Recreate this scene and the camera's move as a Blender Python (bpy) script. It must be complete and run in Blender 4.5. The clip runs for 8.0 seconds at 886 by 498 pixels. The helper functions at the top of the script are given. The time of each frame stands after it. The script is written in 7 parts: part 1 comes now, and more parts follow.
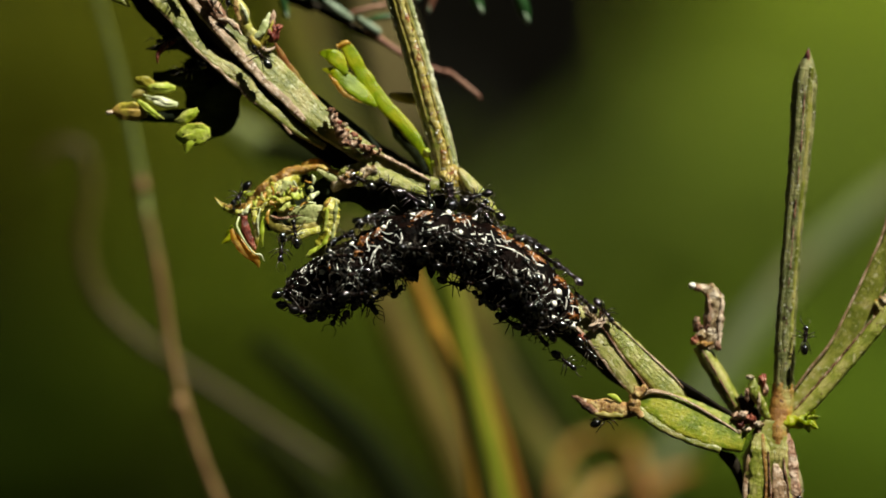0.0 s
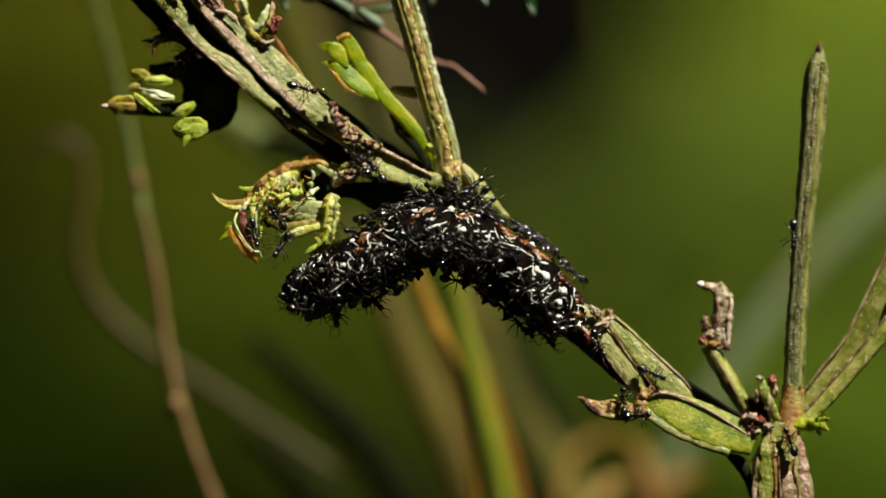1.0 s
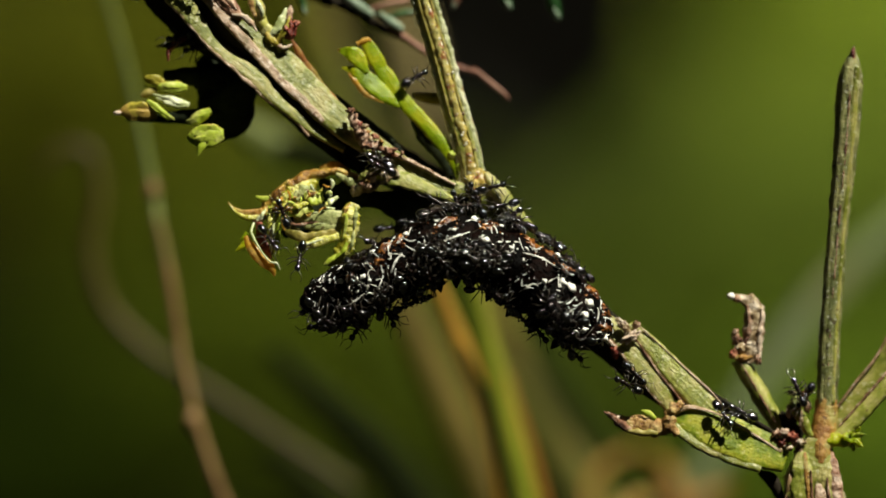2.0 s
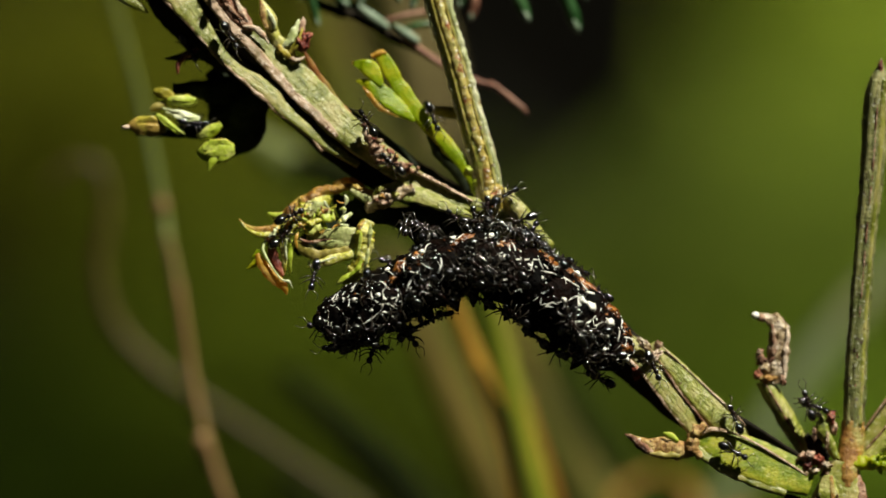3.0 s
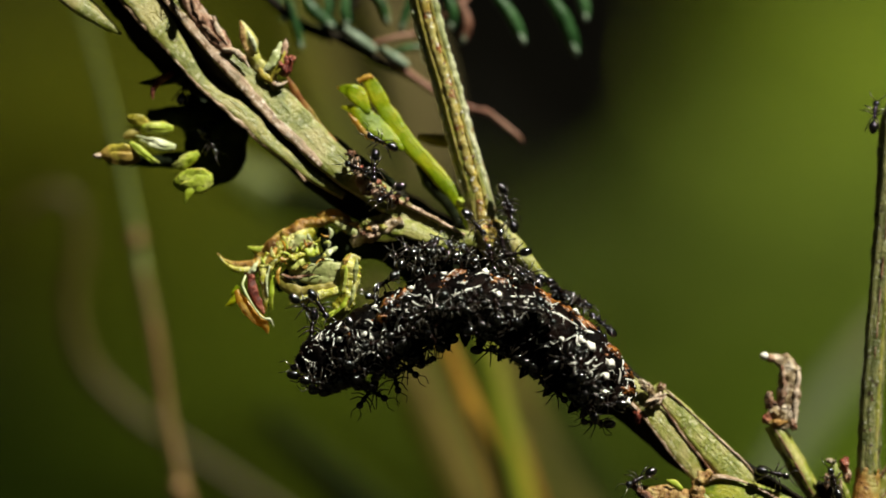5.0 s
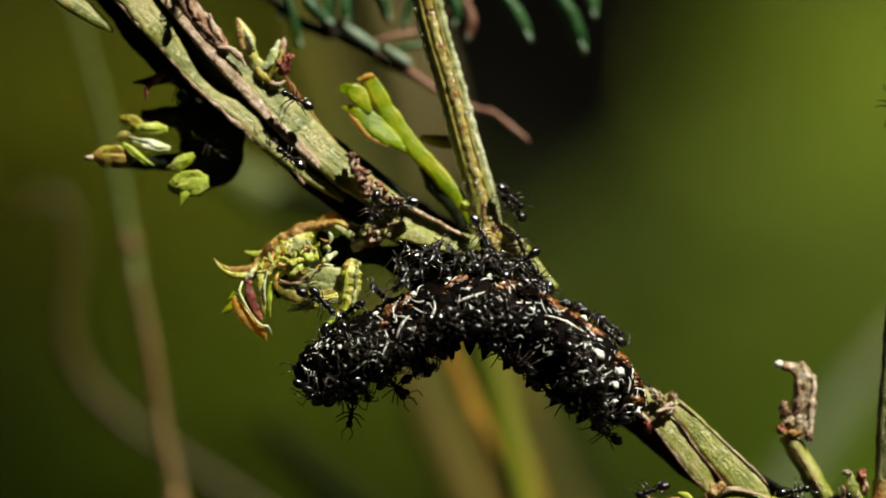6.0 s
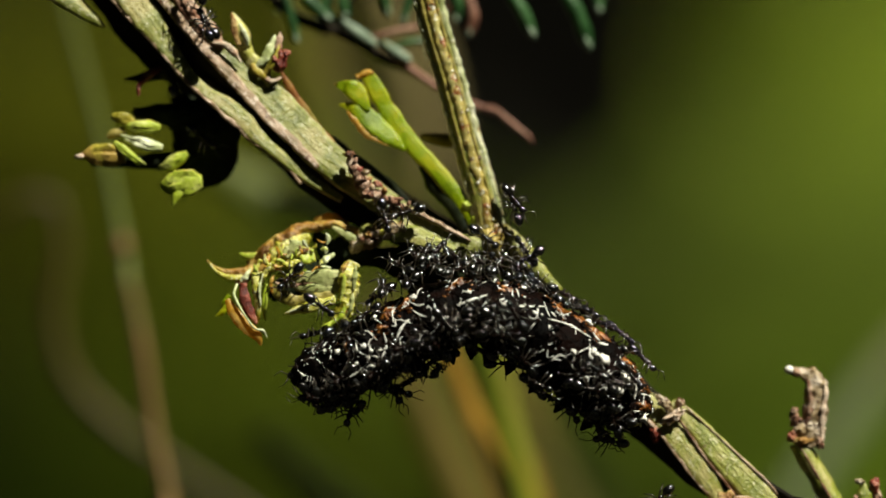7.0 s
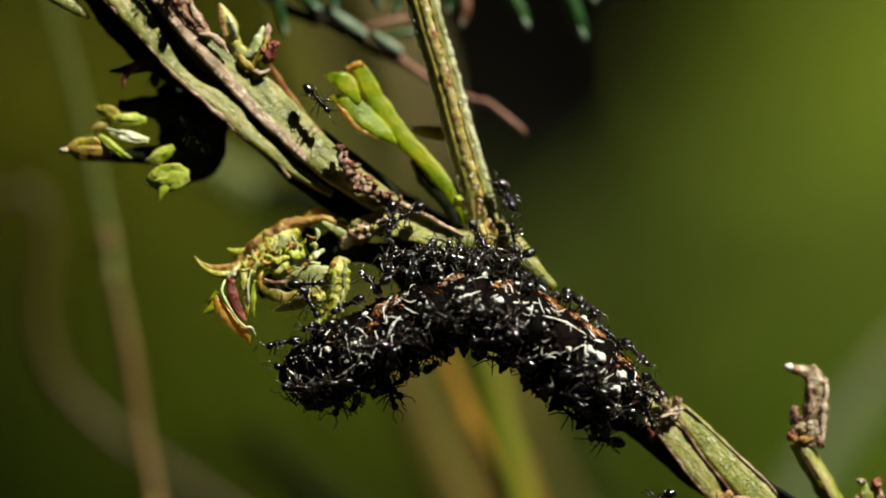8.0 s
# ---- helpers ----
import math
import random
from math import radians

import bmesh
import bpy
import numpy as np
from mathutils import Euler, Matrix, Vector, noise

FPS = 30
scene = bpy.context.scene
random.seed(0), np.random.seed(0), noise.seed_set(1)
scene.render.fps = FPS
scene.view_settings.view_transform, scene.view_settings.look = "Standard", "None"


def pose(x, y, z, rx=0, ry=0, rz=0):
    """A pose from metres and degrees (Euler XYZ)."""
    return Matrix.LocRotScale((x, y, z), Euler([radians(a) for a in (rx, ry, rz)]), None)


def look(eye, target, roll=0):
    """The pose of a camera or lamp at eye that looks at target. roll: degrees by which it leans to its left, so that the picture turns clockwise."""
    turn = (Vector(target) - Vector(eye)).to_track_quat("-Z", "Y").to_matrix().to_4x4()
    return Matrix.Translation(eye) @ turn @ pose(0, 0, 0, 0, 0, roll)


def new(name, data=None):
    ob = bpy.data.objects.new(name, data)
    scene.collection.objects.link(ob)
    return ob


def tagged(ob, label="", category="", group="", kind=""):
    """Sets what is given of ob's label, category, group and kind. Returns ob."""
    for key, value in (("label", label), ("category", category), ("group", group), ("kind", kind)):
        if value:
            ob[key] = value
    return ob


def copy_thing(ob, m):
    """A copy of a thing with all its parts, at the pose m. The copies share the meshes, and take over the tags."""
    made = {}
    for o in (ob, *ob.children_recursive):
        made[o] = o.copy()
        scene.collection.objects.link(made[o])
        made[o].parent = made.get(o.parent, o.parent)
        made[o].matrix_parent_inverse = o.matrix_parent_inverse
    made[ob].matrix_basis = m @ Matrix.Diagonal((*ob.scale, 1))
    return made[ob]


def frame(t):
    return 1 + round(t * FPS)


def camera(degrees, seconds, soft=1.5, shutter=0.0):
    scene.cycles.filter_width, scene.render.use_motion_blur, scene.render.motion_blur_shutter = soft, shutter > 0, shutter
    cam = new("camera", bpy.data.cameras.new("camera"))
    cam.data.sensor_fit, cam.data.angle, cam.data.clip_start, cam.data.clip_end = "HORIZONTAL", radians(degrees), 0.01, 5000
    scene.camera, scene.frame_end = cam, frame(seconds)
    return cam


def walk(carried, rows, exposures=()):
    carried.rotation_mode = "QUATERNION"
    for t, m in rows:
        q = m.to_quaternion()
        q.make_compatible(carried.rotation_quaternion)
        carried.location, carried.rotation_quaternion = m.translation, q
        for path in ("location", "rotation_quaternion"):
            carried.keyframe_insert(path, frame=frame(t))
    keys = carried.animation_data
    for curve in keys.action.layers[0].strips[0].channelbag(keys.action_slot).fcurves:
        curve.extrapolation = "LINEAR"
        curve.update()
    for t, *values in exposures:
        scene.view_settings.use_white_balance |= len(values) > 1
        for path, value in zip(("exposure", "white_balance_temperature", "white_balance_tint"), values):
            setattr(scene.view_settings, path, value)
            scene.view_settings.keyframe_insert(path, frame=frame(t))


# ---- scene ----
cam = camera(6.0, 8.0, soft=1.6)
walk(cam, [
    (0, look((0, -0.74798, 0.6), (0.00000, 0.25202, 0.60000), 0.000)),
    (0.5, look((0, -0.73993, 0.6), (0.00005, 0.26007, 0.59959), 0.017)),
    (1, look((0, -0.73096, 0.6), (-0.00030, 0.26904, 0.59969), 0.095)),
    (1.5, look((0, -0.71995, 0.6), (-0.00144, 0.28005, 0.60018), 0.095)),
    (3, look((0, -0.69208, 0.6), (-0.00508, 0.30790, 0.60310), 0.083)),
    (3.5, look((0, -0.68112, 0.6), (-0.00461, 0.31886, 0.60437), 0.104)),
    (4, look((0, -0.67046, 0.6), (-0.00409, 0.32952, 0.60569), 0.133)),
    (4.5, look((0, -0.66229, 0.6), (-0.00406, 0.33768, 0.60682), 0.163)),
    (6, look((0, -0.63203, 0.6), (-0.00483, 0.36792, 0.60840), 0.116)),
    (6.5, look((0, -0.62175, 0.6), (-0.00509, 0.37820, 0.60872), 0.162)),
    (7, look((0, -0.61382, 0.6), (-0.00505, 0.38613, 0.60886), 0.175)),
    (7.5, look((0, -0.60752, 0.6), (-0.00457, 0.39243, 0.60887), 0.028)),
    (8, look((0, -0.60089, 0.6), (-0.00423, 0.39907, 0.60850), 0.105)),
], exposures=[(0, 0.65, 6800, 1), (8, 0.65, 6800, 1)])
# shallow focus of a long close-up lens
cam.data.dof.use_dof = True
cam.data.dof.aperture_fstop = 10.0

# ---- light: high clear sun from the upper right, in front of the plant ----
SUN = Vector((0.42, -0.36, 0.83)).normalized()
world = bpy.data.worlds.new("sky")
scene.world = world
world.use_nodes = True
sky = world.node_tree.nodes.new("ShaderNodeTexSky")
sky.sky_type, sky.sun_disc = "NISHITA", False
sky.altitude, sky.air_density, sky.dust_density = 3000, 0.025, 0.02
sky.sun_elevation = math.asin(SUN.z)
sky.sun_rotation = math.atan2(SUN.x, SUN.y)
world.node_tree.nodes["Background"].inputs[1].default_value = 0.05
world.node_tree.links.new(sky.outputs[0], world.node_tree.nodes["Background"].inputs[0])
lamp = bpy.data.lights.new("sun", "SUN")
lamp.energy, lamp.angle, lamp.color = 5.0, radians(0.5), (1.0, 0.95, 0.84)
sun = new("sun", lamp)
sun.matrix_world = look(SUN, (0, 0, 0))


# ---- plan: millimetres right, back and up from a point 0.6 m over the ground ----
def V(x, y, z):
    return Vector((x, y, z + 600)) * 0.001


MM = 0.001
FRONT = Vector((0, -1, 0))
rng = random.Random(7)


# ---- materials ----
def ramp(nt, fac, stops):
    n = nt.nodes.new("ShaderNodeValToRGB")
    while len(n.color_ramp.elements) < len(stops):
        n.color_ramp.elements.new(0.5)
    for e, (p, c) in zip(n.color_ramp.elements, stops):
        e.position, e.color = p, (*c, 1)
    nt.links.new(fac, n.inputs[0])
    return n.outputs[0]


def noise_of(nt, vec, per_mm, detail=5.0, rough=0.6):
    n = nt.nodes.new("ShaderNodeTexNoise")
    n.inputs["Scale"].default_value = per_mm * 1000
    n.inputs["Detail"].default_value = detail
    n.inputs["Roughness"].default_value = rough
    nt.links.new(vec, n.inputs["Vector"])
    return n.outputs[0]


def mixed(nt, fac, a, b, kind="MIX"):
    n = nt.nodes.new("ShaderNodeMix")
    n.data_type, n.blend_type = "RGBA", kind
    for socket, value in ((n.inputs[0], fac), (n.inputs[6], a), (n.inputs[7], b)):
        if isinstance(value, (int, float)):
            socket.default_value = value
        elif isinstance(value, tuple):
            socket.default_value = (*value, 1)
        else:
            nt.links.new(value, socket)
    return n.outputs[2]


def material(name, colours, coarse=0.35, speck=None, speck_scale=2.2, speck_at=0.62, rough=0.55, bump=0.25, bump_scale=1.8,
             rim=None, thin=0.0, gloss=0.4, island=0.0, fibre=None, wax=None, mottle=0.4, streak=0.5):
    """colours: two or three base tones; speck: a tone of small spots; rim: a tone along the edges of a swept strip;
    fibre: a tone of long streaks along it, streak: their relief; wax: a tone of pale dots."""
    m = bpy.data.materials.new(name)
    m.use_nodes = True
    nt = m.node_tree
    bsdf = nt.nodes["Principled BSDF"]
    co = nt.nodes.new("ShaderNodeTexCoord")
    vec = co.outputs["Object"]
    big = noise_of(nt, vec, coarse, 4.0)
    stops = [(0.38 + 0.24 * i / max(1, len(colours) - 1), c) for i, c in enumerate(colours)]
    col = ramp(nt, big, stops)
    relief = noise_of(nt, vec, bump_scale, 6.0)
    if fibre:
        uv = nt.nodes.new("ShaderNodeUVMap")
        uv.uv_map = "fibre"
        long = noise_of(nt, uv.outputs[0], 0.001, 5.0, 0.65)
        col = mixed(nt, ramp(nt, long, [(0.50, (0, 0, 0)), (0.72, (1, 1, 1))]), col, fibre)
        both = nt.nodes.new("ShaderNodeMath")
        both.operation = "MULTIPLY_ADD"
        nt.links.new(long, both.inputs[0])
        both.inputs[1].default_value = streak
        nt.links.new(relief, both.inputs[2])
        relief = both.outputs[0]
    if rim:
        sep = nt.nodes.new("ShaderNodeSeparateXYZ")
        nt.links.new(co.outputs["UV"], sep.inputs[0])
        half = nt.nodes.new("ShaderNodeMath")
        half.operation = "MULTIPLY"
        nt.links.new(sep.outputs[0], half.inputs[0])
        half.inputs[1].default_value = 0.6
        wob = nt.nodes.new("ShaderNodeMath")
        wob.operation = "MULTIPLY_ADD"
        nt.links.new(noise_of(nt, vec, 0.9, 4.0), wob.inputs[0])
        wob.inputs[1].default_value = 0.4
        nt.links.new(half.outputs[0], wob.inputs[2])
        col = mixed(nt, ramp(nt, wob.outputs[0], [(0.0, (0, 0, 0)), (0.66, (0, 0, 0)), (0.86, (1, 1, 1))]), col, rim)
    if speck:
        fine = noise_of(nt, vec, speck_scale, 3.0, 0.5)
        col = mixed(nt, ramp(nt, fine, [(speck_at, (0, 0, 0)), (speck_at + 0.05, (1, 1, 1))]), col, speck)
    if wax:
        dots = noise_of(nt, vec, 2.6, 2.0, 0.5)
        col = mixed(nt, ramp(nt, dots, [(0.60, (0, 0, 0)), (0.68, (1, 1, 1))]), col, wax)
    grain = noise_of(nt, vec, bump_scale * 2, 3.0)
    col = mixed(nt, mottle if bump else 0.2, col, ramp(nt, grain, [(0.34, (0.35, 0.33, 0.3)), (0.6, (1.0, 1.0, 1.0)), (0.72, (1.2, 1.2, 1.2))]), "MULTIPLY")
    if island:
        geo = nt.nodes.new("ShaderNodeNewGeometry")
        tone = ramp(nt, geo.outputs["Random Per Island"], [(0.0, (1 - island,) * 3), (1.0, (1, 1, 1))])
        col = mixed(nt, 1.0, col, tone, "MULTIPLY")
    nt.links.new(col, bsdf.inputs["Base Color"])
    bsdf.inputs["Roughness"].default_value = rough
    bsdf.inputs["Specular IOR Level"].default_value = gloss
    bsdf.inputs["IOR"].default_value = 1.5 if gloss < 0.9 else 1.7
    if bump:
        b = nt.nodes.new("ShaderNodeBump")
        b.inputs["Strength"].default_value = bump
        b.inputs["Distance"].default_value = 0.0004
        nt.links.new(relief, b.inputs["Height"])
        nt.links.new(b.outputs[0], bsdf.inputs["Normal"])
    if thin:
        out = nt.nodes["Material Output"]
        tr = nt.nodes.new("ShaderNodeBsdfTranslucent")
        nt.links.new(col, tr.inputs[0])
        mx = nt.nodes.new("ShaderNodeMixShader")
        mx.inputs[0].default_value = thin
        nt.links.new(bsdf.outputs[0], mx.inputs[1])
        nt.links.new(tr.outputs[0], mx.inputs[2])
        nt.links.new(mx.outputs[0], out.inputs["Surface"])
    return m


WING = material("winged_stem", [(0.13, 0.15, 0.012), (0.25, 0.255, 0.04), (0.40, 0.345, 0.12)], 0.45, speck=(0.12, 0.075, 0.02), speck_at=0.68, speck_scale=1.6,
                rim=(0.52, 0.40, 0.27), bump=0.35, bump_scale=4.5, rough=0.36, gloss=0.6, fibre=(0.11, 0.125, 0.02), wax=(0.44, 0.42, 0.22), mottle=0.3, streak=1.6)
LIME_WING = material("lime_wing", [(0.18, 0.21, 0.02), (0.31, 0.32, 0.05), (0.44, 0.40, 0.13)], 0.6, speck=(0.14, 0.09, 0.02), speck_at=0.66, bump=0.4, bump_scale=4.0, rough=0.38, gloss=0.55, fibre=(0.16, 0.19, 0.02), wax=(0.50, 0.47, 0.22), mottle=0.35, streak=1.4)
RIDGE = material("pink_brown_ridge", [(0.20, 0.13, 0.05), (0.40, 0.25, 0.15), (0.60, 0.43, 0.32)], 0.5, speck=(0.13, 0.05, 0.02), speck_at=0.64, speck_scale=1.5,
                 bump=0.4, bump_scale=4.0, rough=0.34, gloss=0.7, fibre=(0.26, 0.15, 0.07), wax=(0.64, 0.50, 0.40), mottle=0.35, streak=1.6)
GREEN_WING = material("green_wing", [(0.10, 0.15, 0.003), (0.21, 0.26, 0.008), (0.36, 0.35, 0.03)], 0.6, speck=(0.07, 0.10, 0.005), speck_at=0.66,
                      rim=(0.40, 0.34, 0.12), bump=0.3, bump_scale=4.0, rough=0.45, gloss=0.35, fibre=(0.15, 0.19, 0.006), wax=(0.38, 0.38, 0.10), mottle=0.4, streak=0.7)
SPIRE = material("grey_green_stem", [(0.11, 0.125, 0.03), (0.20, 0.205, 0.065), (0.30, 0.28, 0.11)], 0.6, speck=(0.05, 0.028, 0.012),
                 speck_at=0.60, speck_scale=1.4, bump=0.5, bump_scale=4.0, rough=0.42, gloss=0.5, fibre=(0.075, 0.085, 0.028), wax=(0.40, 0.40, 0.29), streak=1.2)
UPSTEM = material("pale_green_stem", [(0.32, 0.35, 0.14), (0.52, 0.53, 0.30), (0.68, 0.66, 0.46)], 0.5, speck=(0.30, 0.19, 0.05),
                  speck_at=0.67, speck_scale=1.2, rim=(0.66, 0.66, 0.52), bump=0.5, bump_scale=4.0, rough=0.33, gloss=0.7, fibre=(0.24, 0.27, 0.09), wax=(0.80, 0.79, 0.66), streak=1.2)
RUST = material("rusty_node", [(0.26, 0.11, 0.025), (0.38, 0.20, 0.04), (0.33, 0.28, 0.08)], 0.6, speck=(0.12, 0.045, 0.015), bump=0.5, bump_scale=4.0, rough=0.45)
DRY = material("dry_brown_scale", [(0.09, 0.032, 0.018), (0.27, 0.12, 0.065), (0.50, 0.35, 0.25)], 1.0, speck=(0.03, 0.012, 0.008), bump=1.0, rough=0.42, fibre=(0.10, 0.04, 0.025))
HUSK = material("pink_brown_husk", [(0.28, 0.12, 0.07), (0.46, 0.27, 0.18), (0.66, 0.49, 0.38)], 0.9, speck=(0.14, 0.05, 0.03), speck_at=0.66, bump=0.8, bump_scale=2.6, rough=0.36, gloss=0.6)
DRY_RED = material("red_dry_bud", [(0.10, 0.015, 0.012), (0.26, 0.05, 0.03), (0.42, 0.18, 0.10)], 0.9, bump=0.8, rough=0.4)
DRY_PALE = material("pale_dry_husk", [(0.15, 0.085, 0.03), (0.40, 0.29, 0.16), (0.72, 0.60, 0.48)], 1.3, speck=(0.09, 0.035, 0.018), speck_at=0.60, bump=0.8, rough=0.35, gloss=0.6, fibre=(0.22, 0.13, 0.06))
CUT = material("pale_scar", [(0.60, 0.44, 0.34), (0.72, 0.58, 0.46), (0.50, 0.32, 0.22)], 1.0, bump=0.6)
YOUNG = material("young_green_shoot", [(0.18, 0.27, 0.003), (0.31, 0.42, 0.006), (0.46, 0.48, 0.012)], 0.4, rim=(0.58, 0.42, 0.03),
                 bump=0.3, bump_scale=4.0, rough=0.32, thin=0.35, fibre=(0.22, 0.33, 0.006), gloss=0.5, mottle=0.2, streak=1.0)
BUD = material("pale_green_bud", [(0.36, 0.46, 0.03), (0.52, 0.62, 0.07), (0.62, 0.66, 0.18)], 0.6, rim=(0.62, 0.48, 0.10), bump=0.3,
               rough=0.42, thin=0.25)
BUD_PALE = material("cream_green_bud", [(0.38, 0.38, 0.06), (0.54, 0.52, 0.13), (0.68, 0.63, 0.28)], 0.7, speck=(0.30, 0.16, 0.04), speck_at=0.66, bump=0.3, rough=0.4, thin=0.2)
BUD_YELLOW = material("yellow_olive_bud", [(0.34, 0.30, 0.03), (0.48, 0.40, 0.06), (0.50, 0.34, 0.08)], 0.6, bump=0.3, rough=0.4, thin=0.2)
BUD_WHITE = material("whitish_bud", [(0.44, 0.50, 0.20), (0.60, 0.64, 0.36), (0.70, 0.72, 0.50)], 0.7, bump=0.4, rough=0.3, gloss=0.6)
BUD_OLIVE = material("olive_bud", [(0.22, 0.20, 0.03), (0.34, 0.28, 0.06), (0.44, 0.36, 0.12)], 0.6, bump=0.3, rough=0.45, thin=0.2)
# near-black: shade on buds, husks and hollows is put into this colour
BUD_AND_SHADE = material("leaf_and_shade", [(0.005, 0.008, 0.002), (0.010, 0.016, 0.004), (0.02, 0.026, 0.007)], 0.5, bump=0.3, rough=0.7, gloss=0.15)
BUD_TAN = material("tan_bud", [(0.24, 0.10, 0.02), (0.42, 0.24, 0.08), (0.50, 0.36, 0.14)], 0.9, speck=(0.12, 0.04, 0.015), bump=0.9, rough=0.42)
GALL = material("gall_skin", [(0.34, 0.30, 0.015), (0.62, 0.60, 0.07), (0.80, 0.75, 0.26)], 0.7, speck=(0.22, 0.11, 0.015), speck_at=0.64, speck_scale=1.7, bump=0.6, bump_scale=3.0, rough=0.24, gloss=0.8, thin=0.2,
                wax=(0.86, 0.84, 0.50), mottle=0.3)
GALL_BROWN = material("gall_brown", [(0.18, 0.07, 0.012), (0.38, 0.19, 0.025), (0.52, 0.38, 0.07)], 0.6, bump=0.9, rough=0.3, gloss=0.7)
GALL_GREY = material("gall_grey_web", [(0.30, 0.34, 0.11), (0.46, 0.49, 0.20), (0.58, 0.57, 0.26)], 0.6, speck=(0.17, 0.15, 0.05), bump=0.4, rough=0.36, fibre=(0.26, 0.29, 0.09), thin=0.15)
AMBER = material("amber_scale", [(0.58, 0.28, 0.02), (0.78, 0.44, 0.06), (0.86, 0.58, 0.16)], 0.5, bump=0.3, rough=0.24, thin=0.5, gloss=0.7)
LARVA = material("larva_skin", [(0.001, 0.0007, 0.0007), (0.002, 0.0012, 0.001), (0.006, 0.002, 0.0013)], 0.6, bump=0.7, bump_scale=1.6, rough=0.5, gloss=0.03)
LARVA_GLOSS = material("larva_tubercle", [(0.002, 0.0015, 0.0015), (0.008, 0.003, 0.002)], 1.5, bump=0.3, bump_scale=6, rough=0.14, gloss=0.7)
LARVA_ORANGE = material("larva_orange", [(0.05, 0.013, 0.003), (0.17, 0.05, 0.007), (0.36, 0.14, 0.025)], 1.5, bump=0.5, rough=0.3, gloss=0.6)
LARVA_WHITE = material("larva_white", [(0.74, 0.70, 0.64), (0.86, 0.85, 0.82)], 1.0, bump=0.0, rough=0.35)
ANT = material("ant_black", [(0.002, 0.002, 0.002), (0.004, 0.0035, 0.0035)], 1.5, bump=0.15, bump_scale=12, rough=0.13, gloss=0.95)
ANT_LEG = material("ant_leg", [(0.02, 0.015, 0.011), (0.042, 0.033, 0.025)], 1.5, bump=0.0, rough=0.18, gloss=0.95)
ANT_THORAX = material("ant_dark_brown", [(0.004, 0.0025, 0.002), (0.016, 0.006, 0.004)], 1.5, bump=0.15, bump_scale=12, rough=0.16, gloss=0.6)
GOLD = material("golden_rib", [(0.34, 0.22, 0.03), (0.50, 0.38, 0.08), (0.58, 0.52, 0.18)], 0.6, speck=(0.30, 0.09, 0.02), speck_at=0.58, speck_scale=1.3, bump=0.5, bump_scale=4.0,
                rough=0.33, gloss=0.6, fibre=(0.30, 0.26, 0.06), wax=(0.80, 0.76, 0.56), streak=1.2)
RED_EDGE = material("red_wing_edge", [(0.30, 0.10, 0.03), (0.42, 0.19, 0.05), (0.36, 0.28, 0.06)], 0.5, bump=0.3, rough=0.4, thin=0.4)
NEEDLE = material("blue_green_needle", [(0.014, 0.05, 0.012), (0.03, 0.085, 0.025), (0.06, 0.13, 0.05)], 0.3, bump=0.2, rough=0.4, gloss=0.3)
NEEDLE_TIP = material("pale_needle_tip", [(0.15, 0.21, 0.14), (0.28, 0.34, 0.26)], 0.5, bump=0.0)
TWIG_RED = material("red_brown_twig", [(0.17, 0.065, 0.04), (0.25, 0.115, 0.075), (0.32, 0.17, 0.12)], 0.3, bump=0.4)
# tone of dark twigs, also painted on where branches lie in shade
TWIG_AND_SHADE = material("twig_and_shade", [(0.008, 0.007, 0.004), (0.02, 0.015, 0.009)], 0.3, bump=0.4, rough=0.75, gloss=0.1)
BG_STEM = material("brown_dry_stem", [(0.17, 0.09, 0.03), (0.27, 0.155, 0.06), (0.17, 0.145, 0.045)], 0.1, bump=0.3)
BG_STALK = material("brown_stalk", [(0.058, 0.036, 0.006), (0.082, 0.049, 0.009)], 0.05, bump=0.2)
BG_STRAW = material("straw_blade", [(0.29, 0.145, 0.009), (0.39, 0.20, 0.016), (0.31, 0.20, 0.016)], 0.05, bump=0.2)
BG_DULL = material("dull_blade", [(0.12, 0.085, 0.012), (0.17, 0.125, 0.02), (0.13, 0.13, 0.02)], 0.05, bump=0.2)
BG_TAN = material("tan_blade", [(0.20, 0.15, 0.06), (0.28, 0.22, 0.09)], 0.05, bump=0.2)
BG_GREEN = material("green_blade", [(0.22, 0.26, 0.012), (0.31, 0.34, 0.02)], 0.05, bump=0.2, thin=0.2)
# blades and leaf tip in shade: the shade is this near-black colour
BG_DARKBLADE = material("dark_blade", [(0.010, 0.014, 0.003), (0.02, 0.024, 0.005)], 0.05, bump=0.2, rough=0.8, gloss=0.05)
BG_PALE = material("pale_blade", [(0.16, 0.21, 0.09), (0.20, 0.24, 0.11), (0.22, 0.17, 0.06)], 0.03, bump=0.2)
BG_ORANGE = material("orange_dead_leaf", [(0.17, 0.06, 0.004), (0.26, 0.10, 0.006), (0.26, 0.14, 0.012)], 0.08, bump=0.3)
# sunlit and dim zones of the background are put into these leaf colours
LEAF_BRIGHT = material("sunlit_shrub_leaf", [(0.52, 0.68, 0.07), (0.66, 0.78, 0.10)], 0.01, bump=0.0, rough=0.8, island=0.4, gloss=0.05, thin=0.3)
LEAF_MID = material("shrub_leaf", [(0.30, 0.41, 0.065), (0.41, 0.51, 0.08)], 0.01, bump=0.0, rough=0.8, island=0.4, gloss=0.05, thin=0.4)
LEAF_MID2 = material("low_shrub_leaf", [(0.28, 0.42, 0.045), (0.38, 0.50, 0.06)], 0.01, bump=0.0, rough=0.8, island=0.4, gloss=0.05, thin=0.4)
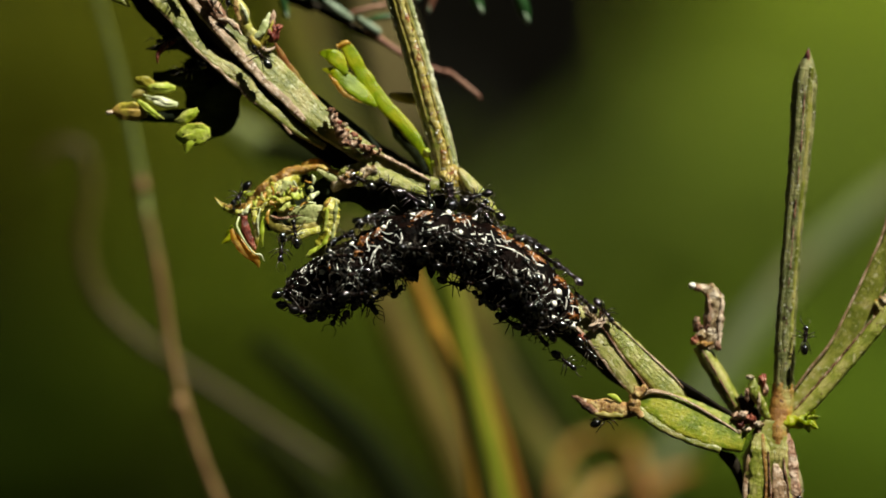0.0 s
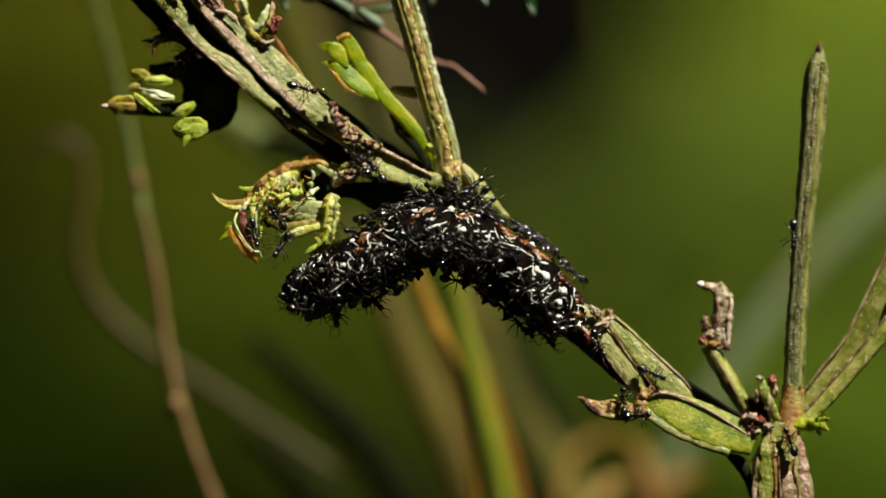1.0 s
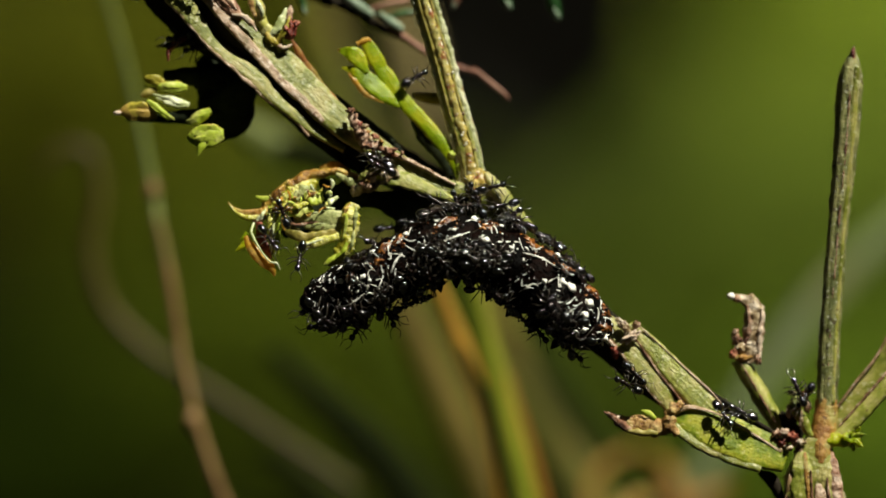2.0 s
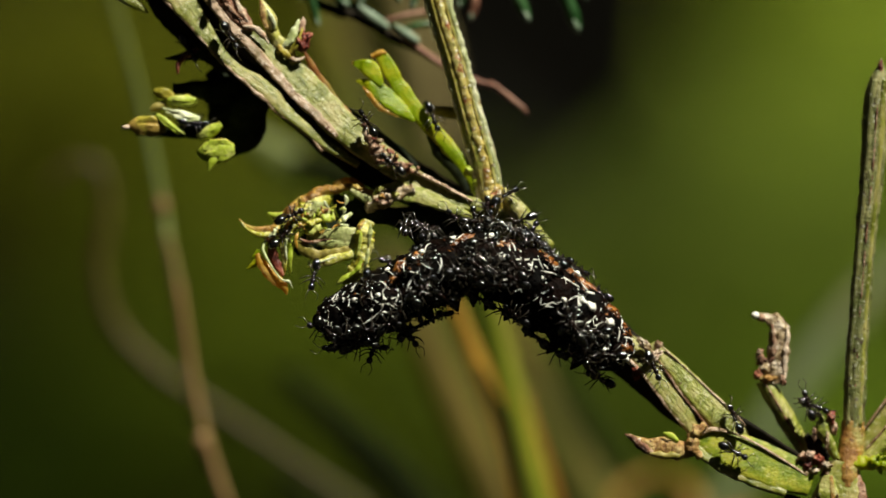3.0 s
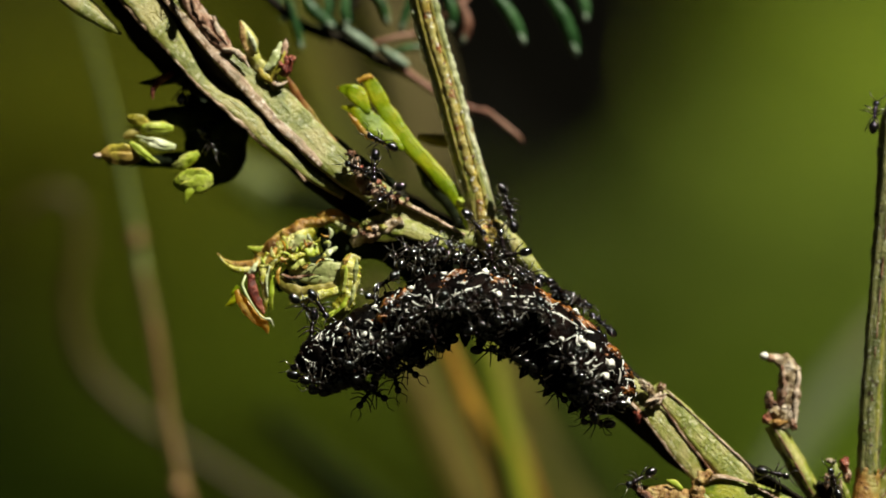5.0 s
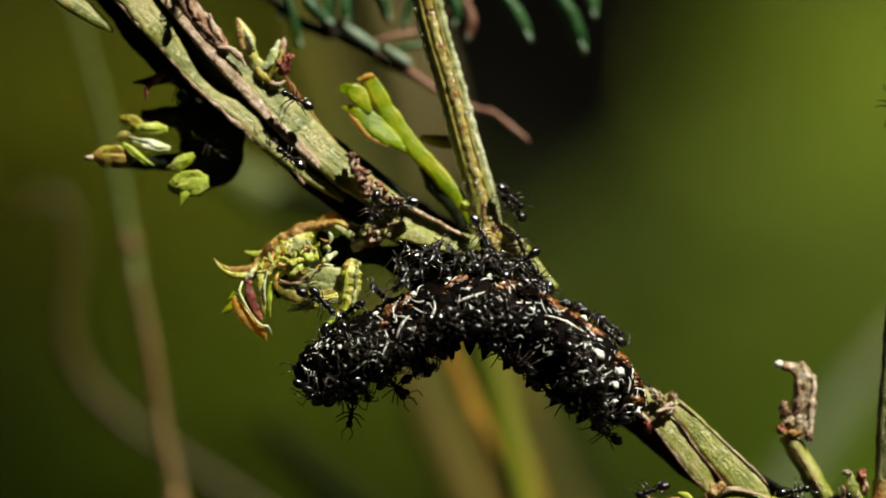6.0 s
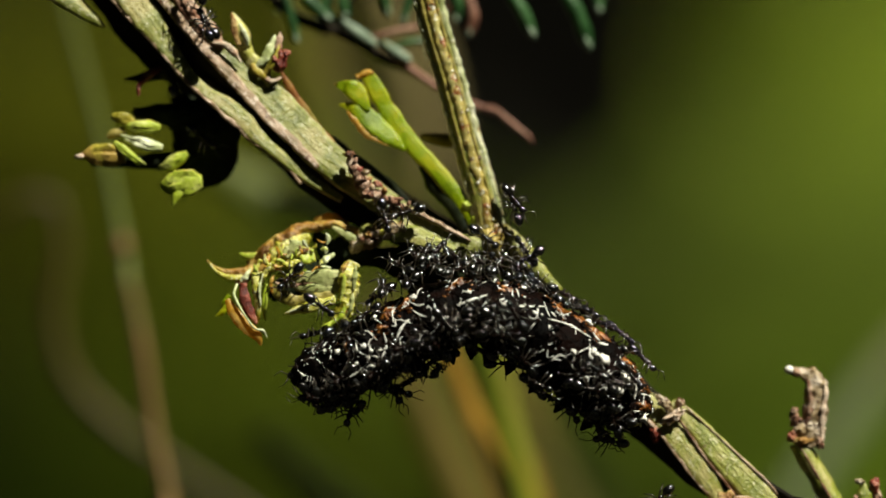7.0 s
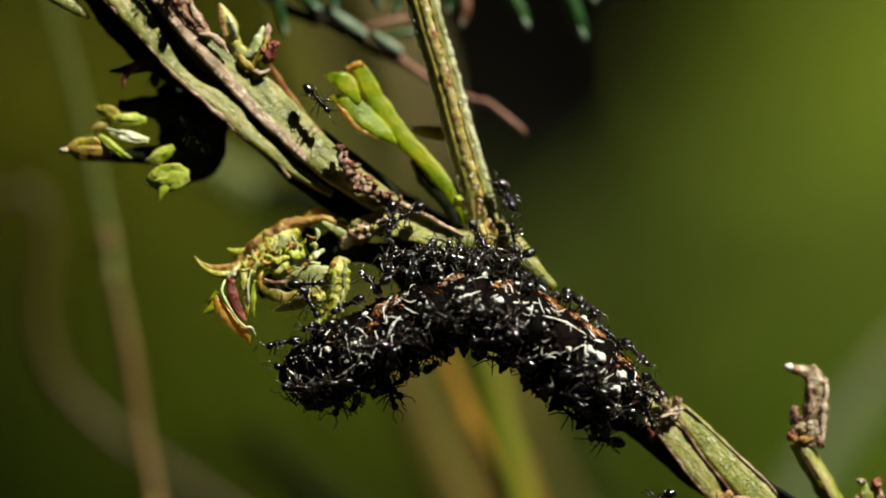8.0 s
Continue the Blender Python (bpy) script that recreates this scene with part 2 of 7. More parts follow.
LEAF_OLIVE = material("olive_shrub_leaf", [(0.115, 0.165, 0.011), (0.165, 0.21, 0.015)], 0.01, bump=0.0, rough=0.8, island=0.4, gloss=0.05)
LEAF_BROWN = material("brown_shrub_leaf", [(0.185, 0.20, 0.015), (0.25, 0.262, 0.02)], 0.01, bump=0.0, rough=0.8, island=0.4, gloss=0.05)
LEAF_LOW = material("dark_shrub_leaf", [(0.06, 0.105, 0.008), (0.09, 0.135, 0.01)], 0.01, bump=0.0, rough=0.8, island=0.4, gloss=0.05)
# distant scrub and woods: deep shade is put into these near-black colours
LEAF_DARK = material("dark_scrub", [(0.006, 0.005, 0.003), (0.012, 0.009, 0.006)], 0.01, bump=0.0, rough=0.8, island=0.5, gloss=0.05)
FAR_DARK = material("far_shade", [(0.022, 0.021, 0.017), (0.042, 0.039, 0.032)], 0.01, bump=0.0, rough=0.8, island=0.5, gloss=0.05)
BG_GREENSTEM = material("green_grass_stem", [(0.10, 0.13, 0.022), (0.16, 0.18, 0.04)], 0.1, bump=0.2)
GROUND = material("grassy_ground", [(0.03, 0.045, 0.012), (0.06, 0.075, 0.02), (0.09, 0.075, 0.04)], 0.004, speck=(0.02, 0.02, 0.01), speck_scale=0.05,
                  bump=0.5, bump_scale=0.05, rough=0.9)


# ---- mesh helpers ----
def mesh_of(name, bm, mat, smooth=True):
    me = bpy.data.meshes.new(name)
    bmesh.ops.recalc_face_normals(bm, faces=bm.faces)
    bm.to_mesh(me)
    bm.free()
    me.materials.append(mat)
    if smooth:
        me.polygons.foreach_set("use_smooth", [True] * len(me.polygons))
    return me


def part(name, bm, mat, parent, label="", smooth=True):
    ob = new(name, mesh_of(name, bm, mat, smooth))
    ob.parent = parent
    if label:
        ob["label"] = label
    return ob


def thing(name, label, category, group="", at=None, kind=""):
    ob = new(name)
    ob.empty_display_size = 0.002
    if at is not None:
        ob.location = at
    return tagged(ob, label, category, group, kind)


def spline(points, n):
    """A smooth curve through rows of equal length, as n + 1 rows."""
    a = np.array(points, float)
    a = np.vstack([2 * a[0] - a[1], a, 2 * a[-1] - a[-2]])
    rows = []
    k = len(a) - 3
    for i in range(n + 1):
        f = min(i / n * k, k - 1e-6)
        j, u = int(f), f - int(f)
        p0, p1, p2, p3 = a[j:j + 4]
        rows.append(0.5 * (2 * p1 + (p2 - p0) * u + (2 * p0 - 5 * p1 + 4 * p2 - p3) * u * u + (3 * p1 - p0 - 3 * p2 + p3) * u ** 3))
    return np.array(rows)


def sweep(points, n=40, sides=14, square=0.8, lobes=0, lobe=0.0, lobe_turn=0.0, rough=0.05, grain=0.8, bm=None, close=True, seed=0.0):
    """A strip or stem swept along points (place, half width, half thickness, tilt), the last three in mm, mm and degrees.
    The width lies across the view, the thickness along it; tilt leans the upper edge back."""
    rows = spline([(*p, w, h, k) for p, w, h, k in points], n)
    bm = bm or bmesh.new()
    for layer in ("edge", "fibre"):
        if bm.loops.layers.uv.get(layer) is None:
            bm.loops.layers.uv.new(layer)
    uv, fib = bm.loops.layers.uv.get("edge"), bm.loops.layers.uv.get("fibre")
    run, last = 0.0, None
    rings, edge = [], {}
    for i, r in enumerate(rows):
        c = Vector(r[:3])
        run += (c - Vector(rows[max(i - 1, 0)][:3])).length * 1000
        t = Vector(rows[min(i + 1, n)][:3] - rows[max(i - 1, 0)][:3]).normalized()
        u = FRONT.cross(t)
        u = (u if u.length > 0.05 else Vector((1, 0, 0))).normalized()
        v = t.cross(u).normalized()
        if v.dot(FRONT) < 0:
            u, v = -u, -v
        if last is None:
            if u.z < -0.02 or (abs(u.z) <= 0.02 and u.x < 0):
                u = -u
        elif u.dot(last) < 0:
            u = -u
        last = u.copy()
        k = radians(r[5])
        u, v = u * math.cos(k) - v * math.sin(k), v * math.cos(k) + u * math.sin(k)
        ring = []
        for s in range(sides):
            a = 2 * math.pi * s / sides
            ca, sa = math.cos(a), math.sin(a)
            x = math.copysign(abs(ca) ** square, ca)
            y = math.copysign(abs(sa) ** square, sa)
            f = 1 + (lobe * math.cos(lobes * a + radians(lobe_turn)) if lobes else 0)
            p = c + u * (x * f * max(r[3], 0.01) * MM) + v * (y * f * max(r[4], 0.01) * MM)
            q = p * 1000 * grain
            f = 1 + rough * 2.4 * noise.noise(q + Vector((seed, 0, 0))) + rough * noise.noise(q * 3.1)
            p = c + (p - c) * f
            vert = bm.verts.new(p)
            edge[vert] = ((abs(ca) ** 1.5, i / n), (x * r[3] * 3.0 + (4 if y < 0 else 0), run * 0.35 + seed))
            ring.append(vert)
        rings.append(ring)
    for a, b in zip(rings, rings[1:]):
        for s in range(sides):
            f = bm.faces.new((a[s], a[(s + 1) % sides], b[(s + 1) % sides], b[s]))
            for loop in f.loops:
                loop[uv].uv, loop[fib].uv = edge[loop.vert]
    if close:
        for ring in (rings[0], rings[-1]):
            f = bm.faces.new(ring)
            for loop in f.loops:
                loop[uv].uv, loop[fib].uv = edge[loop.vert]
    return bm


def blob(centre, radii, turn=None, rough=0.12, grain=1.0, cuts=2, bm=None, seed=0.0):
    """An uneven rounded lump; radii in mm."""
    bm = bm or bmesh.new()
    got = bmesh.ops.create_icosphere(bm, subdivisions=cuts, radius=1.0)["verts"]
    m = (turn or Matrix.Identity(3))
    for v in got:
        q = v.co * 1.0
        f = 1 + rough * 2 * noise.noise(q * 1.7 * grain + Vector((seed, seed, 0))) + rough * noise.noise(q * 4.3 * grain + Vector((0, seed, 0)))
        p = Vector((q.x * radii[0], q.y * radii[1], q.z * radii[2])) * (f * MM)
        v.co = centre + m @ p
    return bm


def turn_to(direction, up=Vector((0, -1, 0))):
    """A turn whose x axis is direction and whose z axis lies as near to up as can be."""
    x = Vector(direction).normalized()
    y = Vector(up).cross(x)
    y = (y if y.length > 1e-4 else Vector((0, 0, 1)).cross(x)).normalized()
    z = x.cross(y)
    return Matrix((x, y, z)).transposed()


# ---- ground and distance ----
def ground():
    bm = bmesh.new()
    n = 40
    size = [-400 * 1.0, 400]
    grid = [[None] * (n + 1) for _ in range(n + 1)]
    for i in range(n + 1):
        for j in range(n + 1):
            a, b = 2 * i / n - 1, 2 * j / n - 1
            x, y = math.copysign(abs(a) ** 3.5, a) * size[1], math.copysign(abs(b) ** 3.5, b) * size[1]
            grid[i][j] = bm.verts.new((x, y, 0.03 * noise.noise((x * 1.5, y * 1.5, 0))))
    for i in range(n):
        for j in range(n):
            bm.faces.new((grid[i][j], grid[i + 1][j], grid[i + 1][j + 1], grid[i][j + 1]))
    ob = new("ground", mesh_of("ground", bm, GROUND))
    return tagged(ob, "rough grassy ground under the plants", "ground", kind="structure")


def leaves(name, label, centre, size, count, leaf, mat, seed, kind="stuff", lean=0.0):
    """A mass of small bent leaves round a place; size: half extents in mm; leaf: its length in mm;
    lean: degrees by which its long side rises to the right."""
    r = random.Random(seed)
    verts, faces = [], []
    for _ in range(count):
        while True:
            q = Vector((r.uniform(-1, 1), r.uniform(-1, 1), r.uniform(-1, 1)))
            if q.length < 1 + 0.25 * noise.noise(q * 3 + Vector((seed, 0, 0))):
                break
        c = centre + Matrix.Rotation(-radians(lean), 3, "Y") @ Vector((q.x * size[0], q.y * size[1], q.z * size[2])) * MM
        m = Euler((r.uniform(-1.0, 1.0), r.uniform(-1, 1), r.uniform(0, 6.3))).to_matrix()
        s = leaf * r.uniform(0.6, 1.3) * MM
        b = len(verts)
        for x, y, z in ((-0.5, 0, 0), (-0.1, 0.2, 0.05), (0.5, 0, -0.1), (-0.1, -0.2, 0.05), (0, 0, -0.04)):
            verts.append(c + m @ Vector((x * s, y * s, z * s)))
        faces += [(b, b + 4, b + 1), (b + 1, b + 4, b + 2), (b + 2, b + 4, b + 3), (b + 3, b + 4, b)]
    me = bpy.data.meshes.new(name)
    me.from_pydata(verts, [], faces)
    me.materials.append(mat)
    ob = tagged(new(name, me), label, "shrub", kind=kind)
    if size[0] < 200:
        foot = Vector((centre.x * 1.02, centre.y, 0.02))
        part("stem", sweep([(foot, 6, 6, 0), (centre * 0.5 + foot * 0.5, 4, 4, 0), (centre, 2, 2, 0)], 12, 8, 1.0), TWIG_AND_SHADE, ob)
    return ob


def distance():
    leaves("far_scrub", "far scrub behind the plant, its deep shade painted dark", V(0, 2400, 0), (1000, 120, 800), 12000, 70, FAR_DARK, 1)
    # dark ring added to hide the sky behind the scrub
    bm = bmesh.new()
    rings = [[bm.verts.new((9 * math.cos(2 * math.pi * i / 60) * (1 + 0.05 * math.sin(i * 2.3)), 9 * math.sin(2 * math.pi * i / 60), z + (0.8 * noise.noise((i * 0.7, 0, 3)) if z > 1 else 0)))
              for i in range(60)] for z in (-0.2, 2.0, 4.5)]
    for a, b in zip(rings, rings[1:]):
        for i in range(60):
            bm.faces.new((a[i], a[(i + 1) % 60], b[(i + 1) % 60], b[i]))
    tagged(new("backdrop", mesh_of("backdrop", bm, LEAF_DARK)), "wooded edge of the clearing in the distance, its shade painted dark", "woods", kind="structure")
    # out of view; added only to cut the sky's fill light
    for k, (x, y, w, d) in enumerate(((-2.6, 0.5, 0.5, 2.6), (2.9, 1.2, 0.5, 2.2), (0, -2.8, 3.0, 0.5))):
        leaves("sky_block_scrub", "unseen tall dark scrub added to block skylight", Vector((x, y, 0.9)), (w * 1000, d * 1000, 1100), 2500, 160, LEAF_DARK, 20 + k)
    # near-black cover added below the view to swallow ground bounce
    leaves("bounce_block_scrub", "unseen low dark scrub added to stop light bouncing off the ground", Vector((0, 0.2, 0.16)), (2400, 2400, 200), 9000, 150, LEAF_DARK, 31)
    leaves("sunlit_shrub", "yellow-green shrub far behind the plant, its sunlight painted bright", V(96.0, 1000, 36.0), (46, 25, 40), 3200, 8, LEAF_BRIGHT, 2)
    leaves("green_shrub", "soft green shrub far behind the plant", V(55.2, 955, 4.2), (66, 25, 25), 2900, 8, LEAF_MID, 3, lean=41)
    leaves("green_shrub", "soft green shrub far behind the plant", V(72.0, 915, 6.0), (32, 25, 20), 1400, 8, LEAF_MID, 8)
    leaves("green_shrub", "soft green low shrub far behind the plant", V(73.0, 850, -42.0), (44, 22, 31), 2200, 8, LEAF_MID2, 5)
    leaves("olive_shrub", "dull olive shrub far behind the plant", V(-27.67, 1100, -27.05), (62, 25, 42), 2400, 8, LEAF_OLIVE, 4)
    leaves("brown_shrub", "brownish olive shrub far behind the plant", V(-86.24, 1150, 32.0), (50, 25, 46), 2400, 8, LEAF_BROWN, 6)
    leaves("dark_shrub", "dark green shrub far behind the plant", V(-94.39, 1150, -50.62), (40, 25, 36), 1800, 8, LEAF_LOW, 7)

ground()
distance()


# ---- background stems and blades, out of focus ----
def stem_thing(name, label, category, points, mat, n=24, sides=10, part_name="stem", group=""):
    root = thing(name, label, category, group)
    part(part_name, sweep(points, n, sides, 1.0, rough=0.04, grain=0.2), mat, root)
    return root


dry = stem_thing("dry_stem", "thin dry stem, green above and tan below, behind the branch", "stem",
                 [(V(-27.53, 36, 3.43), 0.36, 0.34, 0), (V(-26.45, 36, -1.52), 0.40, 0.38, 0), (V(-24.39, 36, -13.09), 0.42, 0.40, 0), (V(-20.45, 36, -24.13), 0.44, 0.42, 0), (V(-13.88, 36, -37.28), 0.54, 0.5, 0)], BG_STEM, 40)
part("green_stem", sweep([(V(-33.33, 40, 27.38), 0.26, 0.26, 0), (V(-30.18, 39, 16.36), 0.30, 0.30, 0), (V(-27.98, 37, 6.36), 0.36, 0.36, 0), (V(-27.42, 36, 3.03), 0.40, 0.36, 0)], 30, 10, 1.0, rough=0.04, grain=0.2), BG_GREENSTEM, dry)
for q, s in ((V(-27.91, 35.8, 5.83), 0.62), (V(-24.29, 35.8, -14.45), 0.7)):
    part("node", blob(q, (s, s, s * 1.4)), BG_STEM, dry)
stalk = stem_thing("bent_stalk", "faint hooked brown stalk behind the plant", "stalk",
                   [(V(-39.20, 62, 7.81), 0.3, 0.3, 0), (V(-37.24, 62, 9.77), 0.36, 0.36, 0), (V(-34.55, 62, 9.53), 0.4, 0.4, 0), (V(-33.66, 62, 5.62), 0.44, 0.44, 0), (V(-34.43, 62, 0.72), 0.5, 0.5, 0), (V(-33.14, 62, -4.28), 0.55, 0.55, 0), (V(-29.61, 62, -8.18), 0.55, 0.5, 0), (V(-26.42, 62, -10.43), 0.4, 0.4, 0)], BG_STALK, 50)
part("pale_end", sweep([(V(-27.15, 62, -9.94), 0.4, 0.4, 0), (V(-21.76, 62, -13.45), 0.45, 0.4, 0), (V(-15.87, 62, -17.36), 0.4, 0.4, 0), (V(-9.99, 62, -21.26), 0.4, 0.4, 0)], 20, 10, 1.0), BG_STALK, stalk)
for k, (label, pts, mat) in enumerate((
        ("straw-coloured grass blade behind the branch", [(V(-5.3, 36, 2.64), 0.3, 0.2, 0), (V(-3.04, 36, -1.99), 0.6, 0.3, 0), (V(-1.15, 36, -6.50), 0.75, 0.3, 0), (V(0.63, 36, -11.01), 0.8, 0.3, 0), (V(2.10, 36, -16.04), 0.75, 0.3, 0), (V(3.09, 36, -22.06), 0.7, 0.3, 0), (V(3.7, 36, -27), 0.7, 0.3, 0)], BG_STRAW),
        ("green grass blade behind the branch", [(V(-0.63, 42, 2.68), 0.33, 0.2, 0), (V(1.11, 42, -4.54), 0.6, 0.3, 0), (V(2.27, 42, -9.61), 0.8, 0.3, 0), (V(3.49, 42, -14.63), 0.9, 0.3, 0), (V(5.44, 42, -22.71), 1.0, 0.3, 0), (V(6.4, 42, -27.2), 1.0, 0.3, 0)], BG_GREEN),
        ("dull olive grass blade behind the branch", [(V(-9.16, 70, 2.27), 0.6, 0.3, 0), (V(-5.58, 70, -5.15), 1.3, 0.4, 0), (V(-2.95, 70, -10.84), 1.5, 0.4, 0), (V(0.04, 70, -17.51), 1.5, 0.4, 0), (V(3.77, 70, -26.41), 1.5, 0.4, 0)], BG_DULL),
        ("dull olive grass blade behind the branch", [(V(1.27, 90, -1.71), 0.9, 0.3, 0), (V(5.11, 90, -10.85), 1.7, 0.4, 0), (V(8.93, 90, -17.96), 1.9, 0.4, 0), (V(13.53, 90, -27.09), 1.9, 0.4, 0)], BG_DULL),
        ("thin orange grass blade behind the branch", [(V(3.4, 44, -10.0), 0.16, 0.2, 0), (V(3.95, 44, -12.65), 0.4, 0.3, 0), (V(5.55, 44, -17.74), 0.5, 0.3, 0), (V(6.9, 44, -22.76), 0.55, 0.3, 0), (V(8.0, 44, -27.48), 0.55, 0.3, 0)], BG_ORANGE),
        ("grass blade behind the branch, its shade painted dark", [(V(-18.26, 70, -8.69), 0.8, 0.3, 0), (V(-12.25, 70, -14.16), 1.5, 0.4, 0), (V(-6.78, 70, -19.63), 1.7, 0.4, 0), (V(-1.31, 70, -27.83), 1.8, 0.4, 0)], BG_DARKBLADE),
        ("grass blade behind the branch, its shade painted dark", [(V(-19.04, 80, -17.66), 0.8, 0.3, 0), (V(-14.61, 80, -20.98), 1.3, 0.4, 0), (V(-7.97, 80, -28.17), 1.6, 0.4, 0)], BG_DARKBLADE),
        # dark strip paints the gap between the straw and green blades
        ("grass blade behind the branch, its shade painted dark", [(V(-0.6, 32, -7.8), 0.16, 0.2, 0), (V(0.6, 32, -10.38), 0.4, 0.25, 0), (V(1.62, 32, -12.98), 0.5, 0.3, 0), (V(2.5, 32, -16.63), 0.5, 0.3, 0), (V(3.55, 32, -21.85), 0.45, 0.3, 0), (V(4.4, 32, -26.5), 0.4, 0.3, 0)], BG_DARKBLADE),
        ("grass blade behind the branch, its shade painted dark", [(V(4.76, 80, -6.59), 0.5, 0.3, 0), (V(9.19, 80, -13.78), 1.2, 0.4, 0), (V(14.17, 80, -21.53), 0.8, 0.4, 0)], BG_DARKBLADE),
        ("brown grass blade behind the branch", [(V(-16.29, 110, 29.88), 1.3, 0.4, 0), (V(-13.99, 110, 21.85), 1.5, 0.4, 0), (V(-11.13, 110, 13.82), 1.4, 0.4, 0), (V(-8.26, 110, 6.37), 1.2, 0.4, 0)], BG_DULL),
        ("tan grass blade behind the branch", [(V(-8.36, 120, 30.23), 1.2, 0.4, 0), (V(-6.03, 120, 22.11), 1.5, 0.4, 0), (V(-4.87, 120, 16.88), 1.4, 0.4, 0), (V(-3.71, 120, 10.5), 1.0, 0.4, 0)], BG_TAN),
        ("pale grass blade behind the branch", [(V(48.24, 95, 9.07), 1.0, 0.4, 0), (V(36.97, 95, -0.51), 1.4, 0.4, 0), (V(29.08, 95, -10.09), 1.5, 0.4, 0), (V(19.5, 95, -25.86), 1.4, 0.4, 0)], BG_PALE))):
    stem_thing("grass_blade", label, "grass", pts, mat, 24, 8, "blade", "blades behind the branch")
shade_leaf = thing("shaded_leaf", "dark green leaf hanging behind the branch", "leaf")
part("blade", sweep([(V(-22.09, 60, 13.20), 0.5, 0.3, 0), (V(-19.78, 60, 11.36), 1.3, 0.4, 0), (V(-17.47, 60, 9.76), 1.5, 0.4, 0), (V(-15.16, 60, 8.61), 0.8, 0.3, 0)], 16, 10, 0.9), BG_GREENSTEM, shade_leaf)
# the tip's shade is painted on by its dark colour
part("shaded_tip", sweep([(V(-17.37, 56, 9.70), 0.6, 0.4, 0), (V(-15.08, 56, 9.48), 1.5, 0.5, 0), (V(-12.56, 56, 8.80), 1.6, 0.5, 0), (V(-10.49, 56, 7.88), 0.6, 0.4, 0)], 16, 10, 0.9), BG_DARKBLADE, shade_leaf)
dead = thing("dead_leaf", "curled orange dead leaf behind the branch", "leaf")
for k, (a, b, c) in enumerate(((V(10.99, 70, -25.1), V(11.84, 72, -20.23), V(15.17, 74, -17.8)), (V(15.17, 74, -17.8), V(18.42, 72, -19.68), V(20.01, 70, -25.1)), (V(12.3, 66, -26.61), V(15.09, 70, -22.91), V(18.42, 72, -22.42)), (V(18.97, 72, -27.35), V(20.71, 76, -23.08), V(24.69, 80, -21.53)))):
    part("leaf_fold", sweep([(a, 0.3, 0.2, 0), (b, 0.75, 0.3, 30 * k - 40), (c, 0.3, 0.2, 0)], 16, 8, 0.9, rough=0.2, grain=0.5), BG_ORANGE, dead)

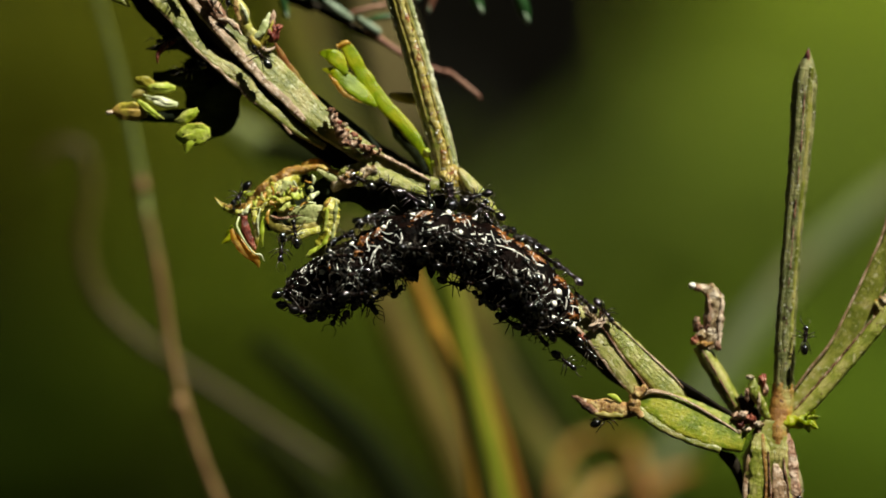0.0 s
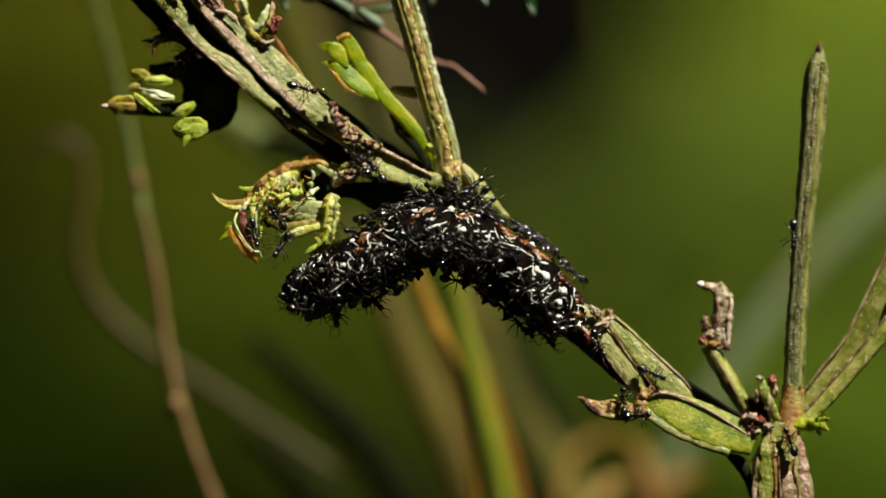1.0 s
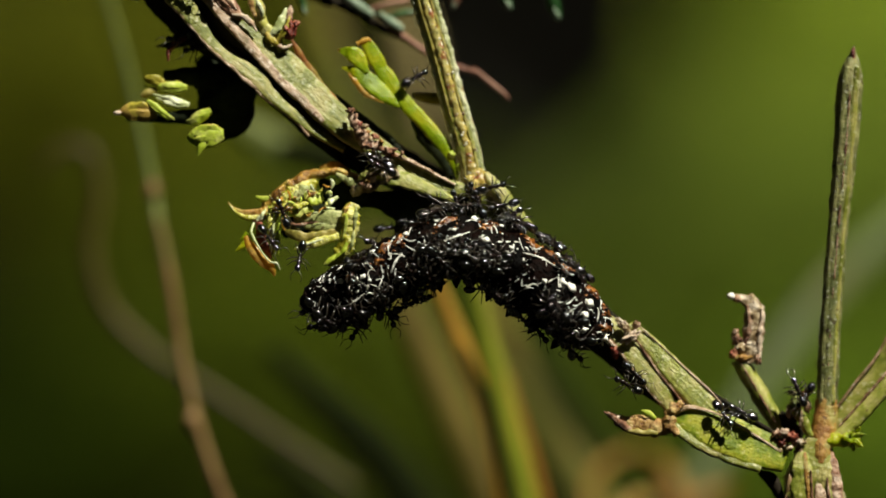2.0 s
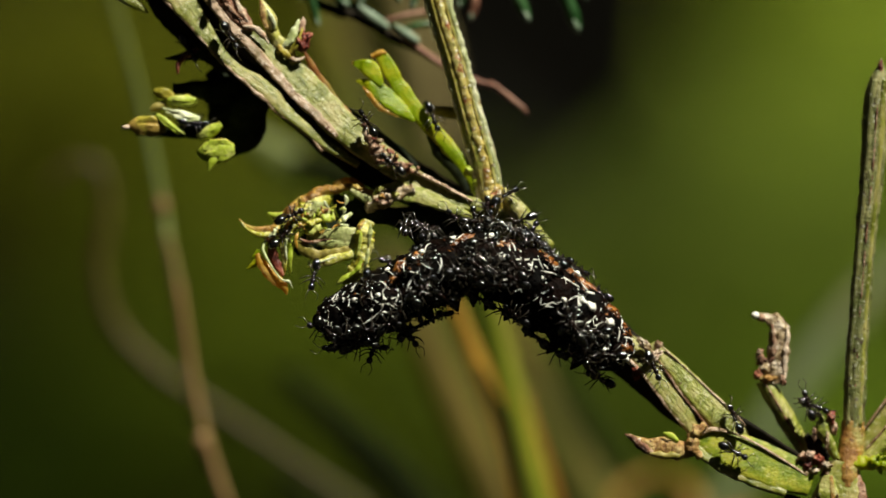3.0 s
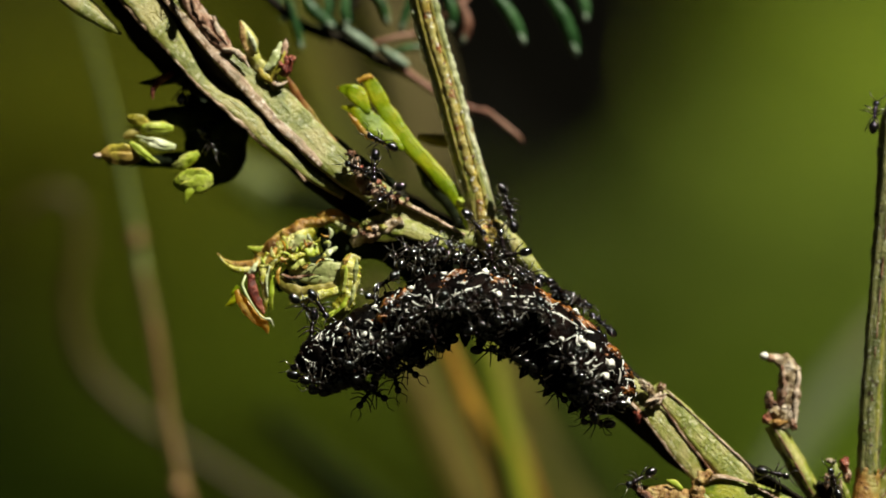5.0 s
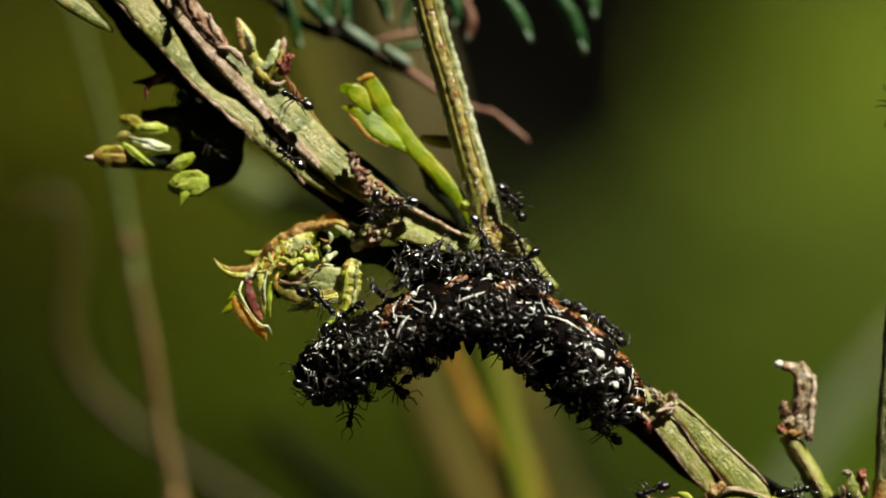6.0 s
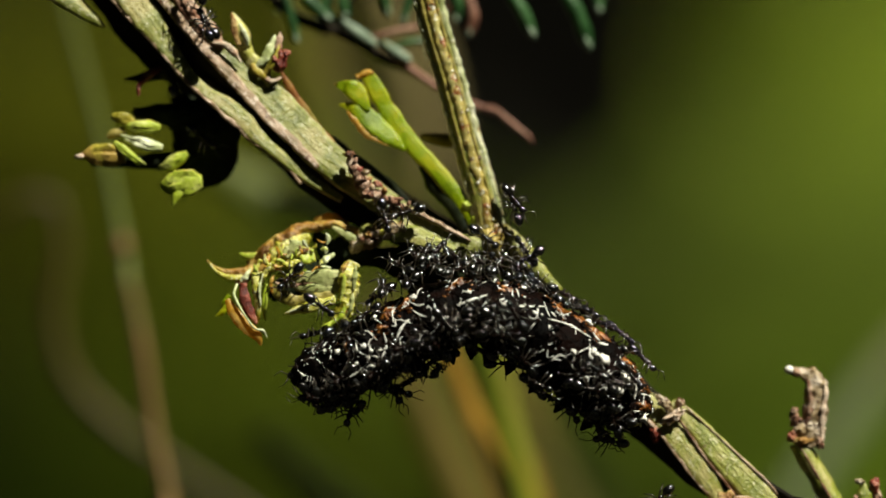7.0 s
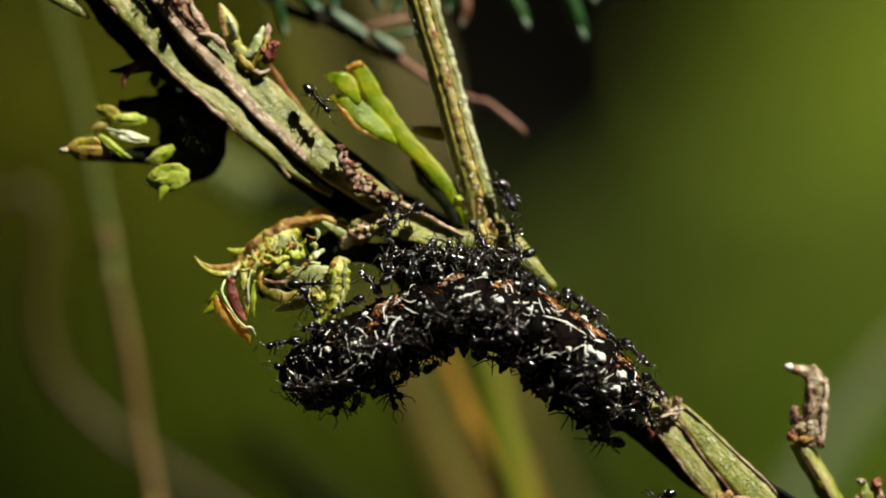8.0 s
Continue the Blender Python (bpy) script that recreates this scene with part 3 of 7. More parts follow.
# ---- feathery twig behind the branch ----
def feathery_twig():
    root = thing("feathery_twig", "dark feathery twig with blue-green needles and a bare red-brown tip", "twig")
    part("twig", sweep([(V(-18.37, 9, 26.34), 0.45, 0.4, 0), (V(-14.32, 9, 22.77), 0.42, 0.4, 0), (V(-11.19, 9, 21.61), 0.42, 0.4, 0), (V(-8.02, 9, 19.87), 0.4, 0.4, 0), (V(-6.48, 9, 19.21), 0.36, 0.36, 0), (V(-5.02, 9.2, 18.39), 0.2, 0.2, 0)], 40, 10, 1.0, rough=0.08), TWIG_AND_SHADE, root)
    tip = part("bare_tip", sweep([(V(-6.85, 8.7, 19.62), 0.24, 0.24, 0), (V(-5.76, 8.6, 18.87), 0.3, 0.3, 0), (V(-3.26, 8.6, 17.21), 0.27, 0.27, 0), (V(-0.64, 8.6, 16.05), 0.27, 0.26, 0), (V(0.55, 8.6, 15.75), 0.28, 0.26, 0), (V(1.45, 8.6, 15.12), 0.22, 0.22, 0),
                                  (V(2.91, 8.6, 13.98), 0.19, 0.18, 0), (V(3.42, 8.6, 13.4), 0.08, 0.08, 0)], 50, 10, 1.0, rough=0.14, grain=1.2), TWIG_RED, root, "bare red-brown twig tip")
    part("twig_node", blob(V(0.35, 8.5, 15.8), (0.36, 0.3, 0.3), rough=0.3, cuts=3), TWIG_RED, tip)
    part("side_twig", sweep([(V(-8.57, 9.2, 20.71), 0.16, 0.16, 0), (V(-8.19, 9.2, 21.17), 0.18, 0.18, 0), (V(-6.57, 9.2, 21.59), 0.2, 0.2, 0), (V(-4.2, 9.6, 22.24), 0.2, 0.2, 0), (V(-0.87, 10, 24.76), 0.22, 0.22, 0)], 20, 8, 1.0, rough=0.1), TWIG_RED, root)
    part("side_twig", sweep([(V(-11.2, 9.4, 21.63), 0.2, 0.2, 0), (V(-10.37, 9.6, 23.47), 0.22, 0.22, 0), (V(-8.39, 10, 26.41), 0.24, 0.24, 0)], 16, 8, 1.0), TWIG_AND_SHADE, root)
    part("side_twig", sweep([(V(-0.04, 10, 26.85), 0.3, 0.3, 0), (V(2.88, 10, 25.61), 0.3, 0.3, 0), (V(8.3, 10, 26.46), 0.3, 0.3, 0)], 16, 8, 1.0), TWIG_AND_SHADE, root)
    rows = (([V(-13.77, 8.4, 24.87), V(-13.01, 8.2, 23.62), V(-11.35, 8.4, 22.26)], 0.5, NEEDLE), ([V(-10.6, 8.4, 22.34), V(-9.51, 8.2, 21.42), V(-8.01, 8.4, 20.43)], 0.42, NEEDLE_TIP), ([V(-7.6, 8.4, 20.77), V(-6.68, 8.2, 20.02), V(-5.51, 8.4, 19.28)], 0.36, NEEDLE_TIP),
            ([V(-6.94, 8.8, 20.37), V(-5.77, 8.6, 20.7), V(-4.27, 8.8, 20.88)], 0.26, NEEDLE), ([V(-4.35, 8.4, 20.86), V(-4.27, 8.3, 20.28), V(-4.23, 8.4, 19.57)], 0.26, NEEDLE_TIP), ([V(-15.02, 8.4, 25.08), V(-14.42, 8.2, 22.57), V(-13.88, 8.4, 20.5)], 0.36, NEEDLE),
            ([V(-10.37, 9, 25.53), V(-10.61, 8.8, 23.86), V(-10.36, 9, 22.45)], 0.46, NEEDLE), ([V(-2.71, 9, 25.55), V(-2.2, 8.8, 23.88), V(-2.28, 9, 22.14)], 0.46, NEEDLE), ([V(-1.62, 9.4, 24.74), V(-0.95, 9.2, 22.9), V(-1.36, 9.4, 21.07)], 0.42, TWIG_RED),
            ([V(-0.04, 8.4, 26.37), V(2.29, 8.2, 23.54), V(3.59, 8.4, 20.97)], 0.52, NEEDLE), ([V(3.91, 8.4, 27.21), V(6.54, 8.2, 23.13), V(7.67, 8.4, 20.06)], 0.6, NEEDLE), ([V(6.63, 10, 27.29), V(7.97, 10, 24.79), V(8.39, 10, 22.87)], 0.46, NEEDLE),
            ([V(-12.55, 9.6, 25.55), V(-11.92, 9.6, 24.3), V(-12.12, 9.6, 22.8)], 0.34, NEEDLE), ([V(-8.8, 10, 25.58), V(-7.71, 10, 24.33), V(-7.12, 10, 22.66)], 0.34, NEEDLE), ([V(-15.89, 10, 25.56), V(-15.72, 10, 24.3), V(-15.38, 10, 22.8)], 0.34, NEEDLE), ([V(-9.19, 9.2, 21.37), V(-10.87, 9.4, 22.21), V(-12.53, 9.4, 22.46)], 0.3, NEEDLE),
            ([V(-13.16, 9.6, 22.21), V(-12.54, 9.6, 21.71), V(-11.53, 9.6, 21.38)], 0.24, NEEDLE), ([V(-5.05, 10, 25.59), V(-5.71, 10, 23.92), V(-6.2, 10, 22.08)], 0.3, NEEDLE))
    for (a, b, c), w, mat in rows:
        nd = part("needle", sweep([(a, w * 0.4, w * 0.4, 0), (b, w, w * 0.8, 0), (b + (c - b) * 0.75, w * 0.85, w * 0.7, 0), (c, w * 0.15, w * 0.2, 0)], 20, 8, 1.0, rough=0.05), mat, root)
        part("needle_tip", sweep([(b + (c - b) * 0.6 + Vector((0, -w * 0.6, 0)) * MM, w * 0.1, w * 0.2, 0), (b + (c - b) * 0.84 + Vector((0, -w * 0.5, 0)) * MM, w * 0.46, w * 0.35, 0), (c, w * 0.1, w * 0.1, 0)], 8, 7, 1.0), NEEDLE_TIP, nd)


feathery_twig()

# ---- the plant: winged branch and its shoots ----
plant = thing("winged_shrub", "winged olive-green shrub branch with rusty nodes and dry buds", "shrub", at=None)


def main_stem():
    part("stem", sweep([(V(29.42, 0.5, -125.31), 2.8, 1.8, 0), (V(29.17, 0, -42.15), 2.7, 1.7, 0), (V(29.13, -0.3, -25.53), 2.6, 1.6, 0), (V(29.02, -0.3, -21.13), 2.55, 1.6, 0), (V(28.92, -0.3, -18.94), 2.35, 1.5, 0), (V(29.02, -0.3, -16.98), 1.8, 1.3, 0),
                        (V(29.31, -0.2, -15.27), 1.1, 1.1, 0)], 110, 26, 0.65, 5, 0.05, 40, rough=0.05), WING, plant)
    for pts, mat in (([(V(26.65, -1.5, -31.45), 0.3, 0.25, 0), (V(26.71, -1.5, -22.26), 0.28, 0.25, 0), (V(26.76, -1.45, -20.34), 0.26, 0.22, 0), (V(26.95, -1.5, -18.71), 0.2, 0.2, 0), (V(27.17, -1.2, -17.53), 0.1, 0.15, 0)], RIDGE),
                     ([(V(27.8, -1.65, -31.45), 0.92, 0.2, 0), (V(27.86, -1.7, -22.26), 0.92, 0.2, 0), (V(27.92, -1.65, -19.60), 0.95, 0.22, 0), (V(28.0, -1.55, -17.82), 0.85, 0.24, 0), (V(27.9, -1.3, -16.3), 0.45, 0.2, 0)], LIME_WING),
                     ([(V(28.42, -1.95, -31.44), 0.13, 0.1, 0), (V(28.48, -2, -22.26), 0.12, 0.1, 0), (V(28.54, -1.9, -20.18), 0.14, 0.1, 0), (V(28.34, -1.75, -17.82), 0.2, 0.12, 0), (V(28.20, -1.4, -16.34), 0.15, 0.12, 0)], RUST),
                     ([(V(29.91, -1.7, -31.45), 0.85, 0.25, 0), (V(29.85, -1.8, -22.26), 0.8, 0.25, 0), (V(29.61, -1.75, -20.48), 0.62, 0.25, 0), (V(29.38, -1.6, -19.16), 0.3, 0.2, 0), (V(29.27, -1.4, -18.42), 0.1, 0.15, 0)], RIDGE),
                     ([(V(31.16, -1.5, -31.46), 0.5, 0.3, 0), (V(31.16, -1.55, -22.27), 0.5, 0.3, 0), (V(30.93, -1.5, -19.60), 0.5, 0.3, 0), (V(30.67, -1.3, -17.53), 0.36, 0.3, 0), (V(30.44, -1, -16.35), 0.2, 0.2, 0)], HUSK),
                     ([(V(29.01, -2, -31.44), 0.07, 0.1, 0), (V(28.95, -2.05, -22.25), 0.07, 0.1, 0), (V(28.83, -2, -19.89), 0.09, 0.1, 0), (V(28.72, -1.8, -17.82), 0.06, 0.1, 0)], DRY),
                     ([(V(30.55, -1.95, -31.44), 0.06, 0.1, 0), (V(30.52, -2, -22.26), 0.08, 0.1, 0), (V(30.20, -1.9, -19.59), 0.1, 0.1, 0), (V(30.03, -1.6, -17.82), 0.06, 0.1, 0)], DRY)):
        part("stem_plate", sweep(pts, 70, 16, 0.6, rough=0.12, grain=1.5), mat, plant)
    # near-black piece paints the shade where side branch meets stem
    part("crook", sweep([(V(24.53, 0, -18.02), 0.3, 0.4, 0), (V(25.5, -0.4, -18.69), 0.6, 0.5, 0), (V(26.18, -0.4, -20.16), 0.35, 0.5, 0), (V(26.49, -0.2, -21.63), 0.15, 0.3, 0)], 20, 12, 0.9, rough=0.1), TWIG_AND_SHADE, plant, "shade under the side branch, modelled as a dark piece")
    part("node", sweep([(V(29.47, -0.7, -18.68), 0.15, 0.5, 0), (V(29.56, -0.9, -16.93), 0.75, 0.8, 0), (V(29.78, -0.4, -14.94), 1.0, 0.9, 0), (V(30, -0.1, -13.2), 1.0, 0.85, 0), (V(30.1, 0.05, -11.95), 0.96, 0.85, 0)], 46, 18, 0.9, rough=0.05, grain=2.2), RUST, plant, "rusty orange node")
    for k, q in enumerate((V(26.35, -1.5, -15.52), V(26.84, -1.7, -15.91), V(27.45, -1.4, -15.52), V(26.66, -1.2, -15.03), V(26.05, -1.4, -16.12), V(27.76, -1.2, -16.12))):
        part("nodule", blob(q, (0.36, 0.3, 0.32), rough=0.35, cuts=3, seed=k), (DRY_RED, DRY_PALE, DRY)[k % 3], plant)


def spire():
    base = [(V(29.8, 0, -15.95), 0.85, 0.8, 0), (V(30.1, 0, -12.45), 0.86, 0.8, 0), (V(30.4, 0, -5.95), 0.85, 0.8, 0), (V(31, 0, 2.05), 0.8, 0.75, 0), (V(31.65, 0, 9.05), 0.98, 0.75, 0),
            (V(32, 0, 14.05), 1.06, 0.7, 0), (V(32.2, 0, 16.05), 0.75, 0.6, 0), (V(32.3, 0, 17.15), 0.28, 0.3, 0), (V(32.35, 0, 17.85), 0.06, 0.06, 0)]
    ob = part("spire", sweep(base, 130, 24, 0.9, 4, 0.06, 0, rough=0.06, grain=1.4), SPIRE, plant, "grey-green upright spire with dark speckles")
    part("rib", sweep([(p + Vector((0.00042, -0.00056, 0)), 0.3 * w, 0.2, 0) for p, w, _, _ in base[1:7]], 70, 8, 1.0, rough=0.14), WING, ob)
    part("rib", sweep([(p + Vector((-0.00042, -0.00054, 0)), 0.32 * w, 0.2, 0) for p, w, _, _ in base[1:7]], 70, 8, 1.0, rough=0.14), SPIRE, ob)
    part("seam", sweep([(p + Vector((0, -0.00076, 0)), 0.06, 0.07, 0) for p, w, _, _ in base[1:6]], 80, 7, 1.0, rough=0.6, grain=2), DRY, ob)
    part("tip", blob(V(32.29, -0.2, 17.05), (0.22, 0.3, 0.6), rough=0.3), DRY_RED, ob, "dry pinkish tip")


def right_branch():
    part("side_branch", sweep([(V(30.22, 0.5, -14.86), 0.6, 0.6, 20), (V(31.62, 0.5, -13.16), 0.8, 0.6, 18), (V(33.42, 0.5, -10.96), 0.95, 0.6, 16), (V(35.12, 0.5, -8.86), 1.0, 0.6, 16), (V(36.92, 0.5, -5.55), 1.05, 0.65, 14), (V(38.63, 0.5, -1.95), 1.05, 0.7, 12), (V(40.33, 0.6, 2.05), 1.05, 0.8, 0),
                               (V(41.56, 1, 9.56), 1.1, 0.9, 0), (V(42.36, 1, 25.08), 1.1, 0.9, 0)], 90, 20, 0.6, rough=0.04), WING, plant)
    part("side_branch", sweep([(V(30.58, -0.5, -15.34), 0.4, 0.5, 10), (V(32.18, -0.5, -14.04), 0.58, 0.5, 10), (V(34.88, -0.5, -11.04), 0.64, 0.5, 10), (V(37.52, -0.5, -7.94), 0.66, 0.5, 10), (V(39.77, -0.5, -5.35), 0.66, 0.5, 10), (V(43.27, -0.5, -2.55), 0.66, 0.5, 10)],
                              60, 16, 0.65, rough=0.06, grain=1.3), LIME_WING, plant)
    part("pink_edge", sweep([(V(30.9, -0.1, -12.65), 0.1, 0.15, 0), (V(32.69, -0.15, -10.25), 0.1, 0.1, 0), (V(34.29, -0.2, -8.25), 0.11, 0.1, 0), (V(35.99, -0.2, -4.95), 0.11, 0.1, 0), (V(37.64, -0.2, -1.45), 0.11, 0.1, 0), (V(39.2, 0, 2.45), 0.11, 0.1, 0), (V(40.51, 0.2, 10.05), 0.11, 0.1, 0)], 80, 9, 0.8, rough=0.16, grain=1.6), RIDGE, plant)
    part("dark_seam", sweep([(V(31.08, -0.4, -14.24), 0.06, 0.12, 0), (V(33.28, -0.5, -11.74), 0.1, 0.15, 0), (V(35.78, -0.5, -8.84), 0.11, 0.15, 0), (V(38.17, -0.5, -5.95), 0.08, 0.15, 0)], 40, 7, 1.0, rough=0.35, grain=2), DRY, plant)
    part("node", blob(V(38.75, -0.25, -5.19), (0.6, 0.4, 0.9), rough=0.35, cuts=3), RUST, plant, "orange node")
    part("dry_bud", blob(V(39.12, -0.45, -4.6), (0.45, 0.3, 0.6), rough=0.4, cuts=3), DRY_PALE, plant)


def left_branch():
    # hollow green wing between the node of the spire and the fork
    part("green_wing", sweep([(V(26.64, -1.3, -16.88), 1.2, 0.4, 12), (V(24.17, -1.5, -15.94), 1.7, 0.4, 14), (V(21.26, -1.6, -14.78), 1.75, 0.4, 14), (V(18.94, -1.5, -13.81), 1.3, 0.4, 12), (V(17.34, -1.2, -13.19), 0.7, 0.4, 10)],
                             60, 22, 0.5, rough=0.02), GREEN_WING, plant, "bright green hollow wing of the branch")
    part("wing_edge", sweep([(V(24.48, -1.9, -17.76), 0.3, 0.3, 10), (V(21.7, -2, -16.74), 0.42, 0.25, 15), (V(19.56, -2, -15.76), 0.46, 0.25, 15), (V(17.95, -1.9, -14.78), 0.40, 0.25, 15), (V(17.06, -1.6, -13.81), 0.28, 0.3, 10)],
                            60, 12, 0.6, rough=0.1, grain=1.3), WING, plant, "tan rim of the hollow wing")
    part("wing_edge", sweep([(V(26.27, -1.6, -16.33), 0.1, 0.1, 30), (V(24.3, -1.8, -15.04), 0.09, 0.07, 30), (V(22.37, -1.85, -13.88), 0.1, 0.07, 30), (V(20.45, -1.85, -12.95), 0.11, 0.07, 30), (V(18.48, -1.8, -12.55), 0.2, 0.12, 25), (V(17.33, -1.6, -13.09), 0.18, 0.2, 0)],
                            60, 12, 0.6, rough=0.1, grain=1.3), RIDGE, plant, "pinkish rim of the hollow wing")
    # shadow band behind the hollow wing, painted as a near-black strip
    part("edge_shade", sweep([(V(19.95, -0.6, -11.23), 0.3, 0.4, -50), (V(21.37, -0.9, -12.47), 0.8, 0.25, -52), (V(23.16, -0.9, -13.63), 0.9, 0.25, -52), (V(25.77, -0.7, -15.33), 0.8, 0.25, -50)], 30, 12, 0.7, rough=0.05), TWIG_AND_SHADE, plant, "back edge of the branch, its shade painted dark")
    part("branch", sweep([(V(13.59, -0.6, -5.67), 0.35, 0.4, 8), (V(14.32, -0.9, -6.44), 0.6, 0.4, 8), (V(15.50, -1, -7.65), 0.78, 0.4, 8), (V(16.77, -1.1, -9.11), 0.98, 0.4, 8), (V(18.11, -1.1, -10.52), 1.06, 0.4, 8), (V(19.55, -1.1, -11.92), 1.12, 0.4, 8), (V(20.45, -1.1, -12.82), 1.0, 0.4, 8), (V(21.09, -1, -13.65), 0.7, 0.4, 8)],
                         70, 20, 0.5, rough=0.03, grain=1.3), LIME_WING, plant)
    # strip holds the pinkish rim together with its painted highlight
    part("branch_edge", sweep([(V(13.99, -1.35, -5.47), 0.08, 0.08, 0), (V(15.58, -1.35, -6.88), 0.08, 0.08, 0), (V(17.18, -1.35, -8.34), 0.08, 0.08, 0), (V(18.78, -1.35, -9.84), 0.08, 0.08, 0), (V(20.50, -1.35, -11.41), 0.08, 0.08, 0), (V(21.24, -1.35, -12.30), 0.08, 0.08, 0)], 60, 9, 0.8, rough=0.35, grain=1.8), RIDGE, plant, "pinkish rim of the branch with its highlight painted in")
    part("crease", sweep([(V(13.98, -1.5, -6.75), 0.09, 0.1, 0), (V(15.01, -1.5, -8.28), 0.09, 0.1, 0), (V(16.12, -1.5, -9.88), 0.09, 0.1, 0), (V(17.24, -1.5, -11.21), 0.09, 0.1, 0), (V(18.13, -1.5, -12.36), 0.09, 0.1, 0)], 40, 8, 0.9, rough=0.35, grain=2), DRY, plant, "dark crease along the branch")
    part("hidden_branch", sweep([(V(14.3, 0.2, -7.45), 0.9, 0.7, 0), (V(9.3, 0.2, -4.05), 0.9, 0.8, 10), (V(5.9, 0.3, -0.85), 0.9, 0.8, 10), (V(2.8, 0.4, 2.85), 1.0, 0.9, 10), (V(0.8, 0.4, 5.8), 1.2, 1.2, 0)], 60, 18, 0.75, rough=0.06), WING, plant)
    part("wing", sweep([(V(17.07, -1.2, -12.74), 0.5, 0.3, 16), (V(16.26, -1.25, -11.4), 0.8, 0.35, 10), (V(14.91, -1.25, -9.53), 0.92, 0.35, 10), (V(13.57, -1.15, -7.74), 0.85, 0.35, 10), (V(12.23, -0.8, -6.32), 0.6, 0.35, 18)], 56, 18, 0.5, rough=0.035), WING, plant)
    part("wing_rim", sweep([(V(16.17, -1.5, -12.2), 0.14, 0.14, 0), (V(15.27, -1.55, -11.22), 0.17, 0.1, 10), (V(13.92, -1.55, -9.43), 0.2, 0.1, 10), (V(12.58, -1.45, -7.74), 0.17, 0.1, 10), (V(11.78, -1.2, -6.94), 0.15, 0.15, 0)], 50, 10, 0.6, rough=0.14, grain=1.5), RIDGE, plant)
    # shade behind and below the branch is put into a near-black colour
    part("core", sweep([(V(19.53, 0.3, -12.77), 0.7, 0.5, 0), (V(15.93, 0.3, -9.32), 1.2, 0.6, 0), (V(13.31, 0.5, -7.2), 1.1, 0.7, 0), (V(9.81, 0.8, -3.7), 1.1, 0.8, 0), (V(5.81, 0.9, 0.3), 1.1, 0.8, 0)], 40, 12, 0.9, rough=0.06), TWIG_AND_SHADE, plant)
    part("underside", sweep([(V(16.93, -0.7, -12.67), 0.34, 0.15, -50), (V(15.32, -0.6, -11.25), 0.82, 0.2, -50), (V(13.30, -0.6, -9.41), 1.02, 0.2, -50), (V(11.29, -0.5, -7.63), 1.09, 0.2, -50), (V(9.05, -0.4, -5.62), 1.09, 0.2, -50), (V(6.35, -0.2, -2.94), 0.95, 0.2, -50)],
                            60, 14, 0.6, rough=0.06), TWIG_AND_SHADE, plant, "underside of the branch, its shade painted dark")
    part("scar", blob(V(13.64, -1.75, -6.66), (0.75, 0.3, 0.3), turn_to((1, 0, 0.55)), 0.45, 1.3, 4, seed=3), CUT, plant, "pale pinkish torn scar")
    part("scar", blob(V(13.02, -1.5, -5.77), (0.7, 0.3, 0.3), turn_to((1, 0, -1)), 0.45, 1.5, 4, seed=8), DRY_PALE, plant, "pale pinkish torn scar")
    part("scar_crumb", blob(V(14.11, -1, -5.73), (0.3, 0.3, 0.36), None, 0.45, 1.3, 3, seed=5), DRY, plant)
    part("scar_crumb", blob(V(12.31, -1.4, -8.01), (0.3, 0.3, 0.5), None, 0.45, 1.3, 3, seed=7), DRY_RED, plant)
    # brown collar and dry bud at the fork
    part("collar", sweep([(V(17.94, -1.9, -12.19), 0.2, 0.2, 0), (V(17.22, -2.1, -12.73), 0.5, 0.35, 0), (V(16.87, -2.1, -13.89), 0.5, 0.35, 0), (V(17.5, -2.1, -14.96), 0.25, 0.25, 0)], 30, 12, 0.9, rough=0.3, grain=2), BUD_TAN, plant, "rusty collar at the fork")
    bud = part("dry_bud", sweep([(V(17.06, -1.6, -14.25), 0.5, 0.45, 0), (V(15.45, -1.9, -14.25), 0.8, 0.5, 0), (V(14.1, -1.9, -13.99), 0.8, 0.5, 0), (V(12.94, -1.9, -13.77), 0.5, 0.4, 0), (V(12.14, -1.9, -13.28), 0.2, 0.2, 0), (V(11.42, -1.9, -13.01), 0.05, 0.08, 0)],
                                40, 14, 0.75, rough=0.14, grain=1.8), BUD_TAN, plant, "orange-brown dry bud")
    part("bud_tip", sweep([(V(13.65, -2.2, -14.52), 0.2, 0.2, 0), (V(12.84, -2.4, -13.98), 0.36, 0.22, 0), (V(12.13, -2.4, -13.36), 0.3, 0.2, 0), (V(11.32, -2.4, -12.91), 0.05, 0.1, 0)], 20, 10, 0.9, rough=0.3, grain=2), DRY, bud)
    part("bud_scale", sweep([(V(15.7, -2.3, -13.53), 0.15, 0.15, 0), (V(15.07, -2.4, -13.08), 0.3, 0.16, 0), (V(14.45, -2.4, -12.82), 0.06, 0.1, 0)], 12, 8, 1.0, rough=0.2), BUD, bud)
    part("bud_scale", sweep([(V(15.88, -2.3, -14.69), 0.2, 0.2, 0), (V(14.54, -2.4, -14.69), 0.3, 0.2, 0), (V(13.2, -2.4, -14.51), 0.1, 0.1, 0)], 16, 8, 1.0, rough=0.25, grain=2), BUD_OLIVE, bud)
    part("bud_scale", blob(V(12.53, -2.55, -13.4), (0.16, 0.1, 0.16), None, 0.3), CUT, bud)


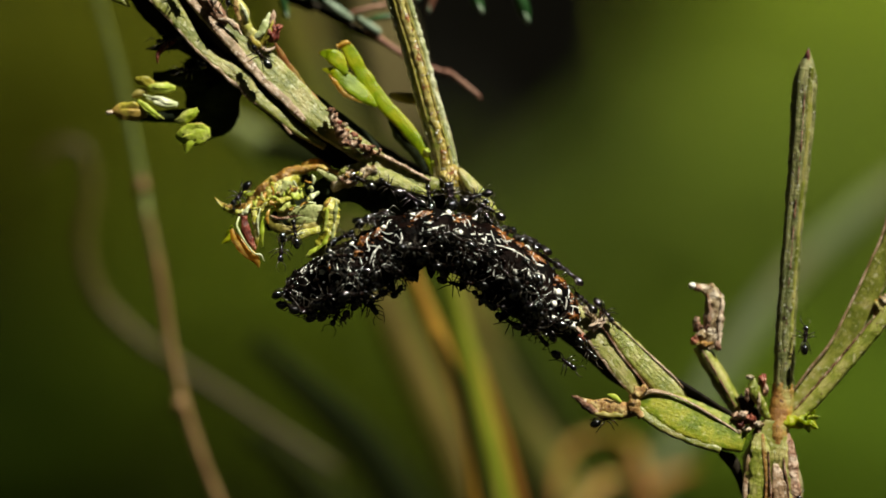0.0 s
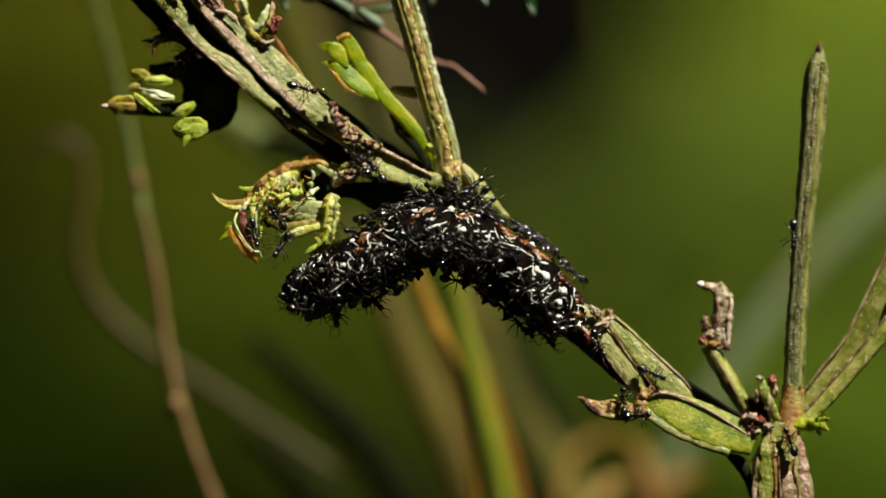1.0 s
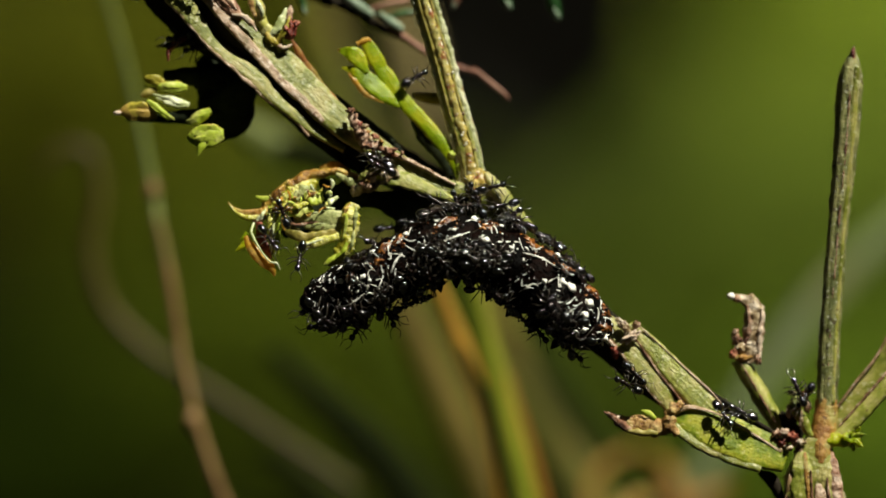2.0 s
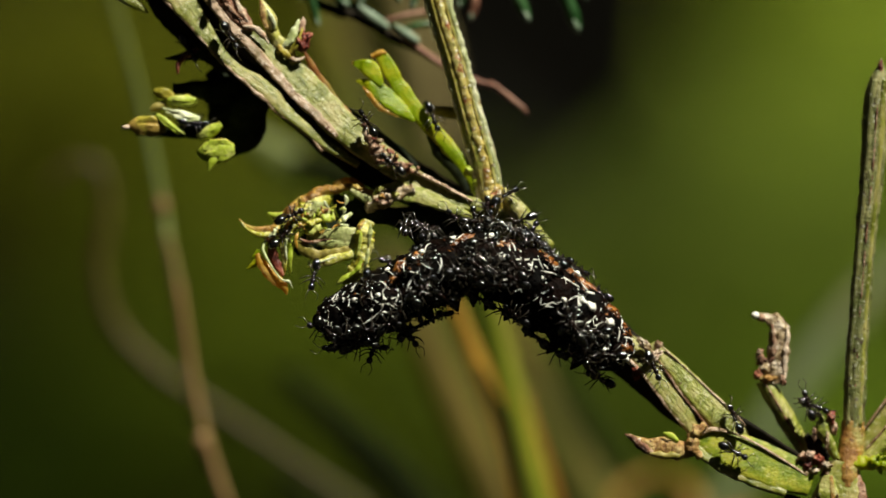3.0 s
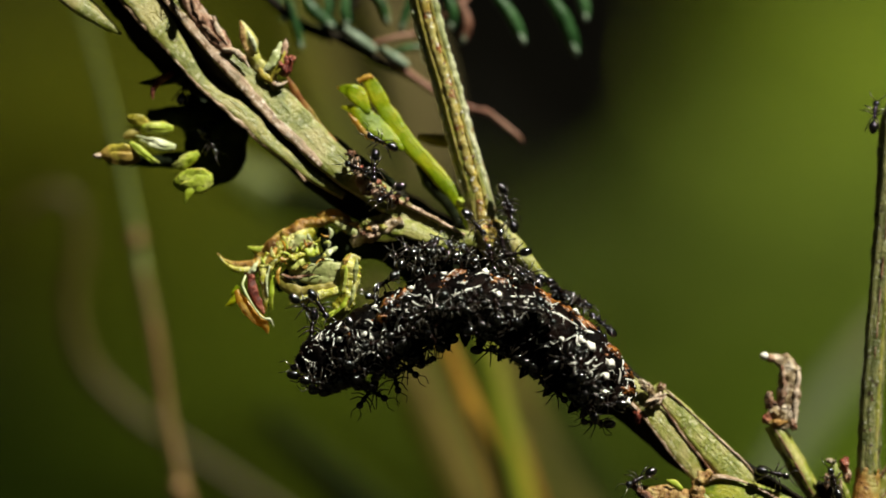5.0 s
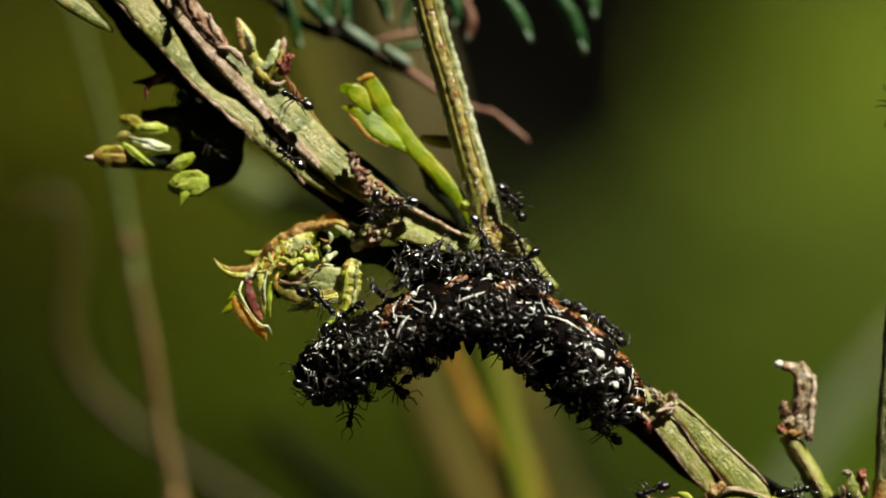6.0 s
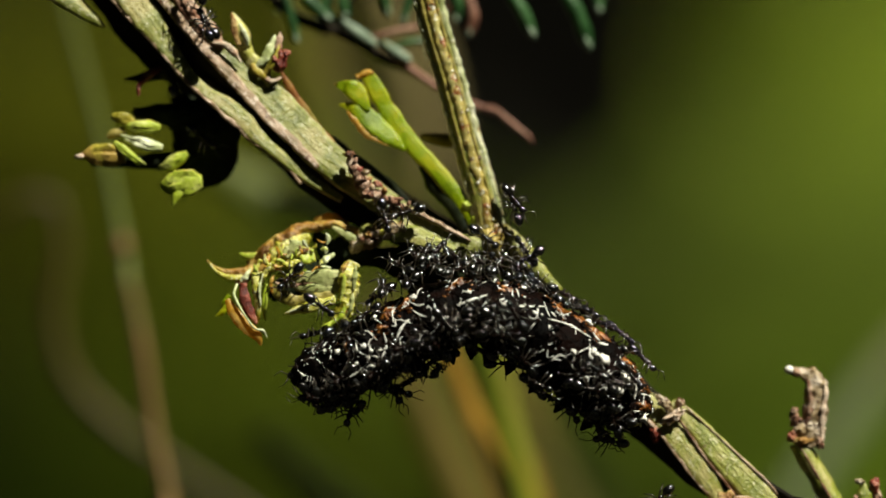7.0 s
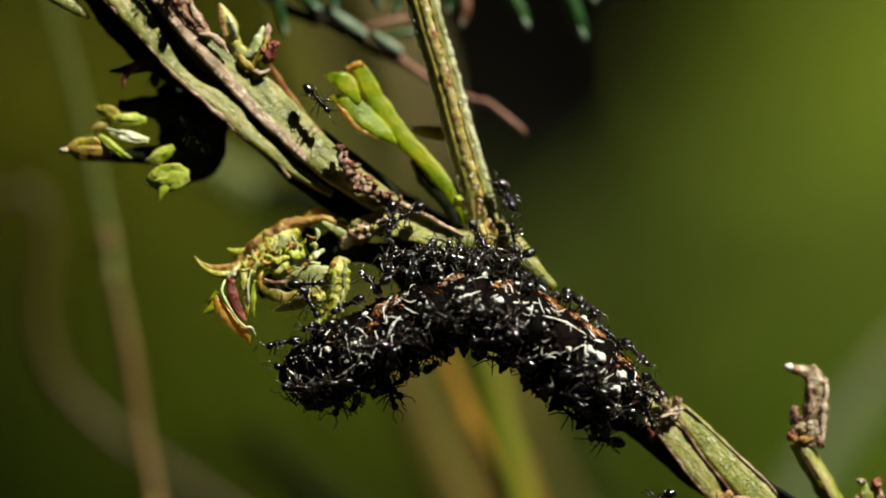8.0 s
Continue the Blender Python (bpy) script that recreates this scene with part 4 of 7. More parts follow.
def curled_shoot():
    st = part("shoot", sweep([(V(26.41, 0.2, -14.85), 0.5, 0.5, 0), (V(25.05, 0.1, -12.45), 0.74, 0.55, 0), (V(23.7, 0, -10.2), 0.72, 0.55, 0), (V(22.7, 0, -8.55), 0.66, 0.5, 0)], 30, 14, 0.85, 3, 0.14, 90, rough=0.06), LIME_WING, plant)
    curl = part("curl", sweep([(V(23.67, -0.1, -8.91), 0.6, 0.45, 0), (V(23.7, -0.1, -7.9), 0.85, 0.5, 0), (V(23.77, -0.1, -6.98), 0.92, 0.5, 0), (V(24.01, -0.1, -5.36), 0.82, 0.5, 0), (V(24.05, -0.1, -4.31), 0.8, 0.45, 0), (V(23.62, -0.1, -3.7), 0.6, 0.4, 0), (V(22.71, -0.2, -3.45), 0.32, 0.3, 0), (V(22.2, -0.3, -3.25), 0.25, 0.25, 0)],
                              60, 14, 0.8, rough=0.2, grain=1.8), DRY_PALE, st, "curled dry brown shoot tip")
    # pale strip paints the highlight down the curl's right side
    part("curl_highlight", sweep([(V(24.42, -0.5, -8.6), 0.12, 0.12, 0), (V(24.46, -0.6, -6.97), 0.22, 0.14, 0), (V(24.66, -0.6, -5.45), 0.2, 0.14, 0), (V(24.66, -0.5, -4.2), 0.12, 0.12, 0)], 30, 9, 0.9, rough=0.35, grain=2), CUT, curl)
    part("curl_fold", sweep([(V(23.1, -0.55, -7.6), 0.08, 0.1, 0), (V(23.5, -0.65, -6.4), 0.22, 0.12, 0), (V(23.6, -0.65, -5.0), 0.18, 0.12, 0), (V(23.4, -0.5, -4.0), 0.1, 0.1, 0)], 30, 9, 0.9, rough=0.45, grain=2, seed=3), DRY, curl)
    for k, (q, r3, m) in enumerate(((V(22.5, -0.5, -6.9), (0.36, 0.3, 0.5), DRY), (V(22.75, -0.5, -7.6), (0.4, 0.35, 0.45), DRY_PALE), (V(22.42, -0.5, -6.3), (0.26, 0.25, 0.3), DRY), (V(22.3, -0.5, -8.1), (0.36, 0.35, 0.36), DRY_RED), (V(22.9, -0.55, -8.4), (0.6, 0.3, 0.3), RUST), (V(24.3, -0.45, -8.5), (0.26, 0.2, 0.4), HUSK))):
        part("husk", blob(q, r3, None, rough=0.42, cuts=3, seed=k + 3), m, st)
    part("tip", blob(V(22.05, -0.6, -3.25), (0.34, 0.28, 0.3), rough=0.1, cuts=3), LARVA_WHITE, st, "pale curled tip")
    part("tip_ring", blob(V(22.62, -0.55, -3.5), (0.3, 0.25, 0.32), rough=0.3, seed=4), DRY, st)
    part("seam", sweep([(V(26.09, -0.3, -14.34), 0.06, 0.1, 0), (V(24.98, -0.5, -12.44), 0.09, 0.12, 0), (V(23.78, -0.5, -10.34), 0.1, 0.12, 0), (V(22.88, -0.5, -8.84), 0.08, 0.1, 0)], 30, 7, 1.0, rough=0.35, grain=2), DRY, st)
    bud = part("dry_bud", sweep([(V(28.76, -0.9, -15.07), 0.3, 0.3, 0), (V(28.06, -1, -13.62), 0.5, 0.4, 0), (V(27.48, -1, -12.39), 0.5, 0.4, 0), (V(27.41, -1, -11.30), 0.1, 0.12, 0)], 24, 12, 0.85, rough=0.16, grain=1.6), LIME_WING, plant, "pale green bud with dark dry scales")
    for k, (q, r3, m) in enumerate(((V(28.28, -1.1, -11.55), (0.36, 0.3, 0.5), DRY_RED), (V(28.43, -1, -12.46), (0.3, 0.3, 0.6), DRY), (V(26.90, -1.1, -12.82), (0.2, 0.25, 0.6), DRY), (V(27.11, -1.2, -11.30), (0.3, 0.2, 0.2), DRY_PALE), (V(27.90, -1.45, -13.47), (0.14, 0.12, 0.7), DRY_PALE))):
        part("bud_scale", blob(q, r3, None, rough=0.4, cuts=3, seed=k), m, bud)
    # black body painted in for the shadow between the shoot bases
    hood = part("husk_shade", sweep([(V(25.82, 0.1, -13.50), 0.3, 0.3, 0), (V(26.54, 0.1, -13.64), 0.75, 0.4, 0), (V(27.16, 0.1, -14.48), 0.8, 0.4, 0), (V(27.81, 0.1, -15.46), 0.4, 0.4, 0)], 24, 12, 0.9, rough=0.3, grain=1.6), TWIG_AND_SHADE, plant, "shade between the shoots, modelled as a black husk")
    for k in range(7):
        part("husk_scale", blob(V(25.95, -1.2, -14.70) + Vector((k % 4 * 0.62 + 0.1 * math.sin(k), -0.1 * k, k // 4 * 0.5 - 0.6 - 0.2 * math.cos(k * 2))) * MM, (0.4, 0.3, 0.32), None, rough=0.42, cuts=3, seed=k), (DRY, HUSK, DRY_RED, DRY_PALE)[k % 4], hood)
    gb = part("green_bud", sweep([(V(30.02, -0.8, -15.33), 0.5, 0.5, 0), (V(31.31, -0.9, -15.18), 0.62, 0.55, 0), (V(32.46, -0.9, -15.23), 0.55, 0.5, 0)], 20, 12, 0.9, rough=0.25, grain=1.8), YOUNG, plant, "small frilly green bud")
    r = random.Random(3)
    for k in range(18):
        a = radians(r.uniform(-110, 100))
        n = r.uniform(0.5, 1.35)
        root = V(32.0, -1, -15.3) + Vector((r.uniform(-0.6, 0.5), r.uniform(-0.5, 0.2), r.uniform(-0.35, 0.35))) * MM
        tip = root + Vector((abs(math.cos(a)) * n, r.uniform(-0.6, 0.1), math.sin(a) * n * 0.8)) * MM
        part("bud_scale", sweep([(root, 0.2, 0.14, 0), ((root + tip) / 2, r.uniform(0.14, 0.3), 0.1, r.uniform(-40, 40)), (tip, 0.04, 0.05, 0)], 10, 8, 0.9, rough=0.3, grain=2.4, seed=k), (BUD, YOUNG, GREEN_WING, YOUNG)[k % 4], gb)


def upper_branch():
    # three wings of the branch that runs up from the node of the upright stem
    # groove, back and underside carry their shade as near-black colour
    part("groove_core", sweep([(V(-26.12, 0.6, 25.07), 1.0, 0.5, 0), (V(-22.47, 0.6, 20.57), 1.0, 0.5, 0), (V(-19.32, 0.6, 16.96), 1.0, 0.5, 0), (V(-15.71, 0.6, 13.26), 1.0, 0.5, 0), (V(-12.46, 0.6, 10.26), 0.9, 0.5, 0), (V(-9.21, 0.6, 7.86), 0.8, 0.6, 0), (V(-5.7, 0.3, 6.45), 0.6, 0.6, 0)], 60, 12, 0.9, rough=0.06), TWIG_AND_SHADE, plant)
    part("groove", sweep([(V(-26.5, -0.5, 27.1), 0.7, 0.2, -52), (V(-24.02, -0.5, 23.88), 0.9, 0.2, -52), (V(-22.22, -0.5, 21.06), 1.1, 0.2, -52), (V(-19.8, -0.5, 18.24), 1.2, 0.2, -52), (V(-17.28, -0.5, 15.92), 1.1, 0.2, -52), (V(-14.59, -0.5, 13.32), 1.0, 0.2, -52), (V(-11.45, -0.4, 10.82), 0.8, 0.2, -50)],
                         70, 12, 0.6, rough=0.06), TWIG_AND_SHADE, plant, "groove between the wings, its shade painted dark")
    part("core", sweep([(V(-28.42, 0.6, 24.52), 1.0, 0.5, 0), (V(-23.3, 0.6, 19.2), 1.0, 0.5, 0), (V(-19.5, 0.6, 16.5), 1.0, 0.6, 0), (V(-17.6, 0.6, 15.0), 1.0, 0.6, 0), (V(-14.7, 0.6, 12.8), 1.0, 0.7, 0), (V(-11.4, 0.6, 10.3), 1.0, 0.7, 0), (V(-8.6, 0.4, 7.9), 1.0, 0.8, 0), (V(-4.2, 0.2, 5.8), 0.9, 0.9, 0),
                        (V(0.3, 0.6, 5.3), 1.0, 1.0, 0)], 60, 14, 0.9, rough=0.06), TWIG_AND_SHADE, plant, "back of the branch, its shade painted dark")
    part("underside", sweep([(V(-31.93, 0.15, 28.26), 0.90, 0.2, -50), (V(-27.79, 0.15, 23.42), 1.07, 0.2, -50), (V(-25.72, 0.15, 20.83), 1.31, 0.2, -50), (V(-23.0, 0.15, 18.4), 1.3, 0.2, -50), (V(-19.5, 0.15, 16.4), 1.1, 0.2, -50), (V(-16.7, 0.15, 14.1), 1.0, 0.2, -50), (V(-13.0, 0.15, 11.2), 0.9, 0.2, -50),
                             (V(-9.01, 0.15, 8.58), 0.98, 0.2, -50)], 70, 14, 0.6, rough=0.08), TWIG_AND_SHADE, plant, "underside of the branch, its shade painted dark")
    part("lower_wing", sweep([(V(-29.46, -1.5, 27.77), 1.1, 0.3, 14), (V(-26.2, -1.5, 24.1), 1.15, 0.3, 14), (V(-24.76, -1.5, 22.30), 1.1, 0.3, 14), (V(-23.61, -1.5, 20.73), 0.88, 0.3, 14), (V(-22.49, -1.5, 19.09), 0.62, 0.3, 14), (V(-21.46, -1.5, 17.73), 0.48, 0.3, 14),
                              (V(-20.09, -1.5, 16.56), 0.48, 0.3, 14), (V(-18.37, -1.5, 15.43), 0.72, 0.3, 14), (V(-17.37, -1.5, 14.58), 0.7, 0.3, 14), (V(-16.58, -1.5, 13.56), 0.58, 0.3, 14), (V(-14.79, -1.4, 12.01), 0.42, 0.3, 14), (V(-12.78, -1.1, 10.45), 0.4, 0.3, 14), (V(-10.45, -0.8, 8.98), 0.25, 0.3, 10)],
                             130, 18, 0.5, rough=0.05, grain=1.1), WING, plant, "pale green lower wing with a pinkish rim")
    part("wing_rim", sweep([(V(-30.36, -1.8, 27.0), 0.1, 0.1, 10), (V(-27.3, -1.8, 23.6), 0.13, 0.1, 10), (V(-25.8, -1.8, 22.0), 0.14, 0.1, 10), (V(-24.24, -1.8, 20.36), 0.14, 0.1, 10), (V(-22.8, -1.8, 18.75), 0.12, 0.1, 10), (V(-21.64, -1.8, 17.42), 0.12, 0.1, 10), (V(-20.3, -1.8, 16.25), 0.14, 0.1, 10),
                            (V(-18.72, -1.8, 14.86), 0.2, 0.1, 10), (V(-17.84, -1.8, 14.2), 0.24, 0.1, 10), (V(-16.98, -1.7, 13.3), 0.2, 0.1, 10), (V(-14.99, -1.6, 11.98), 0.14, 0.1, 10), (V(-13.4, -1.4, 10.09), 0.08, 0.1, 0)],
                           120, 9, 0.7, rough=0.3, grain=1.6), RIDGE, plant)
    part("far_wing", sweep([(V(-35.21, -1.1, 28.4), 0.9, 0.25, 10), (V(-32.06, -1.1, 24.82), 0.9, 0.25, 10), (V(-29.37, -1.1, 22.68), 0.6, 0.25, 10), (V(-27.67, -1, 21.43), 0.1, 0.15, 0)], 30, 12, 0.7), WING, plant)
    part("upper_wing", sweep([(V(-26.34, -1.2, 27.52), 0.6, 0.35, 14), (V(-22.97, -1.2, 23.36), 0.64, 0.35, 14), (V(-20.63, -1.2, 20.73), 0.82, 0.35, 14), (V(-17.99, -1.2, 18.27), 1.08, 0.35, 14), (V(-15.34, -1.2, 15.81), 1.36, 0.35, 14), (V(-13.41, -1.2, 13.85), 1.36, 0.35, 14),
                              (V(-11.53, -1.2, 11.97), 1.25, 0.38, 14), (V(-9.2, -1.1, 10.1), 1.1, 0.4, 14), (V(-3.7, -1, 6.44), 0.8, 0.45, 15), (V(-0.2, -0.6, 5.55), 0.6, 0.5, 5)], 110, 18, 0.5, rough=0.035, grain=1.1), WING, plant)
    part("ridge", sweep([(V(-26.67, -1.66, 27.23), 0.28, 0.13, 12), (V(-23.22, -1.66, 23.08), 0.32, 0.13, 12), (V(-20.84, -1.66, 20.44), 0.4, 0.13, 12), (V(-18.42, -1.66, 17.76), 0.44, 0.13, 12), (V(-15.96, -1.66, 15.09), 0.44, 0.13, 12), (V(-14.21, -1.66, 13.39), 0.38, 0.13, 12), (V(-12.1, -1.66, 11.34), 0.3, 0.13, 12)],
                        110, 14, 0.6, rough=0.09, grain=1.4), RIDGE, plant, "pinkish brown ridge along the wing")
    part("wing_flap", sweep([(V(-9.05, -1.5, 6.96), 0.3, 0.2, 10), (V(-7.27, -1.6, 6.91), 0.75, 0.2, 12), (V(-5.36, -1.6, 6.42), 0.7, 0.2, 12), (V(-3.18, -1.5, 5.61), 0.5, 0.2, 10), (V(-0.99, -1.2, 4.66), 0.2, 0.2, 0)], 40, 14, 0.6, rough=0.1, grain=1.4), LIME_WING, plant, "pale torn flap of the wing")
    part("red_edge", sweep([(V(-15.0, -0.4, 18.5), 0.08, 0.12, 0), (V(-14.05, -0.4, 16.7), 0.3, 0.12, 0), (V(-12.65, -0.4, 14.7), 0.34, 0.12, 0), (V(-11.1, -0.4, 12.9), 0.3, 0.12, 0), (V(-9.6, -0.5, 11.5), 0.12, 0.12, 0)], 50, 9, 0.9, rough=0.16, grain=1.4), RED_EDGE, plant, "red-tinged edge of the wing")
    # dry stipule
    st = part("stipule", sweep([(V(-10.02, -2, 12.22), 0.12, 0.2, 0), (V(-9.47, -2.2, 11.22), 0.42, 0.3, 0), (V(-8.57, -2.3, 9.82), 0.5, 0.35, 0), (V(-7.18, -2, 8.93), 0.3, 0.3, 0), (V(-5.94, -1.7, 8.43), 0.12, 0.2, 0)],
                               60, 12, 0.9, rough=0.4, grain=2.0), HUSK, plant, "shrivelled brown stipule")
    r = random.Random(17)
    for k in range(16):
        f = k / 15
        q = V(-9.9, -2.45, 12.0).lerp(V(-6.0, -2.0, 8.4), f) + Vector((r.uniform(-0.45, 0.45), -0.25 * math.sin(3.1 * f), r.uniform(-0.4, 0.4) - 0.5 * math.sin(3.1 * f))) * MM
        part("stipule_crumb", blob(q, (r.uniform(0.12, 0.34), 0.2, r.uniform(0.12, 0.3)), turn_to((1, 0, r.uniform(-1, 0.5))), 0.45, 1.4, 3, seed=k), (DRY, HUSK, DRY_RED, DRY_PALE, RUST)[k % 5], st)
    part("brown_edge", sweep([(V(-7.19, -1.5, 9.13), 0.12, 0.2, 0), (V(-5.19, -1.6, 8.13), 0.2, 0.25, 0), (V(-3.19, -1.5, 7.14), 0.18, 0.25, 0), (V(-1.1, -1.2, 6.04), 0.1, 0.2, 0)], 40, 8, 1.0, rough=0.25, grain=1.8), RIDGE, plant)
    part("crumb", blob(V(-8.57, -2.6, 9.32), (0.4, 0.3, 0.3), rough=0.4, cuts=3, seed=4), DRY, st)
    part("crumb", blob(V(-6.68, -2.6, 8.92), (0.5, 0.3, 0.3), rough=0.4, cuts=3, seed=9), DRY, st)
    # near-black strip paints the shadow between stipule and shoot
    part("back_wing", sweep([(V(-11.21, 0.6, 13.56), 0.2, 0.4, 0), (V(-7.97, 1.6, 10.47), 0.6, 0.5, 0), (V(-4.71, 2.2, 8.07), 0.7, 0.5, 0), (V(-1.2, 2, 5.97), 0.6, 0.5, 0)], 40, 12, 0.9, rough=0.1), BUD_AND_SHADE, plant, "shade in the fork, modelled as a dark wing")
    # node of the upright stem
    part("node", blob(V(0.6, -0.2, 6.15), (1.05, 1.15, 1.5), rough=0.16, cuts=4), GOLD, plant, "rusty golden node")
    part("node_wing", sweep([(V(1.4, -0.4, 7.05), 0.25, 0.4, 0), (V(2.3, -0.6, 5.8), 0.7, 0.6, 20), (V(3.3, -0.7, 4.3), 0.7, 0.6, 20), (V(5.3, -0.6, 2.3), 0.4, 0.5, 20)], 24, 12, 0.85, rough=0.1), WING, plant)


def up_stem():
    c = [(V(-4.8, 0, 26.05), 1.05, 0.9, 0), (V(-3.9, 0, 22.05), 1.05, 0.9, 0), (V(-2.55, 0, 17.55), 1.05, 0.9, 0), (V(-1.35, 0, 13.05), 1.1, 0.95, 0), (V(-0.2, 0, 9.05), 1.15, 1.0, 0), (V(0.4, 0, 6.05), 1.0, 0.95, 0)]
    ob = part("upright_stem", sweep(c, 90, 24, 0.85, 3, 0.05, 0, rough=0.02, grain=1.2), WING, plant, "pale upright stem with a golden middle rib and rusty speckles")
    for dx, dy, w, mat in ((-0.00086, -0.00052, 0.26, UPSTEM), (-0.0005, -0.00078, 0.14, BUD_OLIVE), (0.0001, -0.00088, 0.4, GOLD), (0.00056, -0.0008, 0.1, BUD_OLIVE), (0.00086, -0.00052, 0.32, UPSTEM)):
        part("rib", sweep([(p + Vector((dx, dy, 0)), w, 0.22, 0) for p, _, _, _ in c], 120, 9, 1.0, rough=0.2, grain=1.8, seed=dx * 9000), mat, ob)
    r = random.Random(21)
    for k in range(34):
        f = r.random()
        i = min(int(f * 5), 4)
        q = c[i][0].lerp(c[i + 1][0], f * 5 - i) + Vector((r.choice((0.00014, 0.00014, 0.0006)) + r.uniform(-0.00022, 0.00022), -0.00105, 0))
        part("speckle", blob(q, (r.uniform(0.06, 0.13), 0.08, r.uniform(0.08, 0.2)), rough=0.3, cuts=1, seed=k), (RUST, DRY_PALE, LARVA_WHITE, RUST)[k % 4], ob)


def young_shoot():
    ob = part("young_shoot", sweep([(V(-0.5, -0.2, 6.35), 0.35, 0.4, 0), (V(-1.2, -0.2, 7.95), 0.5, 0.4, 0), (V(-3.2, -0.2, 10.65), 0.62, 0.32, 5), (V(-5.27, -0.2, 12.95), 0.62, 0.25, 10), (V(-6.36, -0.2, 14.40), 0.66, 0.22, 10),
                                    (V(-7.38, -0.2, 15.85), 0.64, 0.2, 10), (V(-8.15, -0.2, 17.23), 0.6, 0.18, 10), (V(-8.74, -0.2, 18.20), 0.46, 0.12, 0)], 70, 16, 0.55, rough=0.07, grain=1.2), YOUNG, plant, "bright green young shoot")
    part("leaflet", sweep([(V(-5.85, -0.62, 12.59), 0.12, 0.2, 0), (V(-6.87, -0.62, 13.45), 0.62, 0.24, 15), (V(-7.96, -0.62, 14.33), 0.84, 0.24, 20), (V(-8.98, -0.62, 15.13), 0.72, 0.2, 15), (V(-9.78, -0.62, 15.68), 0.4, 0.16, 0), (V(-10.65, -0.62, 15.90), 0.07, -0.62, 0)],
                          44, 14, 0.6, rough=0.08, grain=1.4), YOUNG, ob, "rounded leaflet with a yellow edge")
    part("leaflet_edge", sweep([(V(-7.16, -0.9, 12.95), 0.05, 0.08, 0), (V(-8.61, -0.9, 13.67), 0.22, 0.12, 0), (V(-9.46, -0.9, 14.62), 0.22, 0.12, 0), (V(-10.07, -0.9, 15.41), 0.06, 0.08, 0)], 26, 8, 0.9, rough=0.2, grain=2), AMBER, ob)
    part("leaflet", sweep([(V(-8.55, -0.62, 15.42), 0.2, 0.2, 0), (V(-9.01, -0.62, 16.22), 0.6, 0.2, 10), (V(-9.52, -0.62, 16.87), 0.72, 0.18, 10), (V(-10.11, -0.62, 17.19), 0.52, 0.15, 0), (V(-10.86, -0.62, 17.33), 0.16, -0.62, 0)], 30, 14, 0.6, rough=0.08, grain=1.4), YOUNG, ob)
    part("blunt_tip", sweep([(V(-9.42, -0.25, 17.95), 0.16, 0.18, 0), (V(-8.75, -0.25, 18.27), 0.24, 0.2, 0), (V(-8.19, -0.25, 18.15), 0.14, 0.16, 0)], 20, 10, 0.9, rough=0.35, grain=2.2), AMBER, ob, "orange bitten tip")
    part("blunt_tip", blob(V(-10.55, -0.1, 17.38), (0.36, 0.16, 0.16), None, 0.3, cuts=3), AMBER, ob, "orange bitten tip")
    # the husk's shade is its colour, not cast on it
    part("husk", sweep([(V(-1.45, -0.35, 6.8), 0.35, 0.3, 0), (V(-2.45, -0.2, 8.55), 0.6, 0.35, 0), (V(-3.95, 0, 10.45), 0.55, 0.3, 0), (V(-4.7, 0.1, 11.45), 0.2, 0.2, 0)], 20, 10, 0.9, rough=0.16), BUD_AND_SHADE, ob, "husk with its shade painted dark")
    part("small_bud", blob(V(-1.35, -0.45, 8.64), (0.35, 0.3, 0.35), rough=0.3, cuts=3), BUD, ob)
    part("small_bud", blob(V(-0.8, -0.48, 7.55), (0.3, 0.3, 0.45), rough=0.3, cuts=3, seed=3), BUD, ob)
    part("leaf_stub", sweep([(V(-0.95, 0.85, 13.32), 0.4, 0.3, 0), (V(-2.45, 0.85, 13.27), 0.5, 0.3, 0), (V(-3.8, 0.85, 13.47), 0.42, 0.3, 0), (V(-4.71, 0.85, 13.67), 0.2, 0.2, 0)], 14, 10, 0.9), BUD_OLIVE, ob)


